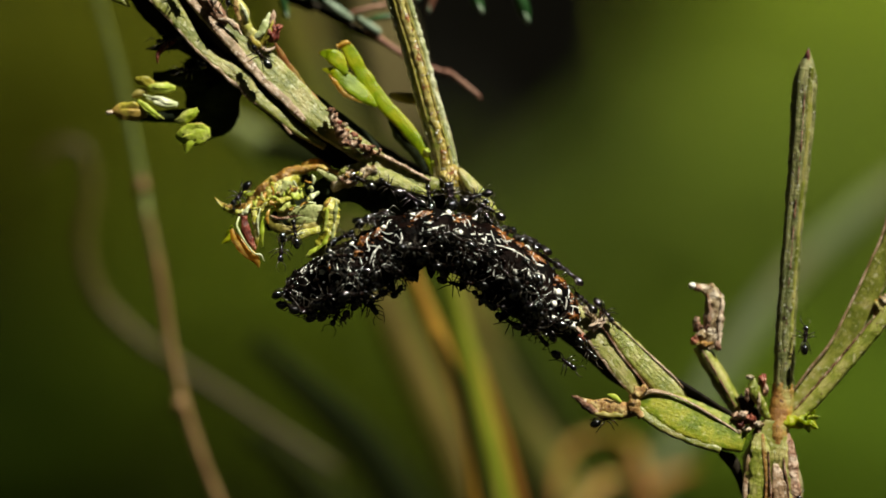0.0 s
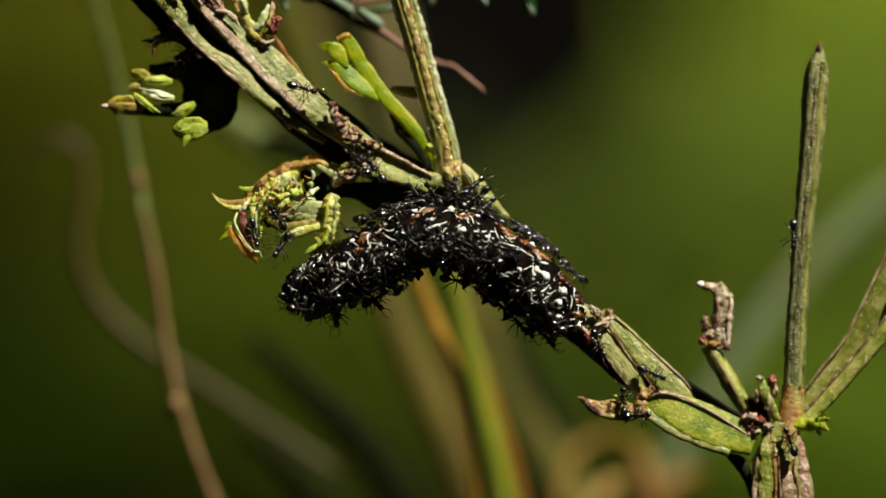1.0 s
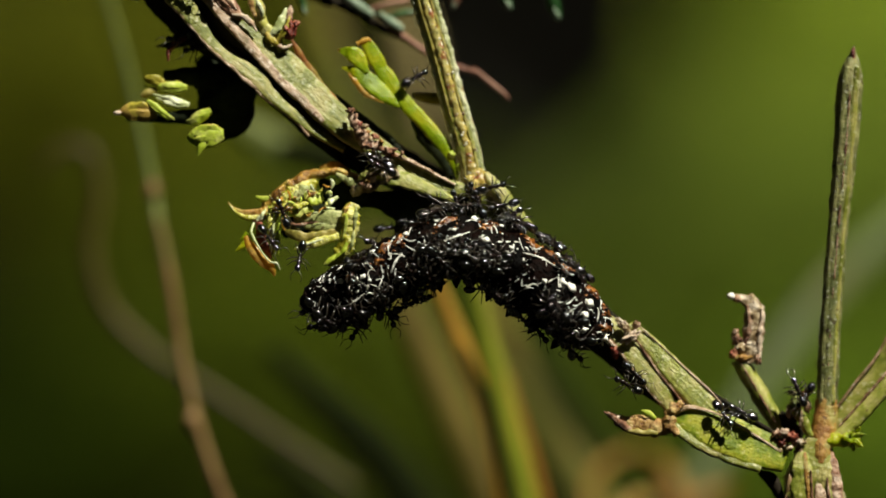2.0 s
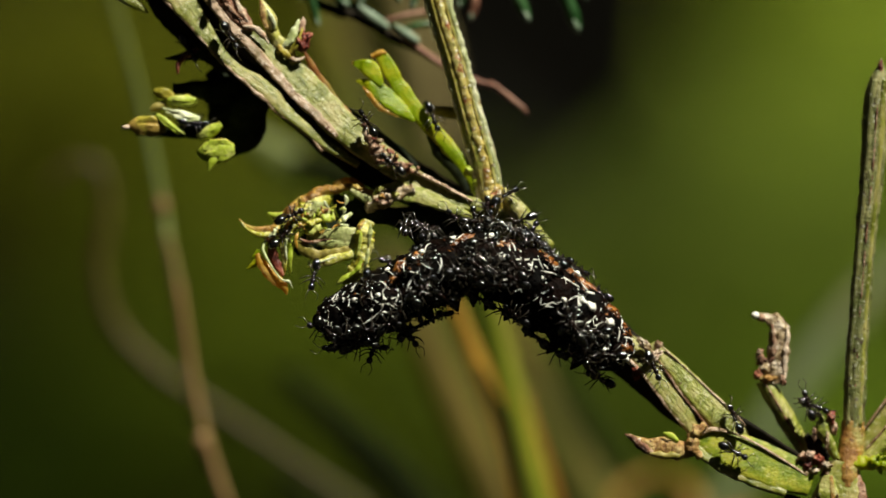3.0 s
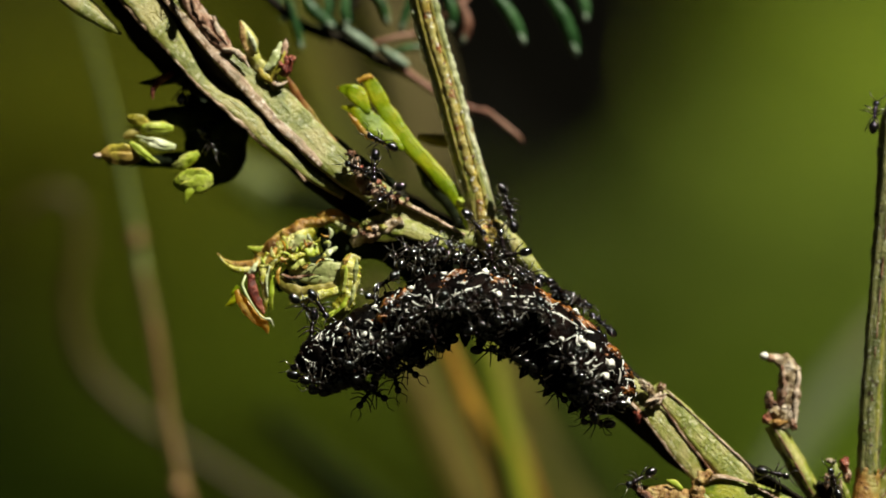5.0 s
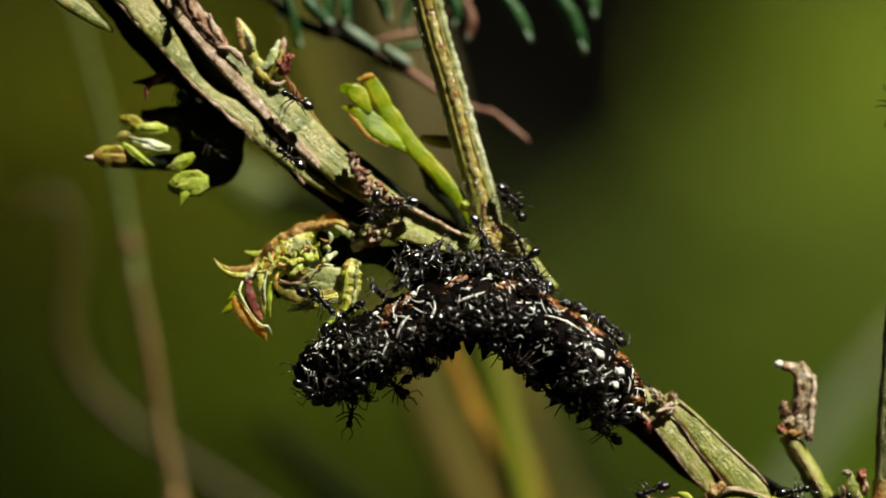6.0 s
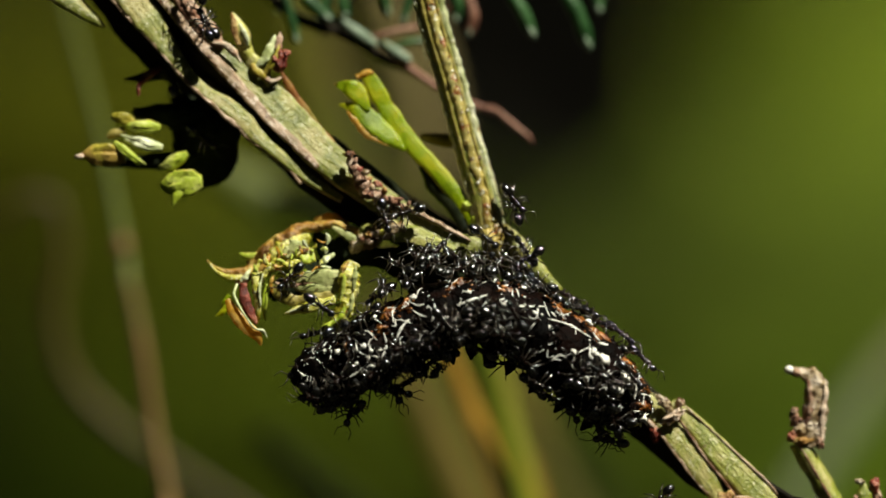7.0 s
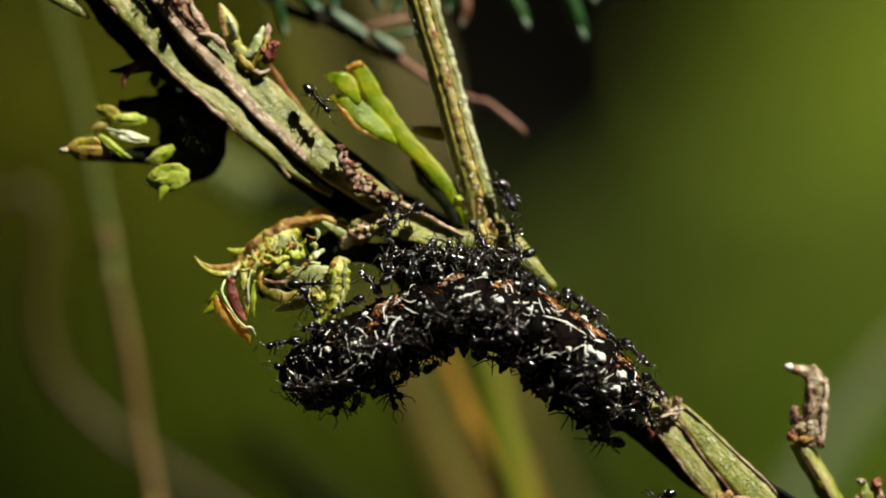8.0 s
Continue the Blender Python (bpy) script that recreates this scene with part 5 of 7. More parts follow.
def top_buds():
    husk = part("dry_husk", sweep([(V(-23.0, -1.5, 25.4), 0.55, 0.2, 10), (V(-22.11, -1.5, 23.60), 0.62, 0.2, 10), (V(-21.25, -1.5, 22.45), 0.66, 0.2, 10), (V(-20.39, -1.55, 21.45), 0.7, 0.2, 10), (V(-19.67, -1.6, 20.59), 0.55, 0.2, 0), (V(-19.1, -1.6, 19.9), 0.2, 0.12, 0)], 50, 16, 0.6, rough=0.14, grain=1.6), HUSK, plant, "torn pinkish brown husk")
    part("husk_edge", sweep([(V(-19.87, -1.9, 20.3), 0.1, 0.08, 0), (V(-18.98, -1.95, 20.2), 0.2, 0.1, 0), (V(-18.27, -1.95, 19.65), 0.22, 0.1, 0), (V(-17.77, -1.85, 18.9), 0.06, 0.08, 0)], 30, 8, 0.9, rough=0.3, grain=2), CUT, husk)
    for k, (pts, mat) in enumerate((((V(-21.4, -1.8, 22.9), V(-20.84, -1.85, 21.72), V(-19.95, -1.9, 20.87)), DRY), ((V(-20.54, -1.75, 22.84), V(-20.09, -1.8, 21.58), V(-19.45, -1.85, 20.73)), CUT), ((V(-22.2, -1.75, 24.2), V(-21.5, -1.8, 22.6), V(-20.6, -1.85, 21.3)), HUSK))):
        part("husk_fold", sweep([(pts[0], 0.1, 0.08, 0), (pts[1], 0.2, 0.1, 20 * k - 15), (pts[2], 0.05, 0.06, 0)], 30, 9, 0.9, rough=0.4, grain=2, seed=k), mat, husk)
    bud = part("bud_spike", sweep([(V(-15.7, -1, 17.2), 0.35, 0.4, 0), (V(-16.3, -1.1, 18.2), 0.62, 0.5, 0), (V(-16.95, -1.1, 18.99), 0.62, 0.5, 0), (V(-17.42, -1.1, 19.78), 0.5, 0.45, 0), (V(-17.61, -1.1, 20.32), 0.4, 0.4, 0)], 30, 14, 0.85, rough=0.14, grain=1.5), BUD_PALE, plant, "cluster of pale buds with red scales")
    part("bud", sweep([(V(-17.39, -1.3, 19.96), 0.36, 0.35, 0), (V(-17.74, -1.4, 20.89), 0.58, 0.42, 0), (V(-18.10, -1.4, 21.67), 0.46, 0.34, 0), (V(-18.48, -1.4, 22.5), 0.1, 0.12, 0)], 24, 12, 0.9, rough=0.1), BUD_PALE, bud, "pointed yellow-brown bud")
    part("bud_scale", sweep([(V(-17.9, -1.7, 20.1), 0.2, 0.1, 0), (V(-18.24, -1.8, 21.21), 0.26, 0.12, 15), (V(-18.31, -1.85, 21.87), 0.2, 0.1, 0), (V(-18.48, -1.6, 22.5), 0.05, 0.06, 0)], 18, 9, 0.8, rough=0.15, grain=2), BUD_TAN, bud)
    part("bud_scale", sweep([(V(-17.3, -1.7, 20.1), 0.15, 0.1, 0), (V(-17.5, -1.85, 20.9), 0.24, 0.12, -15), (V(-17.85, -1.8, 21.7), 0.05, 0.06, 0)], 18, 9, 0.8, rough=0.15, grain=2), BUD_WHITE, bud)
    for k, (pts, w, mat) in enumerate((((V(-16.80, -1.6, 18.35), V(-16.05, -1.75, 19.23), V(-15.59, -1.7, 20.10), V(-15.31, -1.5, 20.89)), 0.36, BUD_WHITE), ((V(-16.2, -1.6, 17.9), V(-15.6, -1.8, 18.7), V(-15.2, -1.8, 19.4), V(-15.0, -1.6, 20.2)), 0.26, BUD_YELLOW),
                                       ((V(-16.2, -1.6, 17.75), V(-15.6, -1.75, 17.62), V(-15.2, -1.7, 17.62), V(-14.8, -1.6, 17.85)), 0.2, CUT), ((V(-17.0, -1.6, 18.8), V(-16.6, -1.7, 18.3), V(-16.2, -1.7, 17.9), V(-15.9, -1.6, 17.6)), 0.3, BUD_YELLOW))):
        part("sepal", sweep([(pts[0], 0.5 * w, 0.1, 0), (pts[1], w, 0.12, 20), (pts[2], 0.8 * w, 0.12, -10), (pts[3], 0.06, 0.06, 0)], 24, 10, 0.8, rough=0.2, grain=2, seed=k), mat, bud)
    part("red_scale", blob(V(-14.98, -1.75, 18.96), (0.5, 0.35, 0.7), rough=0.35, cuts=3, seed=6), DRY_RED, bud, "dark red shrivelled scale")
    part("red_scale", blob(V(-14.55, -1.5, 19.5), (0.4, 0.3, 0.55), turn_to((1, 0, 0.8)), rough=0.35, cuts=3, seed=1), DRY_RED, bud)
    part("red_scale", sweep([(V(-15.2, -1.5, 19.9), 0.3, 0.2, 0), (V(-14.95, -1.5, 20.5), 0.28, 0.18, 0), (V(-14.95, -1.4, 21.1), 0.06, 0.08, 0)], 16, 9, 0.9, rough=0.3, grain=2), HUSK, bud)
    # thin red leaf scales on the shaded side
    sc = part("thorn", sweep([(V(-22.72, 0.5, 18.56), 0.6, 0.5, 0), (V(-24.46, 0.2, 17.95), 0.45, 0.4, 0), (V(-26.3, 0, 17.7), 0.05, 0.08, 0)], 16, 8, 0.9, rough=0.1), BUD_AND_SHADE, plant, "dark thorny scale")
    part("scale", sweep([(V(-23.59, -0.4, 18.54), 0.2, 0.2, 0), (V(-24.58, -0.6, 17.94), 0.28, 0.2, 0), (V(-25.18, -0.6, 17.24), 0.2, 0.2, 0), (V(-25.23, -0.6, 16.44), 0.08, 0.1, 0)], 16, 8, 1.0), DRY_RED, sc, "small red scale")


def flower_cluster():
    # the branch's shadow is put into near-black base, bract and stalks
    ob = part("bud_base", sweep([(V(-17.96, 0.3, 15.56), 0.7, 0.7, 0), (V(-19.48, 1.3, 13.57), 1.7, 0.9, 0), (V(-20.5, 1.8, 11.83), 2.2, 1.0, 0), (V(-21.71, 0.3, 10.05), 0.8, 0.6, 0)], 24, 14, 0.9, rough=0.05), BUD_AND_SHADE, plant, "bud base with its shade painted dark")
    part("shaded_bract", sweep([(V(-22.6, 2.5, 16.9), 0.7, 0.4, 0), (V(-21.3, 2.5, 15.1), 1.5, 0.5, 0), (V(-21.1, 2.5, 13.2), 1.75, 0.5, 0), (V(-21.4, 2.5, 11.3), 1.35, 0.5, 0), (V(-21.8, 2.5, 9.6), 0.4, 0.4, 0)], 24, 14, 0.9, rough=0.08), BUD_AND_SHADE, ob)
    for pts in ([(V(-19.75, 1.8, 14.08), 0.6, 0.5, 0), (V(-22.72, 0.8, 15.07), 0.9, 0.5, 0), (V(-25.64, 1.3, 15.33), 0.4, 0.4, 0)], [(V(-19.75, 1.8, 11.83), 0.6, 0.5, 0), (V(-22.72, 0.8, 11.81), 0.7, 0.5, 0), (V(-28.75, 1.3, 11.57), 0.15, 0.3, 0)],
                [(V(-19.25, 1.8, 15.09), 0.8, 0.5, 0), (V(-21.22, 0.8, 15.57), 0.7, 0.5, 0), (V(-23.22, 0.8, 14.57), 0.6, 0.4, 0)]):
        part("stalk", sweep(pts, 16, 10, 0.9, rough=0.12, grain=1.4), BUD_AND_SHADE, ob)
    def closed(name, a, b, w, mat, label="", rows=3, seed=0):
        """An oblong bud from a to its tip b, wrapped in overlapping pointed sepals."""
        d = b - a
        side = Vector((-d.z, 0, d.x)).normalized()
        core = part(name, sweep([(a, 0.45 * w, 0.4 * w, 0), (a + d * 0.3, 0.95 * w, 0.6 * w, 0), (a + d * 0.65, 0.9 * w, 0.6 * w, 0), (a + d * 0.9, 0.5 * w, 0.4 * w, 0), (b, 0.12 * w, 0.12 * w, 0)], 24, 14, 0.85, rough=0.08, grain=1.6, seed=seed), mat, ob, label)
        rr = random.Random(seed)
        for k in range(rows):
            o = side * ((k + 0.5) / rows - 0.5) * 1.2 * w * MM + Vector((0, -0.46 * w * MM, 0))
            e = b + side * ((k + 0.5) / rows - 0.5) * 2.2 * w * MM + d * rr.uniform(-0.35, 0.12)
            part("sepal", sweep([(a + o * 0.5, 0.16 * w, 0.08, 0), (a + d * 0.35 + o, 0.62 * w, 0.08, rr.uniform(-30, 30)), (a + d * 0.72 + o, 0.44 * w, 0.08, rr.uniform(-30, 30)), (e, 0.05, 0.05, 0)], 16, 9, 0.8, rough=0.14, grain=2, seed=k), mat, core)
        return core

    closed("bud", V(-23.63, -0.7, 14.19), V(-26.14, -0.7, 14.32), 0.5, BUD, "oblong pale green bud", 2, 1)
    closed("bud", V(-23.45, -0.8, 12.72), V(-26.32, -0.8, 13.34), 0.46, BUD_WHITE, "oblong whitish bud", 2, 2)
    closed("bud", V(-25.57, -0.5, 14.64), V(-27.23, -0.5, 15.09), 0.46, BUD_YELLOW, "", 2, 3)
    closed("bud", V(-26.14, -0.6, 12.04), V(-29.28, -0.6, 12.26), 0.85, BUD_YELLOW, "olive-yellow opening bud", 2, 4)
    closed("bud_scale", V(-26.98, -1, 13.11), V(-24.96, -1, 11.5), 0.34, BUD, "", 2, 5)
    closed("bud", V(-21.66, -0.8, 12.32), V(-23.53, -0.8, 11.15), 0.5, BUD, "", 2, 6)
    big = closed("open_bud", V(-20.58, -0.8, 10.26), V(-23.62, -0.8, 9.98), 1.0, BUD, "yellow-green opening bud", 3, 7)
    part("bud_scale", blob(V(-29.44, -0.9, 12.07), (0.35, 0.2, 0.2), rough=0.3), CUT, ob)
    part("bud_scale", sweep([(V(-22.08, -1.2, 9.53), 0.3, 0.12, 0), (V(-22.44, -1.3, 9.08), 0.32, 0.12, 0), (V(-22.7, -1.3, 8.46), 0.05, 0.06, 0)], 12, 8, 0.9, rough=0.12, grain=1.4), BUD, big)
    part("bud", sweep([(V(-26.16, -0.3, 13.93), 0.3, 0.25, 0), (V(-26.96, -0.4, 13.75), 0.34, 0.3, 0), (V(-27.5, -0.4, 13.48), 0.15, 0.2, 0)], 12, 10, 0.9, rough=0.12, grain=1.4), BUD_OLIVE, ob)


def gall():
    root = part("gall", sweep([(V(-9.27, -1.2, 6.6), 0.3, 0.4, 0), (V(-10.8, -1.3, 7.1), 0.3, 0.4, 0), (V(-12.09, -1.3, 7.1), 0.34, 0.5, 0), (V(-13.34, -1.3, 6.85), 0.42, 0.5, 0), (V(-14.53, -1.3, 6.22), 0.5, 0.6, 0), (V(-15.71, -1.3, 5.32), 0.5, 0.6, 0), (V(-16.67, -1.3, 4.40), 0.48, 0.5, 0),
                               (V(-17.40, -1.3, 3.51), 0.42, 0.5, 0), (V(-17.99, -1.3, 2.81), 0.3, 0.4, 0)], 70, 14, 0.9, rough=0.26, grain=1.4), GALL_BROWN, plant, "chewed leaf gall with brown skin and yellow-green torn flesh")

    def strip(name, pts, widths, mat, label="", thick=0.14, rough=0.2, n=36, lean=0, seed=0):
        """A torn piece of leaf along pts."""
        rows = [(p, w, min(thick, w), lean if 0 < i < len(pts) - 1 else 0) for i, (p, w) in enumerate(zip(pts, widths))]
        return part(name, sweep(rows, n, 12, 0.75, rough=rough, grain=1.9, seed=seed), mat, root, label)

    strip("amber_leaf", [V(-9.07, -1.1, 5.74), V(-9.94, -1.0, 6.41), V(-10.54, -0.9, 7.1), V(-11.43, -0.7, 7.55), V(-12.47, -0.5, 7.45)], (0.25, 0.45, 0.55, 0.5, 0.15), AMBER, "thin amber leaf edge with the sun in it", 0.1, 0.1)
    strip("pale_edge", [V(-11.12, -1.6, 6.95), V(-10.23, -1.7, 6.5), V(-9.27, -1.8, 5.89)], (0.1, 0.3, 0.22), GALL_GREY, "", 0.12)
    # near-black sheets paint the shadows between the torn pieces
    strip("hollow", [V(-8.6, -0.6, 5.3), V(-10.09, -0.7, 5.3), V(-11.28, -0.8, 5.3), V(-12.02, -0.8, 6.06), V(-12.3, -0.7, 6.6)], (0.9, 1.0, 0.9, 0.55, 0.2), BUD_AND_SHADE, "hollow of the gall, its shade painted dark", 0.3, 0.1)
    strip("hollow", [V(-9.9, -0.5, 3.6), V(-12.0, -0.6, 3.4), V(-14.5, -0.6, 2.6), V(-15.6, -0.6, 1.8)], (0.6, 1.3, 0.9, 0.3), BUD_AND_SHADE, "hollow of the gall, its shade painted dark", 0.3, 0.1)
    strip("inner_leaf", [V(-12.74, -1.6, 6.35), V(-13.92, -1.8, 5.55), V(-14.80, -1.9, 4.91), V(-15.54, -1.8, 4.2), V(-16.1, -1.8, 3.5)], (0.3, 0.9, 0.9, 0.65, 0.25), GALL, "pale green torn leaf wall", 0.3, 0.22, 60)
    strip("inner_leaf", [V(-13.0, -2.0, 5.9), V(-13.8, -2.15, 5.45), V(-14.5, -2.2, 4.9)], (0.2, 0.52, 0.3), GALL_GREY, "", 0.2, 0.2)
    for k, (pts, w, mat) in enumerate((
            ((V(-13.76, -2.4, 5.2), V(-13.16, -2.6, 4.84), V(-12.62, -2.5, 4.62), V(-12.51, -2.3, 5.39)), (0.2, 0.4, 0.3, 0.1), BUD), ((V(-13.3, -2.3, 5.5), V(-12.9, -2.5, 5.25), V(-12.6, -2.4, 5.0)), (0.1, 0.3, 0.1), GALL),
            ((V(-15.08, -2.4, 3.43), V(-14.34, -2.6, 3.73), V(-13.61, -2.6, 4.03), V(-13.02, -2.4, 3.81)), (0.12, 0.44, 0.42, 0.15), BUD), ((V(-14.7, -2.6, 4.2), V(-14.1, -2.8, 4.3), V(-13.4, -2.7, 4.5)), (0.1, 0.3, 0.1), GALL),
            ((V(-12.14, -2, 4.25), V(-11.55, -2.2, 4.6), V(-10.96, -2, 5.05)), (0.1, 0.28, 0.1), BUD_WHITE), ((V(-12.4, -2.2, 4.0), V(-11.8, -2.3, 4.1), V(-11.2, -2.2, 4.05)), (0.05, 0.12, 0.05), BUD_WHITE))):
        strip("torn_flesh", pts, w, mat, "", 0.16, 0.3, 30, 25, k)
    for k, (pts, w, mat) in enumerate((
            ((V(-15.01, -2.4, 5.08), V(-15.38, -2.7, 4.32), V(-15.96, -2.7, 3.58), V(-16.19, -2.6, 2.89)), (0.1, 0.2, 0.2, 0.08), GALL), ((V(-15.6, -2.3, 5.0), V(-16.0, -2.6, 4.3), V(-16.4, -2.6, 3.7)), (0.1, 0.22, 0.1), AMBER),
            ((V(-16.27, -2.3, 4.61), V(-16.63, -2.6, 3.43), V(-16.55, -2.7, 2.10), V(-16.37, -2.6, 0.92), V(-16.48, -2.4, 0.04)), (0.14, 0.3, 0.22, 0.18, 0.08), GALL), ((V(-16.1, -2.8, 3.6), V(-16.35, -2.9, 2.4), V(-16.25, -2.8, 1.2)), (0.05, 0.1, 0.05), BUD_WHITE),
            ((V(-15.82, -2.4, 2.84), V(-15.93, -2.6, 1.81), V(-15.99, -2.6, 0.92), V(-15.93, -2.4, 0.18)), (0.1, 0.2, 0.14, 0.05), BUD), ((V(-17.0, -2.2, 4.0), V(-17.35, -2.4, 3.4), V(-17.7, -2.3, 3.0)), (0.08, 0.2, 0.1), BUD_WHITE),
            ((V(-15.3, -2.6, 3.5), V(-15.5, -2.8, 2.9), V(-15.4, -2.7, 2.2)), (0.06, 0.16, 0.06), AMBER))):
        strip("torn_strip", pts, w, mat, "", 0.12, 0.25, 34, 10, k)
    strip("amber_scale", [V(-18.64, -2.8, 1.7), V(-18.24, -3, 0.87), V(-17.35, -3.1, -0.16), V(-16.46, -3, -0.95), V(-16.22, -2.9, -1.62)], (0.2, 0.42, 0.46, 0.34, 0.06), AMBER, "amber orange scale", 0.2, 0.08)
    strip("scale_edge", [V(-17.97, -2.6, 2.84), V(-18.16, -3.1, 2.03), V(-17.51, -3.4, 0.77), V(-16.70, -3.4, -0.33), V(-16.06, -3.2, -0.55), V(-15.75, -3.0, -1.10)], (0.08, 0.12, 0.08, 0.07, 0.1, 0.03), BUD_WHITE, "cream edge of the scale", 0.12, 0.2)
    strip("inner_scale", [V(-17.54, -2.3, 2.87), V(-17.42, -2.5, 1.81), V(-17.0, -2.5, 0.85), V(-16.55, -2.6, -0.11)], (0.25, 0.4, 0.34, 0.1), DRY_RED, "dark maroon inner scale", 0.2, 0.16)
    strip("horn", [V(-17.30, -1.6, 3.80), V(-18.65, -1.6, 3.66), V(-19.47, -1.6, 3.9), V(-20.18, -1.6, 4.56)], (0.3, 0.28, 0.17, 0.06), GALL_BROWN, "", 0.2, 0.12)
    strip("horn", [V(-17.39, -1.7, 3.43), V(-18.50, -1.8, 3.26), V(-19.4, -1.8, 3.65), V(-20.0, -1.7, 4.35)], (0.2, 0.24, 0.13, 0.05), GALL, "", 0.15, 0.16)
    strip("spike", [V(-16.42, -1.4, 4.94), V(-17.26, -1.4, 4.84), V(-17.85, -1.4, 5.09)], (0.25, 0.24, 0.05), BUD, "", 0.15, 0.16)
    strip("spike", [V(-18.30, -1.5, 1.56), V(-18.95, -1.5, 0.88), V(-19.54, -1.5, 0.5)], (0.25, 0.22, 0.05), YOUNG, "", 0.15, 0.2)
    strip("spike", [V(-18.5, -1.5, 2.0), V(-18.9, -1.5, 1.6), V(-19.1, -1.5, 1.3)], (0.2, 0.16, 0.04), YOUNG, "", 0.15, 0.2)
    strip("web", [V(-14.60, -2, 3.12), V(-13.02, -2.2, 3.22), V(-11.54, -2.3, 3.26), V(-10.41, -2.1, 3.44)], (0.2, 0.55, 0.72, 0.4), GALL_GREY, "greyish webbed gall wall", 0.25, 0.08)
    strip("web", [V(-13.76, -2.1, 2.6), V(-12.43, -2.3, 2.5), V(-11.10, -2.2, 2.56), V(-10.3, -2.1, 2.7)], (0.2, 0.45, 0.5, 0.3), GALL_GREY, "", 0.25, 0.1, seed=4)
    strip("dark_crease", [V(-15.2, -2.5, 2.95), V(-14.4, -2.7, 2.65), V(-13.3, -2.7, 2.85), V(-12.2, -2.6, 2.95)], (0.05, 0.16, 0.08, 0.03), DRY, "", 0.1, 0.3)
    strip("lower_leaf", [V(-15.53, -2.2, 2.77), V(-14.79, -2.4, 2.11), V(-13.75, -2.4, 1.65), V(-12.42, -2.4, 1.81), V(-11.04, -2.3, 2.11)], (0.15, 0.5, 0.42, 0.4, 0.3), BUD_OLIVE, "olive folded leaf", 0.25, 0.14)
    strip("lower_leaf", [V(-14.58, -2.6, 0.66), V(-13.45, -2.8, 1.00), V(-12.27, -2.8, 1.34), V(-10.84, -2.6, 1.72)], (0.06, 0.32, 0.36, 0.3), GALL, "pale pointed leaf", 0.2, 0.14)
    strip("lower_leaf", [V(-14.5, -2.9, 0.75), V(-13.4, -3.0, 1.1), V(-12.2, -3.0, 1.5)], (0.03, 0.09, 0.04), BUD_WHITE, "", 0.08, 0.2)
    strip("leaf_column", [V(-9.55, -2.4, 4.36), V(-9.91, -2.7, 3.59), V(-9.93, -2.8, 2.56), V(-10.08, -2.8, 1.37), V(-10.64, -2.7, 0.19), V(-11.68, -2.5, -0.75)], (0.4, 0.75, 0.68, 0.6, 0.62, 0.12), GALL, "crinkled yellow-green leaf column", 0.3, 0.24, 60)
    for k, (pts, w, mat) in enumerate((((V(-9.4, -2.9, 4.2), V(-9.45, -3.1, 3.3), V(-9.55, -3.1, 2.4)), (0.08, 0.2, 0.08), GALL_GREY), ((V(-10.2, -3.0, 3.6), V(-10.25, -3.1, 2.6), V(-10.5, -3.1, 1.5)), (0.08, 0.18, 0.06), BUD), ((V(-10.0, -3.0, 1.4), V(-10.5, -3.1, 0.5), V(-11.3, -3.0, -0.3)), (0.08, 0.2, 0.08), BUD),
                                       ((V(-9.9, -2.7, 4.5), V(-10.3, -2.9, 4.0), V(-10.2, -2.9, 3.4)), (0.08, 0.18, 0.08), GALL_BROWN), ((V(-9.6, -3.0, 2.2), V(-9.7, -3.1, 1.3), V(-10.1, -3.0, 0.4)), (0.06, 0.16, 0.05), GALL_GREY), ((V(-11.0, -2.9, 0.2), V(-11.6, -3.0, -0.3), V(-12.1, -2.9, -0.7)), (0.1, 0.22, 0.05), BUD))):
        strip("torn_flake", pts, w, mat, "", 0.1, 0.3, 24, 20, k)
    r = random.Random(5)
    for k in range(26):
        x, z = r.uniform(-1, 1), r.uniform(-1, 1)
        q = V(-14.0, -2.7, 4.3) + Vector((x * 2.6, 0, (z * 1.2 + 0.75 * x))) * MM
        d = Vector((r.uniform(-1, 1), r.uniform(-0.3, 0.3), r.uniform(-1, 1))).normalized() * r.uniform(0.2, 0.5) * MM
        n = Vector((-d.z, 0, d.x)) * 0.3
        part("flake", sweep([(q - d, 0.04, 0.05, 0), (q + n, r.uniform(0.08, 0.2), 0.07, r.uniform(-40, 40)), (q + d, 0.04, 0.05, 0)], 8, 7, 0.9, rough=0.3, grain=2), (GALL, BUD, BUD_WHITE, GALL_BROWN, AMBER)[k % 5], root)
    part("stalk", sweep([(V(-9.79, -1.5, 5.35), 0.3, 0.35, 0), (V(-8.90, -1.8, 5.95), 0.55, 0.45, 0), (V(-8.16, -1.9, 6.2), 0.6, 0.5, 0), (V(-7.13, -1.8, 6.66), 0.5, 0.4, 0), (V(-5.94, -1.6, 7.13), 0.35, 0.4, 0)], 30, 12, 0.9, rough=0.35, grain=2), DRY_PALE, root, "rusty torn stalk of the gall")
    for k, (q, m) in enumerate(((V(-8.9, -2.3, 6.1), DRY), (V(-8.4, -2.4, 5.9), HUSK), (V(-8.0, -2.4, 6.5), CUT), (V(-7.4, -2.3, 6.6), GALL), (V(-8.5, -2.4, 6.4), RUST))):
        part("crumb", blob(q, (0.26, 0.2, 0.22), rough=0.4, cuts=3, seed=k), m, root)
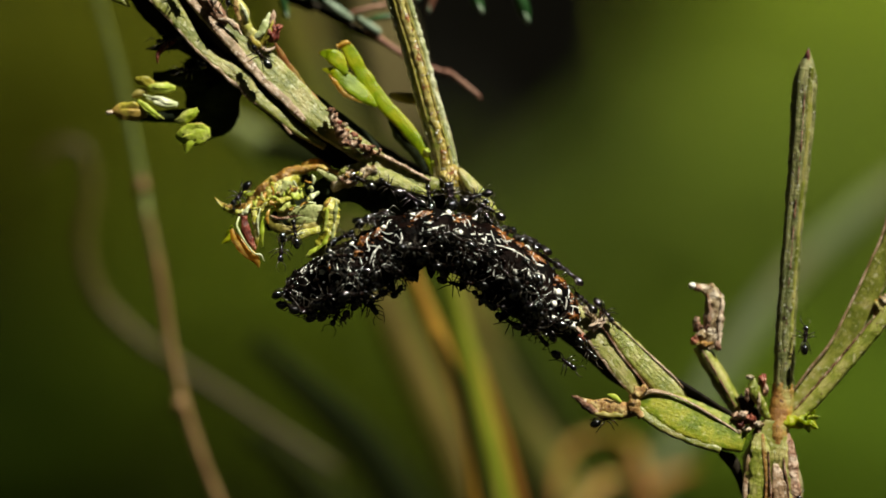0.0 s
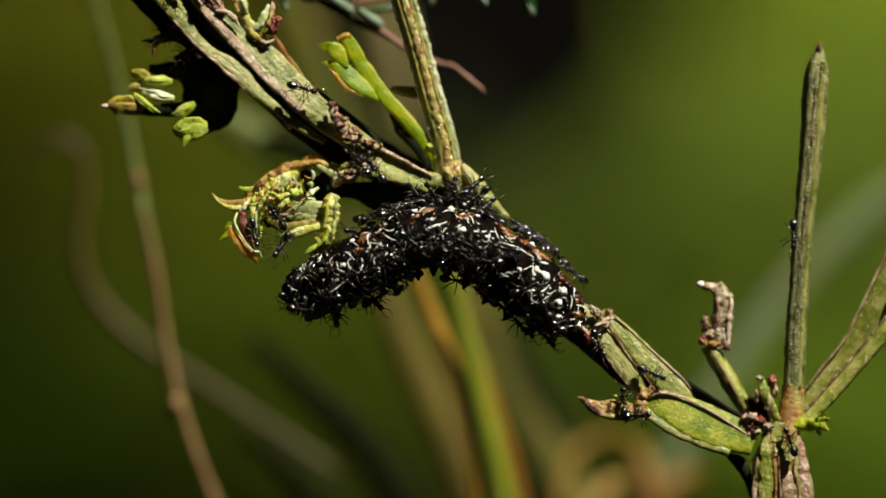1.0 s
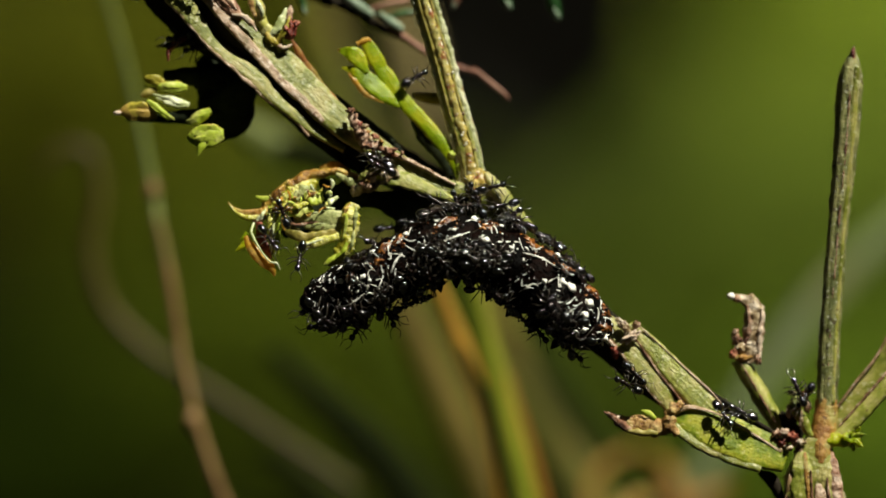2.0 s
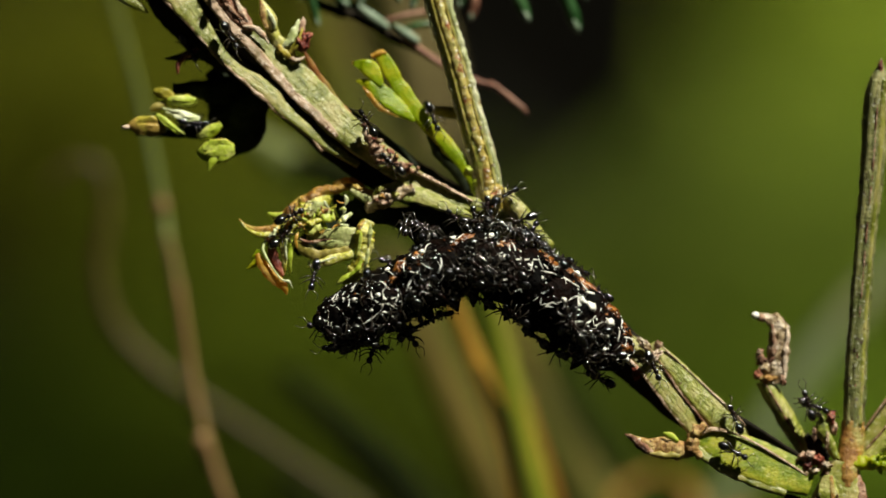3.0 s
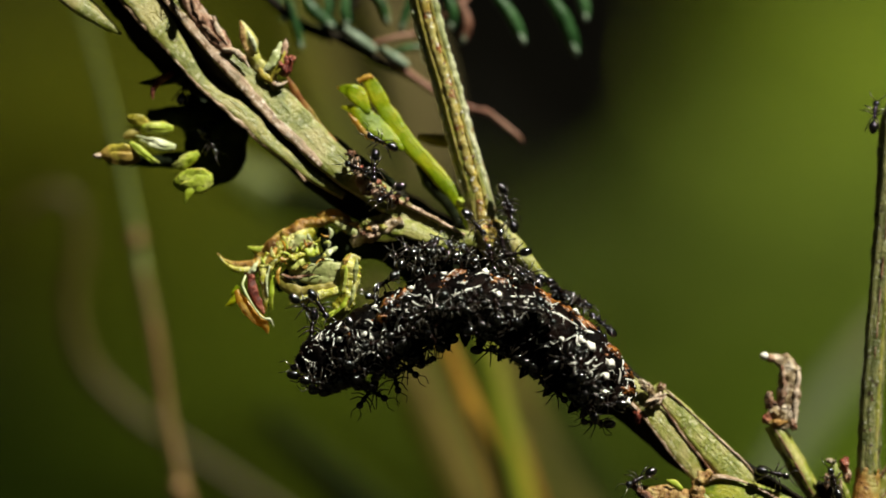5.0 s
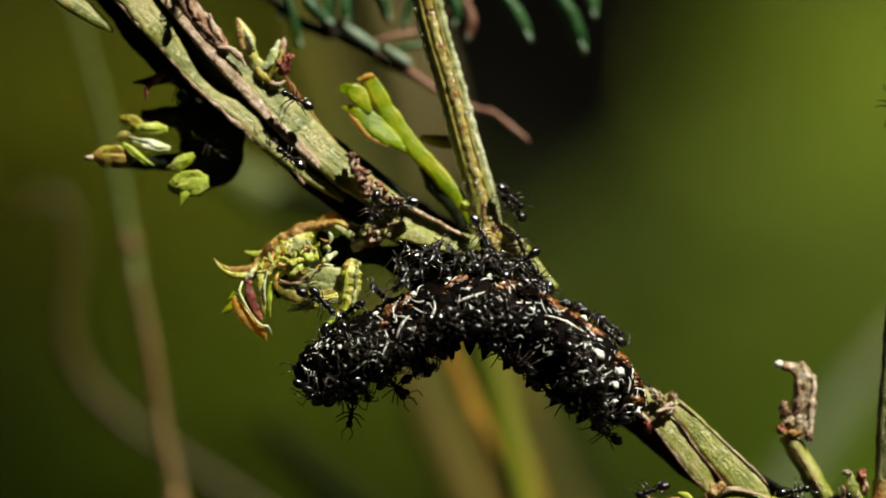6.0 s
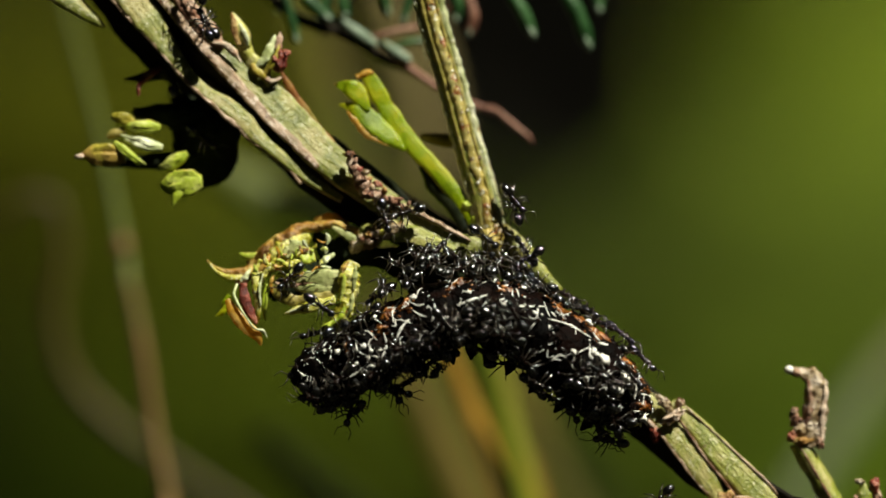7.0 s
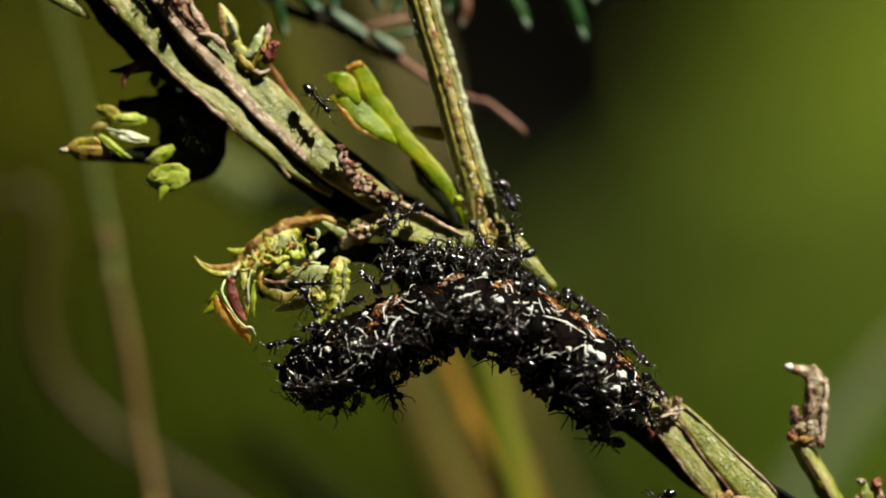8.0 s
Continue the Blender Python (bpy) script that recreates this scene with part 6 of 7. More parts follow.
    # added near-black body fills in the shadow between branch and larva
    part("shade_fold", sweep([(V(0.8, 0.2, 3.3), 0.8, 0.5, 0), (V(-1.95, 0.1, 3.75), 1.7, 0.6, 0), (V(-4.7, 0, 3.95), 1.6, 0.6, 0), (V(-7.2, -0.2, 4.75), 0.95, 0.6, 0), (V(-9.2, -0.4, 4.9), 0.8, 0.6, 0), (V(-10.69, -0.6, 4.55), 0.4, 0.4, 0)], 30, 12, 0.9, rough=0.1), BUD_AND_SHADE, root, "shade under the branch, modelled as a near-black fold")


for build in (main_stem, spire, right_branch, left_branch, curled_shoot, upper_branch, up_stem, young_shoot, top_buds, flower_cluster, gall):
    build()

# ---- the larva, clinging under the branch ----
BODY = [(V(-13.36, -4, -3.94), 1.5), (V(-11.26, -4.2, -3.4), 2.2), (V(-8.9, -4.4, -2.42), 2.5), (V(-6.45, -4.5, -1.12), 2.5), (V(-3.79, -4.6, 0.27), 2.5), (V(-1.12, -4.6, 0.94), 2.5), (V(1.2, -4.6, 0.46), 2.55), (V(3.56, -4.5, -0.65), 2.65),
        (V(5.88, -4.4, -2.25), 2.8), (V(7.98, -4.2, -3.98), 2.7), (V(9.86, -3.9, -5.67), 2.2), (V(11.29, -3.6, -7.01), 1.2)]
BODY_ROWS = spline([(*p, w) for p, w in BODY], 240)


def body_at(s):
    """Centre, half width, direction, upward and forward axes of the larva at s, from 0 at its head to 1 at its tail."""
    f = min(max(s, 0.0), 1.0) * 240
    i = min(int(f), 239)
    r = BODY_ROWS[i] + (BODY_ROWS[i + 1] - BODY_ROWS[i]) * (f - i)
    a, b = BODY_ROWS[max(i - 3, 0)], BODY_ROWS[min(i + 4, 240)]
    t = Vector(b[:3] - a[:3]).normalized()
    v = (FRONT - t * FRONT.dot(t)).normalized()
    u = v.cross(t).normalized()
    if u.z < 0:
        u = -u
    return Vector(r[:3]), r[3] * MM, t, u, v


def skin(s, angle, lift=0.0):
    """A place on the larva's skin; angle 0 is up, 90 faces the viewer; lift in mm. Also the outward direction and the body's direction."""
    c, w, t, u, v = body_at(s)
    a = radians(angle)
    n = u * math.cos(a) + v * math.sin(a)
    seg = 0.93 + 0.09 * abs(math.sin(s * 12 * math.pi)) ** 0.6
    return c + n * (w * seg + lift * MM), n, t


# markings of the larva: place along the body, angle from the back, half width in mm
PATCHES = ((0.167, 60, 0.3), (0.258, 58, 0.3), (0.288, 40, 0.42), (0.325, 36, 0.36), (0.421, 40, 0.3), (0.442, 30, 0.45), (0.533, 38, 0.4), (0.545, 15, 0.36), (0.642, 10, 0.42), (0.655, 22, 0.4), (0.70, 22, 0.36), (0.746, 15, 0.5), (0.77, 8, 0.45), (0.842, 20, 0.55), (0.85, 0, 0.4), (0.915, 12, 0.5), (0.95, 60, 0.35))
SPOTS = ((0.496, 12, 0.26), (0.417, 20, 0.24), (0.346, 36, 0.2), (0.721, 14, 0.24), (0.767, 62, 0.24), (0.792, 60, 0.34), (0.858, 56, 0.32), (0.871, 78, 0.24), (0.985, 81, 0.26), (0.138, 65, 0.22), (0.438, 108, 0.14), (0.729, 80, 0.18), (0.567, 16, 0.16), (0.254, 32, 0.2), (0.658, 70, 0.16), (0.538, 68, 0.24),
         (0.20, 75, 0.2), (0.215, 88, 0.16), (0.17, 96, 0.14), (0.61, 62, 0.14), (0.90, 100, 0.16))
DASHES = (((0.425, 79), (0.458, 73), (0.492, 60)), ((0.538, 72), (0.583, 57), (0.625, 42)), ((0.642, 60), (0.688, 49), (0.742, 42)), ((0.271, 95), (0.296, 80), (0.321, 72)), ((0.092, 112), (0.142, 113), (0.188, 104)), ((0.167, 120), (0.2, 96), (0.217, 79)),
          ((0.925, 46), (0.945, 30), (0.962, 14)), ((0.867, 125), (0.885, 112), (0.908, 120)), ((0.225, 107), (0.25, 92), (0.258, 72)), ((0.79, 95), (0.81, 108), (0.84, 100)), ((0.36, 92), (0.375, 80), (0.38, 66)))


def larva():
    root = thing("caterpillar", "dark brown-black caterpillar with orange patches and white dashes, covered by ants", "caterpillar", at=BODY[5][0])
    inv = Matrix.Translation(-BODY[5][0])

    def put(name, bm, mat, parent=root, label=""):
        bm.transform(inv)
        return part(name, bm, mat, parent, label)

    n = 12
    for k in range(n):
        bm = bmesh.new()
        rings = []
        for i in range(9):
            s = (k + i / 8) / n
            ring = []
            for j in range(28):
                p, _, _ = skin(s, 360 * j / 28)
                c = body_at(s)[0]
                q = p * 1000
                p = c + (p - c) * (1 + 0.10 * noise.noise(q * 0.9) + 0.06 * noise.noise(q * 2.3))
                ring.append(bm.verts.new(p))
            rings.append(ring)
        for a, b in zip(rings, rings[1:]):
            for j in range(28):
                bm.faces.new((a[j], a[(j + 1) % 28], b[(j + 1) % 28], b[j]))
        if k in (0, n - 1):
            bm.faces.new(rings[0 if k == 0 else -1])
        seg = put("segment", bm, LARVA)
        s = (k + 0.5) / n
        r = random.Random(40 + k)

        def put_line(name, places, w, mat, label):
            put(name, sweep([(skin(e, a, 0.06)[0], w * (0.4 if i in (0, len(places) - 1) else 1), 0.8 * w, 0) for i, (e, a) in enumerate(places)], 5 * len(places), 7, 1.0, rough=0.4, grain=3, seed=k), mat, seg, label)

        # orange patches along the back, sunk into the skin
        for e, a, w in PATCHES:
            if int(e * n) == k:
                p, nrm, t = skin(e, a, -0.12)
                put("orange_patch", blob(p, (w * 1.7, w * 1.1, 0.24), turn_to(t + 0.5 * nrm.cross(t), nrm), 0.45, 1.4, 3, seed=e * 90), LARVA_ORANGE, seg, "orange patch")
                for j in range(4):
                    p, nrm, t = skin(e + r.uniform(-0.025, 0.025), a + r.uniform(-18, 26), -0.02)
                    put("orange_fleck", blob(p, (w * r.uniform(0.2, 0.6), w * 0.25, 0.12), turn_to(t + r.uniform(-1, 1) * nrm.cross(t), nrm), 0.4, 1.4, 2, seed=j), LARVA_ORANGE, seg, "orange fleck")
        for e, a, w in SPOTS:
            if min(int(e * n), n - 1) == k:
                p, nrm, t = skin(e, a, 0.1)
                put("white_spot", blob(p, (w * 1.25, w, w * 0.7), turn_to(t, nrm), 0.5, 2.0, 2, seed=e * 50), LARVA_WHITE, seg, "white spot")
        for places in DASHES:
            if int(places[0][0] * n) == k:
                put_line("white_dash", places, 0.085, LARVA_WHITE, "white dash")
        # white squiggles: skin markings, and painted glints of the ants' legs
        for j in range(13 if s < 0.36 else 10):
            e, a, de, da = s + r.uniform(-0.042, 0.042), r.uniform(25, 118), r.choice((-1, 1)) * r.uniform(0.004, 0.014), r.uniform(-12, 12)
            put_line("white_squiggle", [(e - de, a - da), (e, a + r.uniform(-9, 9)), (e + de, a + da)], r.uniform(0.035, 0.07), LARVA_WHITE, "short white squiggle, marking and painted glint")
        for j in range(7):
            p, nrm, t = skin(s + r.uniform(-0.042, 0.042), r.uniform(0, 120), 0.05)
            w = r.choice((0.04, 0.05, 0.06, 0.09))
            put("white_dot", blob(p, (w * 1.3, w, w * 0.8), turn_to(t, nrm), 0.25, cuts=1, seed=j), LARVA_WHITE, seg, "white dot")
        for j in range(20):
            p, nrm, t = skin(s + r.uniform(-0.042, 0.042), r.uniform(-25, 140), -0.02)
            w = r.uniform(0.08, 0.24)
            put("tubercle", blob(p, (w, w, w * r.uniform(0.9, 1.7)), turn_to(t, nrm), 0.3, cuts=2, seed=j + 20 * k), LARVA_GLOSS, seg)
        if 2 < k < 11:
            p, nrm, t = skin(s, 172, -0.3)
            tip, _, _ = skin(s, 176, 1.0)
            put("proleg", sweep([(p, 0.5, 0.5, 0), ((p + tip) / 2, 0.4, 0.4, 0), (tip, 0.08, 0.1, 0)], 8, 9, 1.0), LARVA, seg)
    head = blob(skin(0.0, 90)[0] + Vector((0.0003, 0.0012, 0.0002)), (0.9, 1.0, 0.9), rough=0.08, cuts=3)
    put("head", head, LARVA, root, "dark round head")
    return root


caterpillar = larva()
cam.data.dof.focus_object = caterpillar

# ---- ants ----
SIZE = 1.0  # of an ant, against a body 2.8 mm long
HIPS = ((0.28, 0.17, 38), (0.05, 0.19, 88), (-0.2, 0.17, 140))


def ant():
    root = thing("ant", "small glossy black ant on the plant", "ant", "ants", at=V(0, 400, -300))

    def lump(bm, c, r):
        return blob(Vector(c) * MM * SIZE, [q * SIZE for q in r], rough=0.02, cuts=2, bm=bm)

    part("head", lump(None, (0.92, 0, 0.02), (0.32, 0.28, 0.25)), ANT, root)
    bm = lump(None, (0.42, 0, 0.10), (0.28, 0.22, 0.22))
    lump(bm, (0.12, 0, 0.06), (0.26, 0.18, 0.18))
    lump(bm, (-0.16, 0, 0.10), (0.22, 0.17, 0.2))
    part("thorax", bm, ANT_THORAX, root)
    bm = lump(None, (-0.43, 0, 0.06), (0.10, 0.10, 0.17))
    part("waist", bm, ANT_THORAX, root)
    bm = lump(None, (-1.0, 0, 0.06), (0.54, 0.37, 0.35))
    part("abdomen", bm, ANT, root)
    for side in (1, -1):
        an = part("antenna", limb([(0, 0, 0), (0.45, 0.32 * side, 0.22), (0.75, 0.3 * side, -0.05), (0.95, 0.25 * side, -0.28)], 0.04, 0.03), ANT_LEG, root)
        an.location = Vector((1.15, 0.12 * side, 0.1)) * MM * SIZE
        for k, (x, y, a) in enumerate(HIPS):
            a = radians(a) * side
            d = Vector((math.cos(a), math.sin(a), 0))
            long = (0.72, 0.74, 0.9)[k]
            pts = [Vector((0, 0, 0)), d * 0.55 * long + Vector((0, 0, 0.32)), d * 1.0 * long + Vector((0, 0, -0.2)), d * 1.3 * long + Vector((0, 0, -0.5))]
            leg = part("leg", limb(pts, 0.065, 0.035), ANT_LEG, root)
            leg.location = Vector((x, y * side, -0.02)) * MM * SIZE
    return root


def limb(points, r0, r1):
    """A thin jointed limb; points and radii in mm."""
    bm = bmesh.new()
    rings = []
    pts = [Vector(p) for p in points]
    for i, p in enumerate(pts):
        t = (pts[min(i + 1, len(pts) - 1)] - pts[max(i - 1, 0)]).normalized()
        m = turn_to(t, Vector((0, 0, 1)))
        r = r0 + (r1 - r0) * i / (len(pts) - 1)
        rings.append([bm.verts.new((p + m @ Vector((0, math.cos(j * math.pi * 0.4), math.sin(j * math.pi * 0.4))) * r) * MM * SIZE) for j in range(5)])
    for a, b in zip(rings, rings[1:]):
        for j in range(5):
            bm.faces.new((a[j], a[(j + 1) % 5], b[(j + 1) % 5], b[j]))
    bm.faces.new(rings[0])
    bm.faces.new(rings[-1])
    return bm


first_ant = ant()


def standing(place, ahead, up):
    m = turn_to(ahead - up * ahead.dot(up), up).to_4x4()
    m.translation = place
    return m


def tender_rows(k, s0, a0):
    """An ant that stays about one place on the larva, shifting and turning."""
    r = random.Random(100 + k)
    h0, ws, wa, wh = r.uniform(0, 6.28), r.uniform(0.004, 0.022), r.uniform(3, 14), r.uniform(0.15, 0.6)
    ps, pa, ph = (r.uniform(0, 6.28) for _ in range(3))
    fs, fa, fh = (r.uniform(0.6, 2.0) for _ in range(3))
    lift = r.choice((0.4, 0.45, 0.5, 0.65, 0.9))
    rows = []
    for i in range(21):
        t = i * 0.4
        p, n, d = skin(s0 + ws * math.sin(fs * t + ps), a0 + wa * math.sin(fa * t + pa), lift)
        h = h0 + wh * math.sin(fh * t + ph)
        rows.append((t, standing(p, d * math.cos(h) + d.cross(n) * math.sin(h), n)))
    return rows


def runner_rows(k):
    """An ant that runs along the larva from end to end."""
    r = random.Random(900 + k)
    s0, s1 = (r.uniform(-0.05, 0.35), r.uniform(0.6, 1.0))
    if k % 2:
        s0, s1 = s1, s0
    a0, aw, ph = r.choice((r.uniform(-25, 25), r.uniform(60, 175))), r.uniform(8, 25), r.uniform(0, 6.28)
    rows = []
    for i in range(21):
        t = i * 0.4
        p, n, d = skin(s0 + (s1 - s0) * t / 8, a0 + aw * math.sin(1.3 * t + ph), 0.85)
        side = math.cos(1.3 * t + ph) * 0.5
        rows.append((t, standing(p, d * (1 if s1 > s0 else -1) + d.cross(n) * side, n)))
    return rows


def trail_rows(points, up, heading):
    """An ant that walks by way of timed places; it turns gently into its way."""
    up = Vector(up).normalized()
    rows, ts = [], [t for t, _ in points]
    h = radians(heading)
    for i in range(81):
        t = i * 0.1
        xyz = [float(np.interp(t, ts, [q[c] for _, q in points])) for c in range(3)]
        nxt = [float(np.interp(t + 0.15, ts, [q[c] for _, q in points])) for c in range(3)]
        step = Vector(nxt) - Vector(xyz)
        if step.length > 0.0004:
            want = math.atan2(step.z, step.x)
            gap = (want - h + math.pi) % (2 * math.pi) - math.pi
            h += max(-0.75, min(0.75, gap))
        else:
            h += 0.10 * math.sin(t * 4 + heading)
        rows.append((t, standing(Vector(xyz), Vector((math.cos(h), 0, math.sin(h))), up)))
    return rows


def resting(place, heading, reach=0.3, seed=0):
    """Timed places of an ant that shifts about one spot; reach in mm."""
    r = random.Random(seed)
    return [(t * 0.8, place + Vector((r.uniform(-1, 1), 0, r.uniform(-1, 1))) * reach * MM) for t in range(11)]


def step_legs(a, every, swing, seed):
    """Swings the legs and feelers of an ant, three legs against the other three."""
    r = random.Random(seed)
    legs = [o for o in a.children if o.name.startswith("leg")]
    for k, leg in enumerate(legs):
        rest = leg.location.copy()
        sign = 1 if k % 2 else -1
        rows = []
        n = int(round(8 / every))
        for i in range(n + 1):
            turn = swing * sign * (1 if i % 2 else -1) + r.uniform(-5, 5)
            rows.append((8 * i / n, Matrix.Translation(rest) @ pose(0, 0, 0, r.uniform(-4, 4), r.uniform(-4, 4), turn)))
        walk(leg, rows)
    for feeler in [o for o in a.children if o.name.startswith("antenna")]:
        rest = feeler.location.copy()
        walk(feeler, [(t * 0.5, Matrix.Translation(rest) @ pose(0, 0, 0, r.uniform(-14, 14), r.uniform(-12, 18), r.uniform(-22, 22))) for t in range(17)])


def motions():
    r = random.Random(11)
    spare = [first_ant]

    def next_ant():
        return spare.pop() if spare else copy_thing(first_ant, Matrix.Identity(4))

    crew = [next_ant()]
    crew += [copy_thing(first_ant, Matrix.Identity(4)) for _ in range(TENDER_COUNT + RUNNER_COUNT + len(TRAILS) - 1)]
    for k in range(TENDER_COUNT):
        s = 0.005 + 0.94 * (k + r.random()) / TENDER_COUNT
        angle = r.uniform(115, 185) if s < 0.34 and k % 3 else r.choice((r.uniform(-40, -5) if s > 0.5 else r.uniform(60, 120), r.uniform(80, 125), r.uniform(95, 150), r.uniform(120, 172), r.uniform(75, 110) if s > 0.3 else r.uniform(110, 170)))
        a = crew.pop()
        walk(a, tender_rows(k, s, angle))
        step_legs(a, 0.4, 10, k)
    for k in range(RUNNER_COUNT):
        a = crew.pop()
        walk(a, runner_rows(k))
        step_legs(a, 0.1, 18, 500 + k)
    for k, (points, up, heading) in enumerate(TRAILS):
        a = crew.pop()
        walk(a, trail_rows(points, up, heading))
        step_legs(a, 0.1 if len(points) != 11 else 0.4, 18 if len(points) != 11 else 9, 800 + k)


TENDER_COUNT, RUNNER_COUNT = 50, 12
TRAILS = []     # timed places, upward direction and first heading of each ant on the stems


def trail(points, up=(0.1, -1, 0.25), heading=0):
    TRAILS.append((points, up, heading))


# over the upper wing, across the young shoot and down to the node
trail([(0, V(-19.32, -3, 22.46)), (0.4, V(-18.44, -3, 20.54)), (0.6, V(-16.68, -3, 18.92)), (0.8, V(-13.88, -2.8, 15.67)), (1.0, V(-12.27, -2.7, 13.58)), (1.2, V(-10.16, -2.2, 13.02)), (1.4, V(-7.51, -0.9, 14.18)), (1.6, V(-5.02, -0.6, 14.56)),
       (2.2, V(-4.23, -0.6, 15.3)), (2.8, V(-7.17, -0.6, 15.73)), (3.0, V(-4.36, -0.8, 12.86)), (3.2, V(-3.19, -1.2, 9.96)), (3.4, V(-1.48, -1.8, 7.18)), (4.4, V(-0.4, -2.2, 7.07)), (8, V(0.1, -2.2, 5.93))], heading=-50)
trail([(0, V(-16.09, -3, 17.03)), (0.2, V(-18.23, -3, 19.76)), (0.5, V(-19.87, -3, 24.37)), (5.5, V(-22.38, -3, 26.4)), (6.7, V(-21.05, -3, 24.33)), (8, V(-20.72, -3, 24.28))], heading=120)
# from the young shoot up the wing to the buds and back
trail([(0, V(0.8, -2.2, 4.79)), (3.6, V(-0.07, -2.2, 5.45)), (4.2, V(-2.46, -1.8, 9.02)), (4.6, V(-5.6, -0.9, 12.18)), (5.3, V(-9.09, -2.6, 13.99)), (5.8, V(-12.13, -2.4, 17.16)), (6.0, V(-14.04, -2.8, 16.41)), (6.2, V(-16.15, -2.9, 17.59)),
       (6.6, V(-17.04, -2.9, 17.95)), (6.8, V(-19.46, -3, 21.29)), (7.0, V(-20.37, -3, 21.66)), (7.2, V(-17.92, -3, 20.86)), (7.4, V(-15.56, -3, 19.3)), (7.6, V(-13.99, -2.6, 18.3)), (7.8, V(-12.77, -2.4, 17.25)), (8, V(-11.4, -2.4, 15.6))], heading=90)
trail([(0, V(-7.18, -2.4, 6.03)), (4.5, V(-7.99, -3, 10.69)), (5.6, V(-10.8, -3, 11.5)), (5.8, V(-11.64, -3, 13.12)), (6.0, V(-14.5, -2.4, 12.09)), (6.2, V(-15.22, -2.8, 13.62)), (6.4, V(-16.19, -2.9, 15.72)), (6.8, V(-18.92, -2.9, 19.78)),
       (7.2, V(-21.47, -2.9, 23.71)), (8, V(-22.33, -2.9, 25.08))], heading=140)
# along the upper wing to the shrivelled stipule
trail([(0, V(-22.61, -2.9, 24.45)), (2.6, V(-23.11, -2.9, 23.53)), (3.2, V(-19.73, -2.6, 17.38)), (3.4, V(-17.11, -2.6, 14.97)), (3.6, V(-13.01, -2.9, 13.42)), (3.8, V(-12.16, -3, 12.02)), (4.0, V(-9.04, -3.2, 11.72)), (4.6, V(-8, -3.2, 12.31)),
       (6, V(-8.26, -3, 8.26)), (8, V(-6.29, -3, 7.11))], heading=-50)
trail([(0, V(-4.68, -2.6, 5.53)), (2.6, V(-8.18, -3, 8.18)), (2.9, V(-9.45, -3.2, 12.44)), (3.2, V(-10.23, -3.2, 12.57)), (3.4, V(-9.72, -3.2, 11.24)), (4, V(-8.73, -3, 10.07)), (5, V(-6.9, -2.8, 9.14)), (8, V(-5.1, -2.8, 7.52))], heading=140)
# round the upright stem
trail([(0, V(2.79, -2.4, 4.54)), (3.2, V(1.5, -1.8, 6.66)), (3.6, V(1.28, -1.4, 9.08)), (3.8, V(0.73, -1.5, 11.09)), (4.0, V(-0.56, -1.5, 10.56)), (4.2, V(0.34, -1.5, 10.5)), (4.6, V(2.17, -1.6, 8.49)), (6, V(2.05, -1.6, 9.14)), (8, V(2.1, -1.6, 8.75))], heading=30)
# up and down the spire
trail([(0, V(31.99, -1.4, -7.94)), (0.2, V(32.47, -1.2, -2.8)), (0.4, V(32.79, -1.2, 4.42)), (0.6, V(32.45, -1.2, 8.15)), (0.8, V(30.45, -1.5, 4.82)), (1.0, V(30.01, -1.5, 0.94)), (1.2, V(29.85, -1.5, -7.98)), (1.4, V(28.86, -1.6, -11.64)),
       (1.6, V(28.7, -1.6, -12.13)), (2.8, V(27.12, -1.6, -10.88)), (3.0, V(26.92, -1.6, -10.69)), (3.2, V(28.5, -1.2, -9.4)), (3.6, V(29.03, -1.1, -5.09)), (4.0, V(30.49, -1.4, 3.48)), (4.2, V(29.89, -1.4, 9.64)), (4.5, V(30.33, -1.4, 13.03)),
       (5, V(30.49, -1.4, 15.35)), (8, V(30.14, -1.4, 16.82))], heading=85)
# along the lower branch
trail([(0, V(14.27, -1.6, -5.54)), (0.2, V(14.87, -1.8, -6.33)), (0.4, V(16.7, -1.8, -7.71)), (0.8, V(17.82, -1.8, -11.21)), (1.0, V(17.87, -2.2, -10.96)), (1.5, V(22.05, -2.6, -12.63)), (2.8, V(20.37, -2.8, -14.02)), (3.0, V(20.29, -2.8, -14.37)), (3.6, V(19.85, -2.8, -15.31)), (8, V(20.3, -2.8, -15.31))], heading=-40)
trail([(0, V(10.75, -3.2, -9.91)), (0.6, V(14.49, -2.8, -12.76)), (1.0, V(16.55, -2.8, -14.51)), (1.5, V(24.22, -2.4, -13.59)), (3.0, V(20.3, -2.2, -11.61)), (3.4, V(22.13, -2.2, -11.67)), (8, V(23.95, -2.2, -13.49))], heading=-40)
trail([(0, V(12.75, -3.2, -8.91)), (1.0, V(13.22, -3.2, -8.43)), (1.5, V(14.13, -2.8, -11.06)), (2.8, V(13.78, -2.6, -7.78)), (3.5, V(13.49, -2.6, -6.71)), (4.3, V(12.22, -2.8, -12.18)), (4.5, V(11.65, -2.8, -12.35)), (5, V(12.4, -2.8, -12.7)), (8, V(12.62, -2.8, -12.61))], heading=-50)
trail([(0, V(14.36, -2.2, -15.01)), (0.8, V(15.36, -2.8, -13.89)), (1.5, V(15.33, -2.8, -11.78)), (3, V(9.22, -3.4, -8.39)), (4.5, V(9.07, -3.4, -8.42)), (8, V(8.91, -3.4, -8.44))], heading=20)
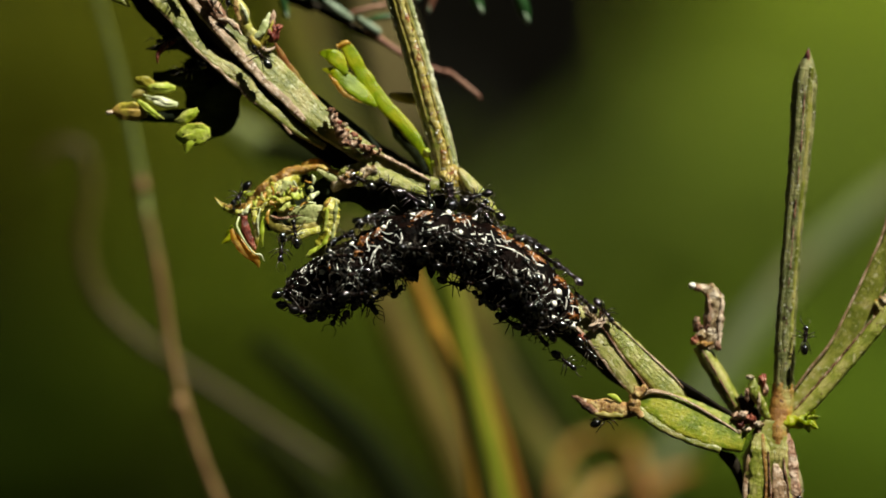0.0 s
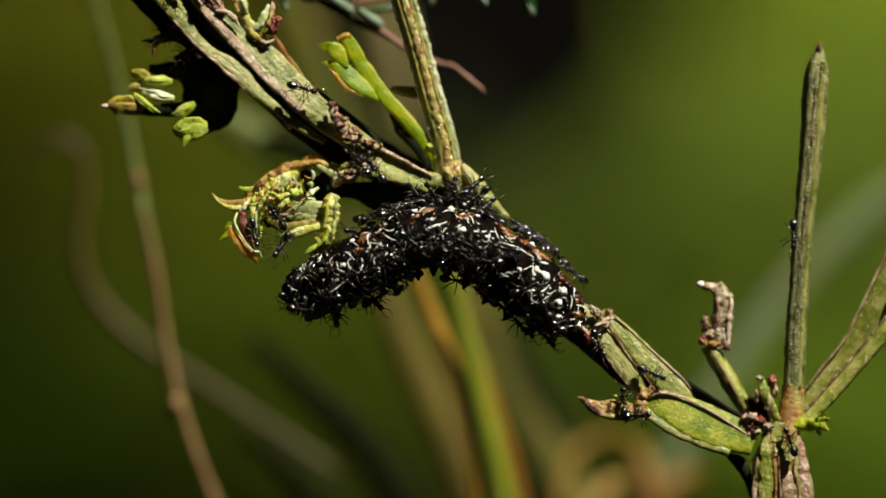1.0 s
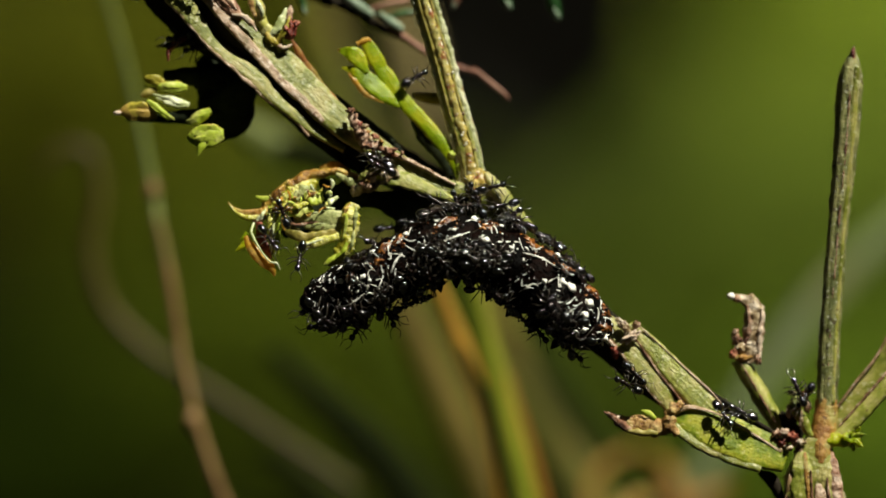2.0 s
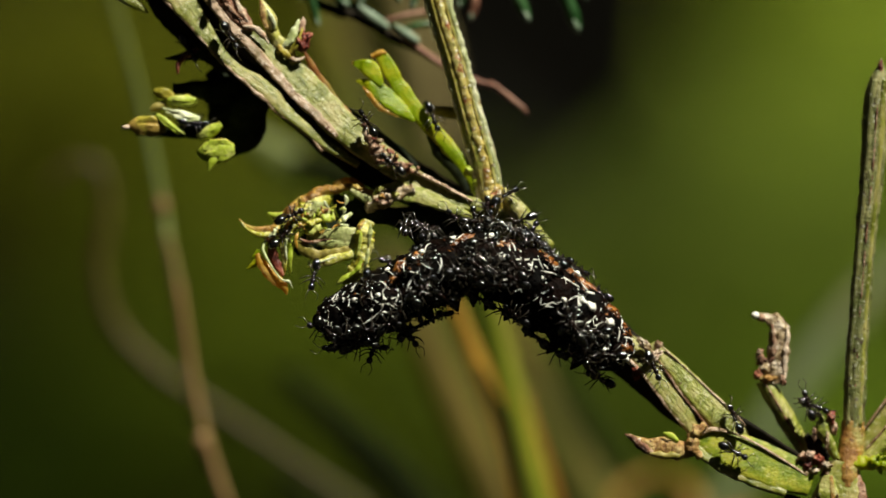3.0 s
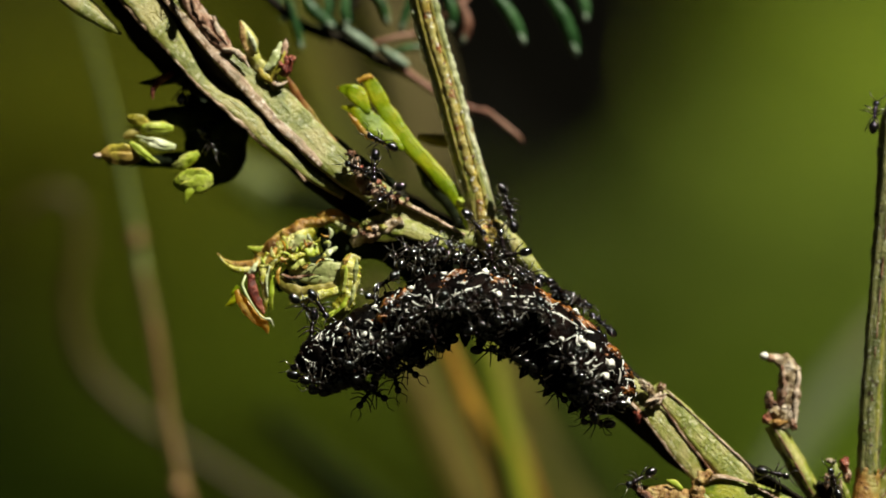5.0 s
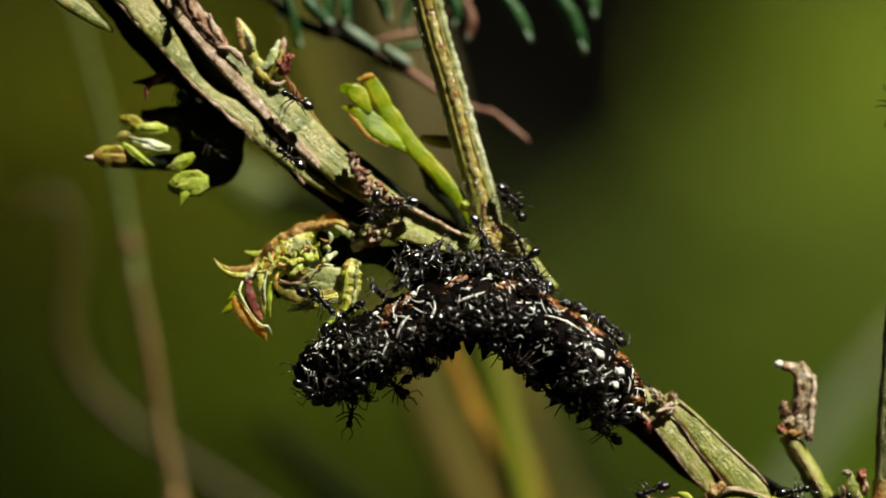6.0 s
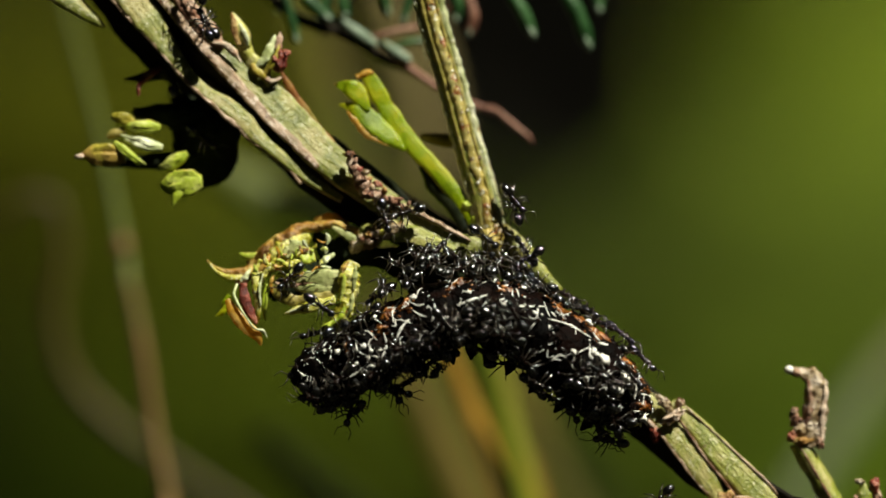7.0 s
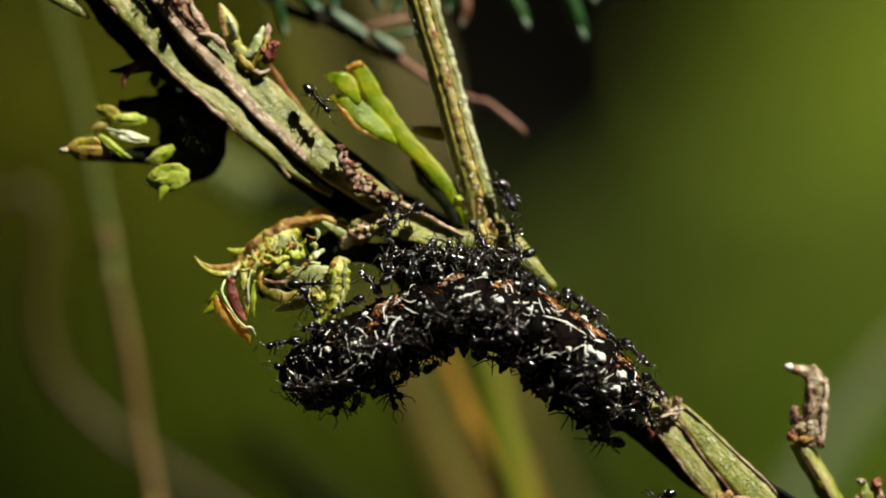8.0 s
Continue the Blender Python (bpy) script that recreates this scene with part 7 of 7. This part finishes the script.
trail([(0, V(31.69, -2.6, -22.87)), (1.2, V(29.3, -2.2, -15.48)), (1.5, V(28.31, -1.8, -11.53)), (3.0, V(26.31, -1.8, -10.46)), (3.6, V(27.12, -1.8, -11.7)), (8, V(27.99, -2.6, -15.75))], heading=100)
# hanging in a clump under the larva's head
trail([(0, V(-9.29, -4.8, -5.71)), (3.5, V(-9.16, -4.8, -6.14)), (4.5, V(-8.00, -4.8, -6.12)), (6, V(-9.80, -4.8, -6.86)), (8, V(-9.59, -4.8, -5.74))], heading=250)
trail([(0, V(-10.83, -4.8, -5.17)), (3.5, V(-10.15, -4.8, -5.87)), (4.5, V(-6.77, -4.8, -6.21)), (6, V(-10.55, -4.8, -5.81)), (8, V(-11.19, -4.8, -5.27))], heading=200)
trail([(0, V(-6.76, -4.8, -4.72)), (3.5, V(-6.90, -4.8, -4.51)), (4.5, V(-5.11, -4.8, -3.83)), (6, V(-6.53, -4.8, -4.93)), (8, V(-6.25, -4.8, -4.70))], heading=320)
trail([(0, V(-12.12, -4.8, -4.92)), (3.5, V(-13.59, -4.8, -4.16)), (4.5, V(-13.37, -4.8, -4.29)), (6, V(-13.03, -4.8, -3.72)), (8, V(-13.23, -4.8, -3.28))], heading=170)
# over the shaded buds
trail([(0, V(-22.18, -0.6, 16.04)), (2.4, V(-22.96, -0.6, 17.82)), (2.8, V(-24.31, -0.8, 13.05)), (3.0, V(-23.82, -0.8, 12.42)), (3.4, V(-22.12, -0.8, 12.31)), (4.5, V(-22.81, -0.6, 17.33)), (8, V(-22.8, -0.6, 17.95))], heading=200)
trail([(0, V(-24.18, -0.6, 18.54)), (3.0, V(-24.3, -0.6, 18.44)), (3.5, V(-21.08, -0.6, 13)), (8, V(-20.39, -0.4, 13.55))], heading=200)
# on the gall, then down to the larva's head
trail([(0, V(-14.23, -3.4, 0.05)), (3.6, V(-14.0, -3.4, -0.1)), (4.6, V(-13.2, -3.6, -0.7)), (5.6, V(-12.2, -4.6, -1.6)), (8, V(-11.6, -5.6, -1.5))], heading=260)
trail([(0, V(-17.89, -2.4, 4.78)), (0.8, V(-16.94, -3, 1.24)), (1.0, V(-16.47, -3, 1.01)), (2.8, V(-16.8, -3, 1.91)), (3.5, V(-16.02, -2.6, 6.39)), (4.5, V(-13.85, -3.4, -0.12)), (6, V(-12.6, -3.4, 1.6)), (6.5, V(-12.4, -3.4, 3.6)), (7, V(-14.18, -3.4, 3.29)), (7.5, V(-12.29, -3.6, 2.56)), (8, V(-12.07, -3.6, 2.61))], heading=190)
trail([(0, V(-13.04, -3.4, 1.44)), (1.5, V(-15.37, -3.2, 3.13)), (3.0, V(-15.9, -3.2, 4.84)), (3.5, V(-12.81, -3.8, -0.58)), (6.0, V(-11.9, -3.6, 1.3)), (8, V(-11.9, -3.6, 1.21))], heading=100)
for k, (q, h) in enumerate(((V(2.69, -2.4, 4.44), 200), (V(0.8, -2.8, 4.43), 100), (V(3.89, -2.4, 3.04), 140), (V(-3.28, -4.6, -1.94), 185), (V(1.09, -4.6, -2.73), 340), (V(-6.41, -4.4, -4.92), 300), (V(-4.17, -4.6, -2.78), 20), (V(6.02, -4.2, -6.17), 330))):
    trail(resting(q, h, 0.4, k), heading=h)

for k, (q, e) in enumerate(((V(3.29, -2.6, 3.44), V(1.9, -1.5, 8.63)), (V(-1.2, -2.8, 4.53), V(2.69, -1.8, 5.54)), (V(-2.69, -2.8, 4.53), V(-1.94, -2.6, 4.43)))):
    trail([(0, q), (3.5, q + Vector((0.0004, 0, 0))), (5.4 + 0.1 * k, e), (6.5, e + Vector((0.0003, 0, -0.0004))), (8, e + Vector((-0.0002, 0, 0.0003)))], heading=60 + 40 * k)

# the swarm thickens on the larva's back towards the end
for k, q in enumerate((V(-6.54, -4.8, 4.18), V(-5.25, -5, 4.5), V(-4.21, -4.8, 4.9), V(-3.24, -4.6, 5.15), V(-1.99, -4.8, 4.98), V(-0.82, -5, 4.66), V(-5.97, -5.4, 3.37), V(-4.64, -5.4, 3.77), V(-3.4, -5.4, 4.09),
                       V(-0.02, -5, 4.26), V(1.27, -5, 4.5), V(2.32, -5, 4.1), V(-7.75, -5.2, 2.76), V(-2.31, -5.6, 3.85), V(-0.3, -5.8, 3.29), V(3.13, -5.2, 2.97))):
    low = q + Vector((0.0006 * math.sin(k * 2.1), 0.0045, -0.0018))
    start = 2.2 + 0.28 * k
    trail([(0, low), (start, low), (start + 0.9, q), (6.8, q + Vector((0.0004 * math.cos(k), 0, 0.0003 * math.sin(k)))), (8, q)], up=(0.5 * math.sin(1.7 * k), -0.45, 0.8), heading=47 * k % 360)

motions()
